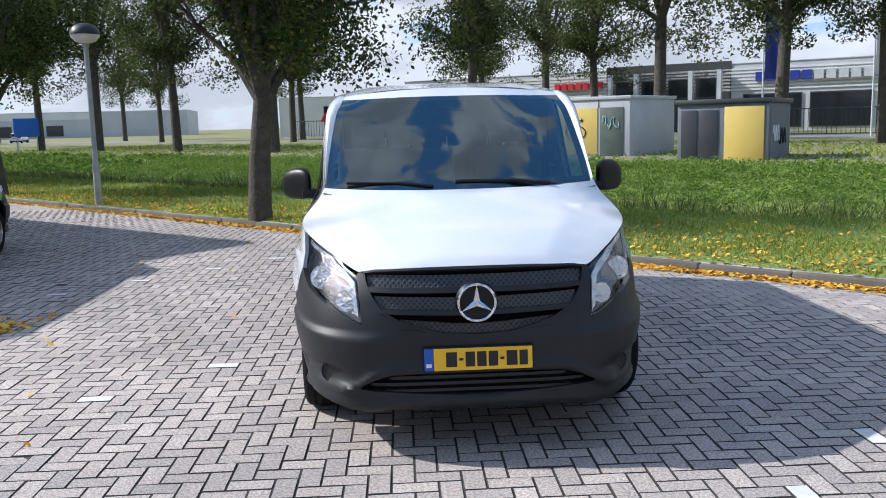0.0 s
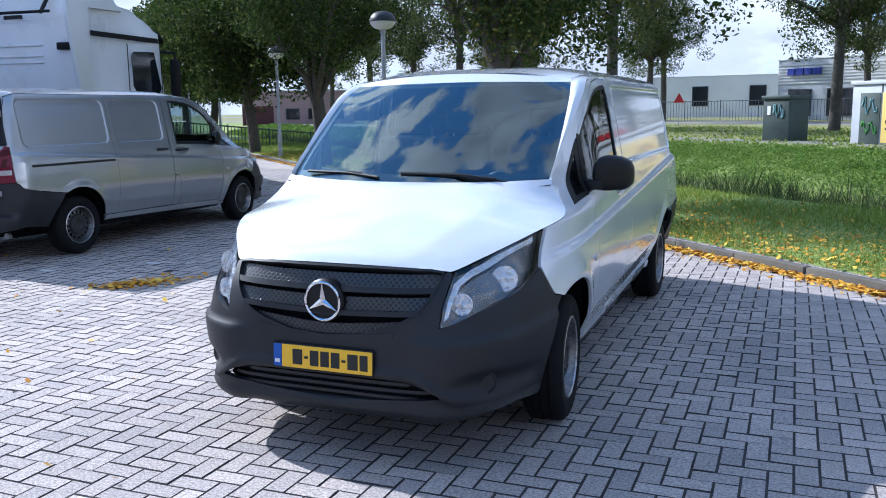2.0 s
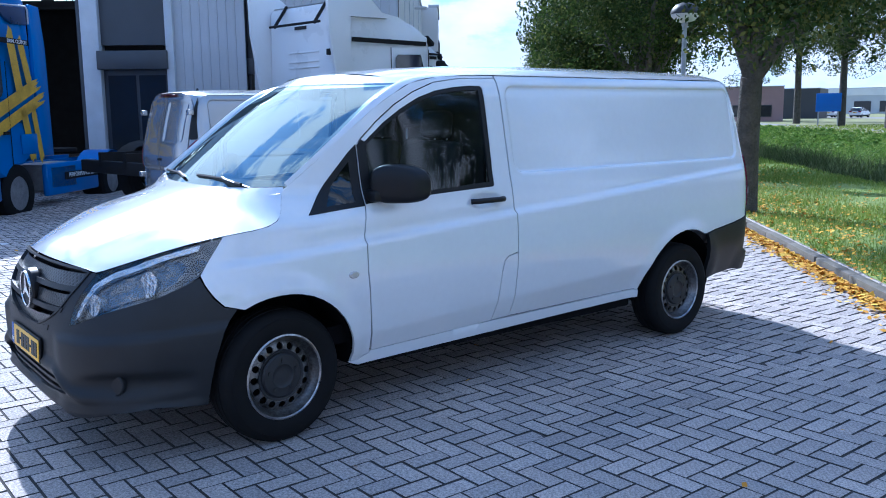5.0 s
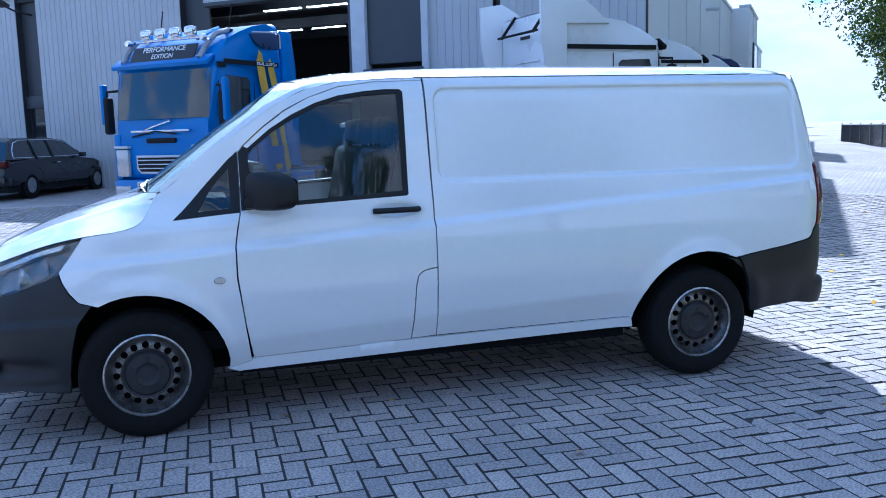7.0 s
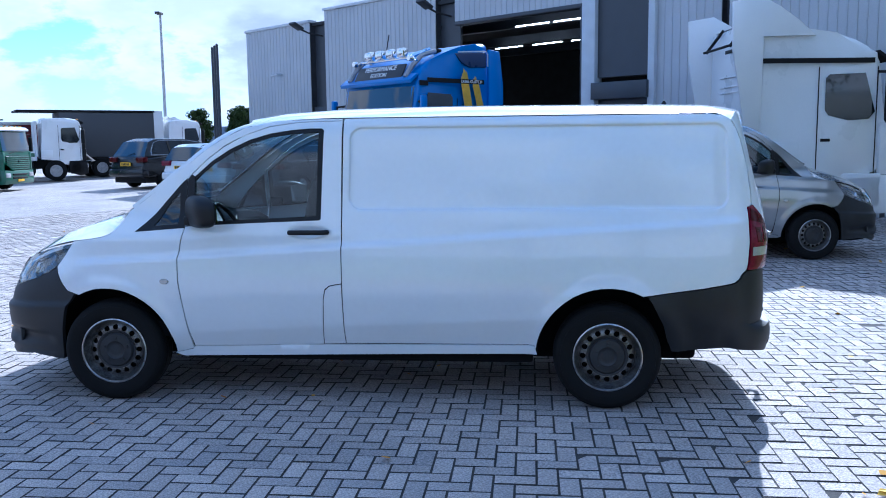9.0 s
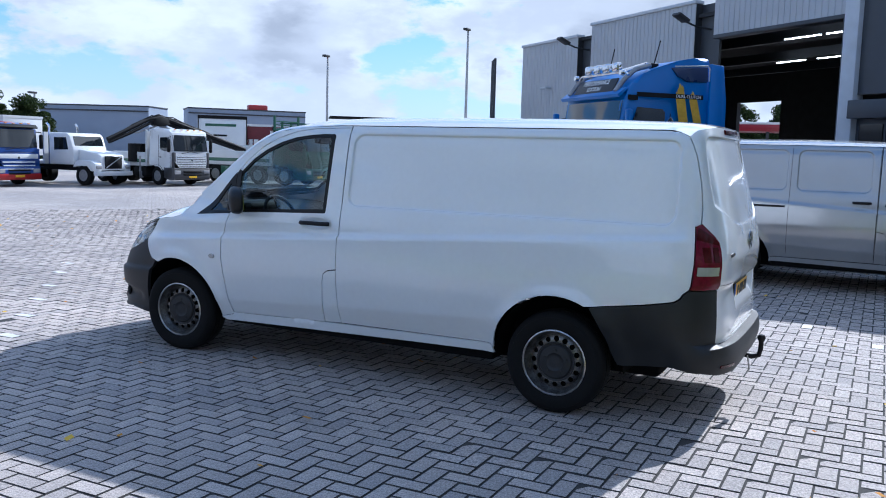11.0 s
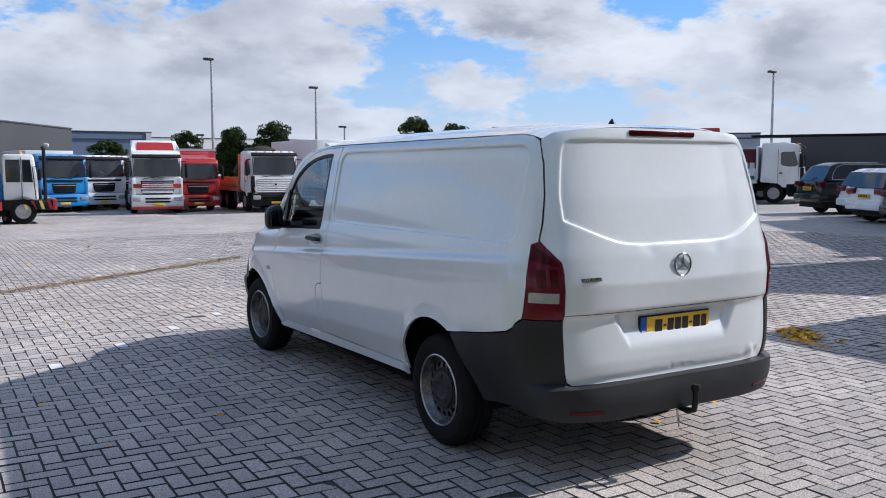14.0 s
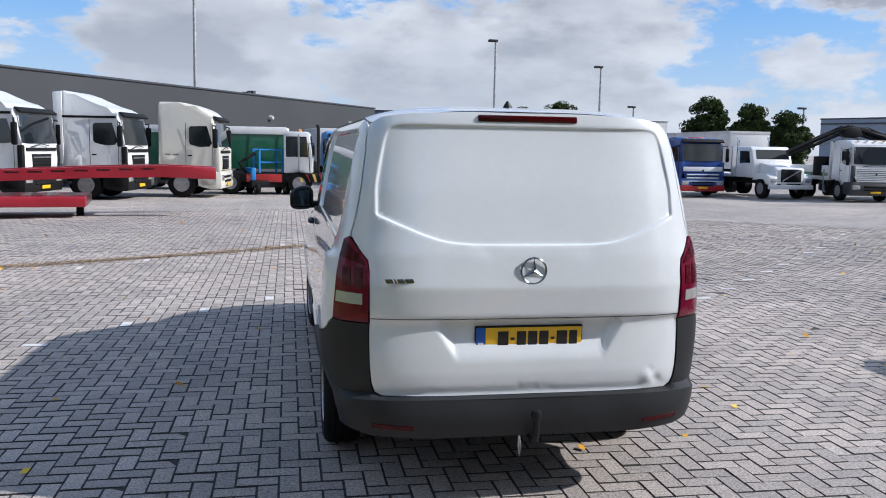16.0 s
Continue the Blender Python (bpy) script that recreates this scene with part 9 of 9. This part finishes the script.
part("roof_beacon", lathe_bm([(0.07, 2.76), (0.07, 2.9), (0.0, 2.94)], 12, m=Matrix.Translation((-0.3, 1.2, 0))), AMBER, tt, "amber roof beacon")
part("striped_tail", box_bm(-1.2, 1.2, -0.05, 0.1, 0.55, 0.98, 0.01), TRUCK_RED, tt, "red tail board")
for k in range(4):
    for side in (1, -1):
        quad("yellow_stripe", [(side * 1.11, 0.1 + 0.3 * k, 0.58), (side * 1.11, 0.22 + 0.3 * k, 0.58), (side * 1.11, 0.32 + 0.3 * k, 0.93), (side * 1.11, 0.2 + 0.3 * k, 0.93)][::side], KIOSK_YELLOW if k % 2 else TRUCK_RED, tt)
for side in (1, -1):
    for y in (1.2, 4.2):
        big_wheel(tt, side * 0.95, y, side, 0.5, 0.34)
part("exhaust", tube_bm([(-0.8, 0.36, 0.9), (-0.8, 0.36, 3.0), (-0.8, 0.42, 3.12)], 0.07, 8), CHASSIS, tt, "tall black exhaust pipe")
lift = thing("aerial_platform", "blue work platform parked among the lorries", "lift", raised(pose(1.9, -24.0, 0, 0, 0, 20)) @ Matrix.Diagonal((0.8, 0.8, 0.72, 1)))
BLUE_STEEL = pbr("blue_steel", (0.02, 0.2, 0.55), 0.4, var=0.1)
part("base", box_bm(-1.0, 1.0, -0.7, 0.7, 0.35, 0.7, 0.04), CHASSIS, lift)
for x in (-0.55, 0.55):
    for y in (-0.45, 0.45):
        part("post", box_bm(x - 0.04, x + 0.04, y - 0.04, y + 0.04, 0.7, 2.3), BLUE_STEEL, lift)
for z in (1.0, 1.6, 2.25):
    part("rail", box_bm(-0.6, 0.6, -0.5, -0.42, z, z + 0.07), BLUE_STEEL, lift)
    part("rail", box_bm(-0.6, 0.6, 0.42, 0.5, z, z + 0.07), BLUE_STEEL, lift)
    part("rail", box_bm(-0.6, -0.52, -0.45, 0.45, z, z + 0.07), BLUE_STEEL, lift)
part("panel", box_bm(0.72, 0.95, -0.5, 0.5, 0.7, 1.35, 0.05), BLUE_STEEL, lift)
part("boom", tube_bm([(0.85, 0.0, 0.7), (1.35, 0.0, 1.6), (0.6, 0.0, 2.1)], 0.09, 6), CHASSIS, lift, "dark folded boom")
for x in (-0.7, 0.7):
    for side in (1, -1):
        big_wheel(lift, x, side * 0.0 + 0.55 * side, side, 0.3, 0.2)
gt = trailer("dark green skip body behind the terminal tractor", pose(1.2, -27.5, 0, 0, 0, face(176)), 2.4, 7.5, 3.0, GREEN_T)
part("white_top", box_bm(-1.24, 1.24, 0.0, 7.5, 2.72, 3.08, 0.02), TRUCK_WHITE, gt, "white top band")
# car transporter ramp
tr = thing("car_transporter", "red car transporter trailer with its ramp lowered", "trailer", raised(pose(3.2, -13.4, 0, 0, 0, 8)))
for y0, y1 in ((-0.45, -0.2), (0.9, 1.15)):
    part("deck_beam", prism_bm([(-0.2, 1.18), (1.0, 1.22), (2.6, 1.18), (8.0, 0.92), (8.0, 0.68), (2.6, 0.92), (1.0, 0.95), (-0.2, 0.9)], y0, y1, "Y", 0.02), RED_PAINT, tr, "red deck beam")
for k in range(14):
    part("deck_slat", box_bm(1.2 + 0.48 * k, 1.5 + 0.48 * k, -0.45, 1.15, 1.12 - 0.017 * k, 1.16 - 0.017 * k), CHASSIS, tr)
part("lower_beam", box_bm(2.7, 9.5, -0.6, 1.3, 0.26, 0.5, 0.03), RED_PAINT, tr, "red lower frame")
for x in (5.2, 6.4):
    for side in (1, -1):
        w = big_wheel(tr, 0, 0, side, 0.38, 0.3)
        w.matrix_basis = pose(x, 0.35 + side * 0.95, 0.38, 0, 0, 90 * side)
for x in (2.9, 7.6):
    part("leg", box_bm(x - 0.08, x + 0.08, 0.2, 0.4, 0.0, 0.45), CHASSIS, tr)


# ---- cars ----
def car(label, at, paint, kind="hatch"):
    """A parked car: tail at y = 0 facing +y side, nose at y = length."""
    t = thing("car", label, "car", raised(at) if at.translation.y < 30 else at, "cars by the hall")
    L, H = (4.85, 1.46) if kind == "estate" else (4.0, 1.48)
    wb = (0.95, 3.85) if kind == "estate" else (0.72, 3.2)
    W = 0.9 if kind == "estate" else 0.85

    def arch_pts(y):
        return [(y + 0.36 * math.cos(radians(a)), 0.33 + 0.36 * math.sin(radians(a))) for a in range(0, 181, 20)]
    belly = [(0.06, 0.32), (0.0, 0.50), (0.02, 0.62), (0.05, 0.85), (0.10, 0.97), (L * 0.35, 0.985), (L * 0.62, 0.96), (L * 0.78, 0.88), (L - 0.30, 0.76), (L - 0.06, 0.62), (L, 0.42), (L - 0.1, 0.25)]
    belly += [p for p in arch_pts(wb[1])] + [p for p in arch_pts(wb[0])]
    hull = prism_bm(belly, -W, W, "X", 0.10)
    for v in hull.verts:
        end = max(smooth01((v.co.y - L + 0.9) / 0.9), 0.55 * smooth01((0.45 - v.co.y) / 0.45))
        v.co.x *= (1 - 0.16 * float(end)) * (1 - 0.05 * float(smooth01((v.co.z - 0.72) / 0.3)))
    part("body", hull, paint, t, sharp=30)
    for side in (1, -1):
        part("door_handle", box_bm(side * (W - 0.012) - 0.012, side * (W - 0.012) + 0.012, L * 0.42, L * 0.42 + 0.16, 0.84, 0.865, 0.008), CHROME if kind == "estate" else paint, t)
        for f0 in (0.30, 0.50, 0.72):
            part("door_seam", box_bm(side * (W - 0.004) - 0.003, side * (W - 0.004) + 0.005, L * f0 - 0.006, L * f0 + 0.006, 0.34, 0.80), INK, t)
        part("headlamp", box_bm(side * (W - 0.24) - 0.16, side * (W - 0.24) + 0.16, L - 0.32, L - 0.06, 0.60, 0.70, 0.03), CLEAR_LENS, t, "clear headlamp")
    if kind == "estate":
        line = [(0.12, 0.96), (0.45, 1.38), (0.75, H), (2.2, H), (2.75, 1.40), (3.45, 0.95)]
    else:
        line = [(0.06, 0.96), (0.28, 1.36), (0.5, H - 0.03), (1.7, H), (2.15, 1.40), (2.85, 0.95)]
    rows = []
    for y, z in line:
        k = (z - 0.95) / (H - 0.95)
        w = W - 0.08 - 0.22 * k
        rows.append([(x * w, y, z + (0.03 * (1 - abs(x) ** 4) * k)) for x in np.linspace(-1, 1, 9)])
    glassy = bmesh.new()
    grid_bm(rows[:2], glassy)
    part("rear_window", glassy, TGLASS, t, "dark rear window")
    part("roof", grid_bm(rows[1:5] if kind != "x" else rows), paint, t)
    part("front_window", grid_bm(rows[4:]), TGLASS, t)
    for side in (1, -1):
        pts = [(side * (W - 0.075 - 0.22 * (z - 0.95) / (H - 0.95)), y, z) for y, z in line]
        quad("side_window", pts[::side], TGLASS, t, "dark side windows", 0.008)
        for f0 in (0.36, 0.66):
            y = line[1][0] + (line[4][0] - line[1][0]) * f0
            part("pillar", box_bm(-0.012, 0.012, -0.035, 0.035, 0, 0.5, 0, m=pose(side * (W - 0.06), y, 0.96, 0, -24 * side, 0)), paint if kind != "estate" else CHASSIS, t)
        if kind == "estate":
            trim = [(0.42, 1.0), (0.50, 1.18), (0.66, 1.36), (0.90, 1.425), (2.2, 1.43), (2.72, 1.37), (3.1, 1.15), (3.34, 1.0), (1.8, 0.995), (0.42, 1.0)]
            part("window_trim", tube_bm([(side * (W - 0.066 - 0.22 * (z - 0.95) / (H - 0.95)), y, z) for y, z in trim], 0.013, 5), CHROME, t, "chrome window trim")
        part("tail_lamp", box_bm(side * (W - 0.19) - 0.2, side * (W - 0.19) + 0.2, -0.02, 0.2, 0.78, 0.95, 0.04), DARK_RED_LENS if kind == "estate" else RED_LENS, t, "red tail lamp")
        part("wing_mirror", box_bm(side * (W + 0.08) - 0.09, side * (W + 0.08) + 0.09, line[4][0] + 0.25, line[4][0] + 0.37, 0.96, 1.08, 0.03), paint, t)
        for y in wb:
            big_wheel(t, side * (W - 0.12), y, side, 0.325, 0.22)
    part("number_plate", box_bm(-0.26, 0.26, -0.025, 0.0, 0.68, 0.79), YELLOW, t, "yellow number plate")
    for k in range(6):
        part("plate_bar", box_bm(-0.2 + 0.07 * k, -0.155 + 0.07 * k, -0.03, -0.02, 0.70, 0.77), INK, t)
    part("rear_bumper", box_bm(-W + 0.02, W - 0.02, -0.06, 0.25, 0.34, 0.58, 0.06), paint, t)
    part("rear_wiper", tube_bm([(0, 0.12, 1.0), (0.3, 0.16, 1.06)], 0.01, 5), CHASSIS, t)
    part("underside", box_bm(-W + 0.1, W - 0.1, 0.15, L - 0.2, 0.18, 0.5), CHASSIS, t)
    return t


CAR_BLACK = pbr("car_black", (0.006, 0.007, 0.01), 0.25, var=0.1, coat=0.25, bump=0)
CAR_WHITE = pbr("car_white", (0.72, 0.74, 0.76), 0.25, var=0.04, coat=0.6, bump=0.01)
car("black estate car with chrome window trim", pose(-17.2, -4.0, 0, 0, 0, 65), CAR_BLACK, "estate")
car("white hatchback parked beside the black estate", pose(-18.7, -6.0, 0, 0, 0, 65), CAR_WHITE)
car("pale blue-white hatchback in the row of cars", pose(-20.6, -7.6, 0, 0, 0, 65), CAR_WHITE)
car("tall dark estate car at the end of the row", pose(-21.6, -9.9, 0, 0, 0, 63) @ Matrix.Diagonal((1, 0.95, 1.13, 1)), CAR_BLACK, "estate")
for x, y, a in ((36, 44, -35), (-88, 140, 10), (-62, 128, 5), (8, 60, -30)):
    copy_thing(car("distant parked car by the depots", pose(x, y, 0.28, 0, 0, a), CAR_WHITE if x < 0 else CAR_BLACK, "hatch"), pose(x + 5, y - 2, 0.28, 0, 0, a))
words(k1, "STAR", pose(1.98, -0.036, 0.55, 90, 0, 0), 0.56, INK, "graffiti")
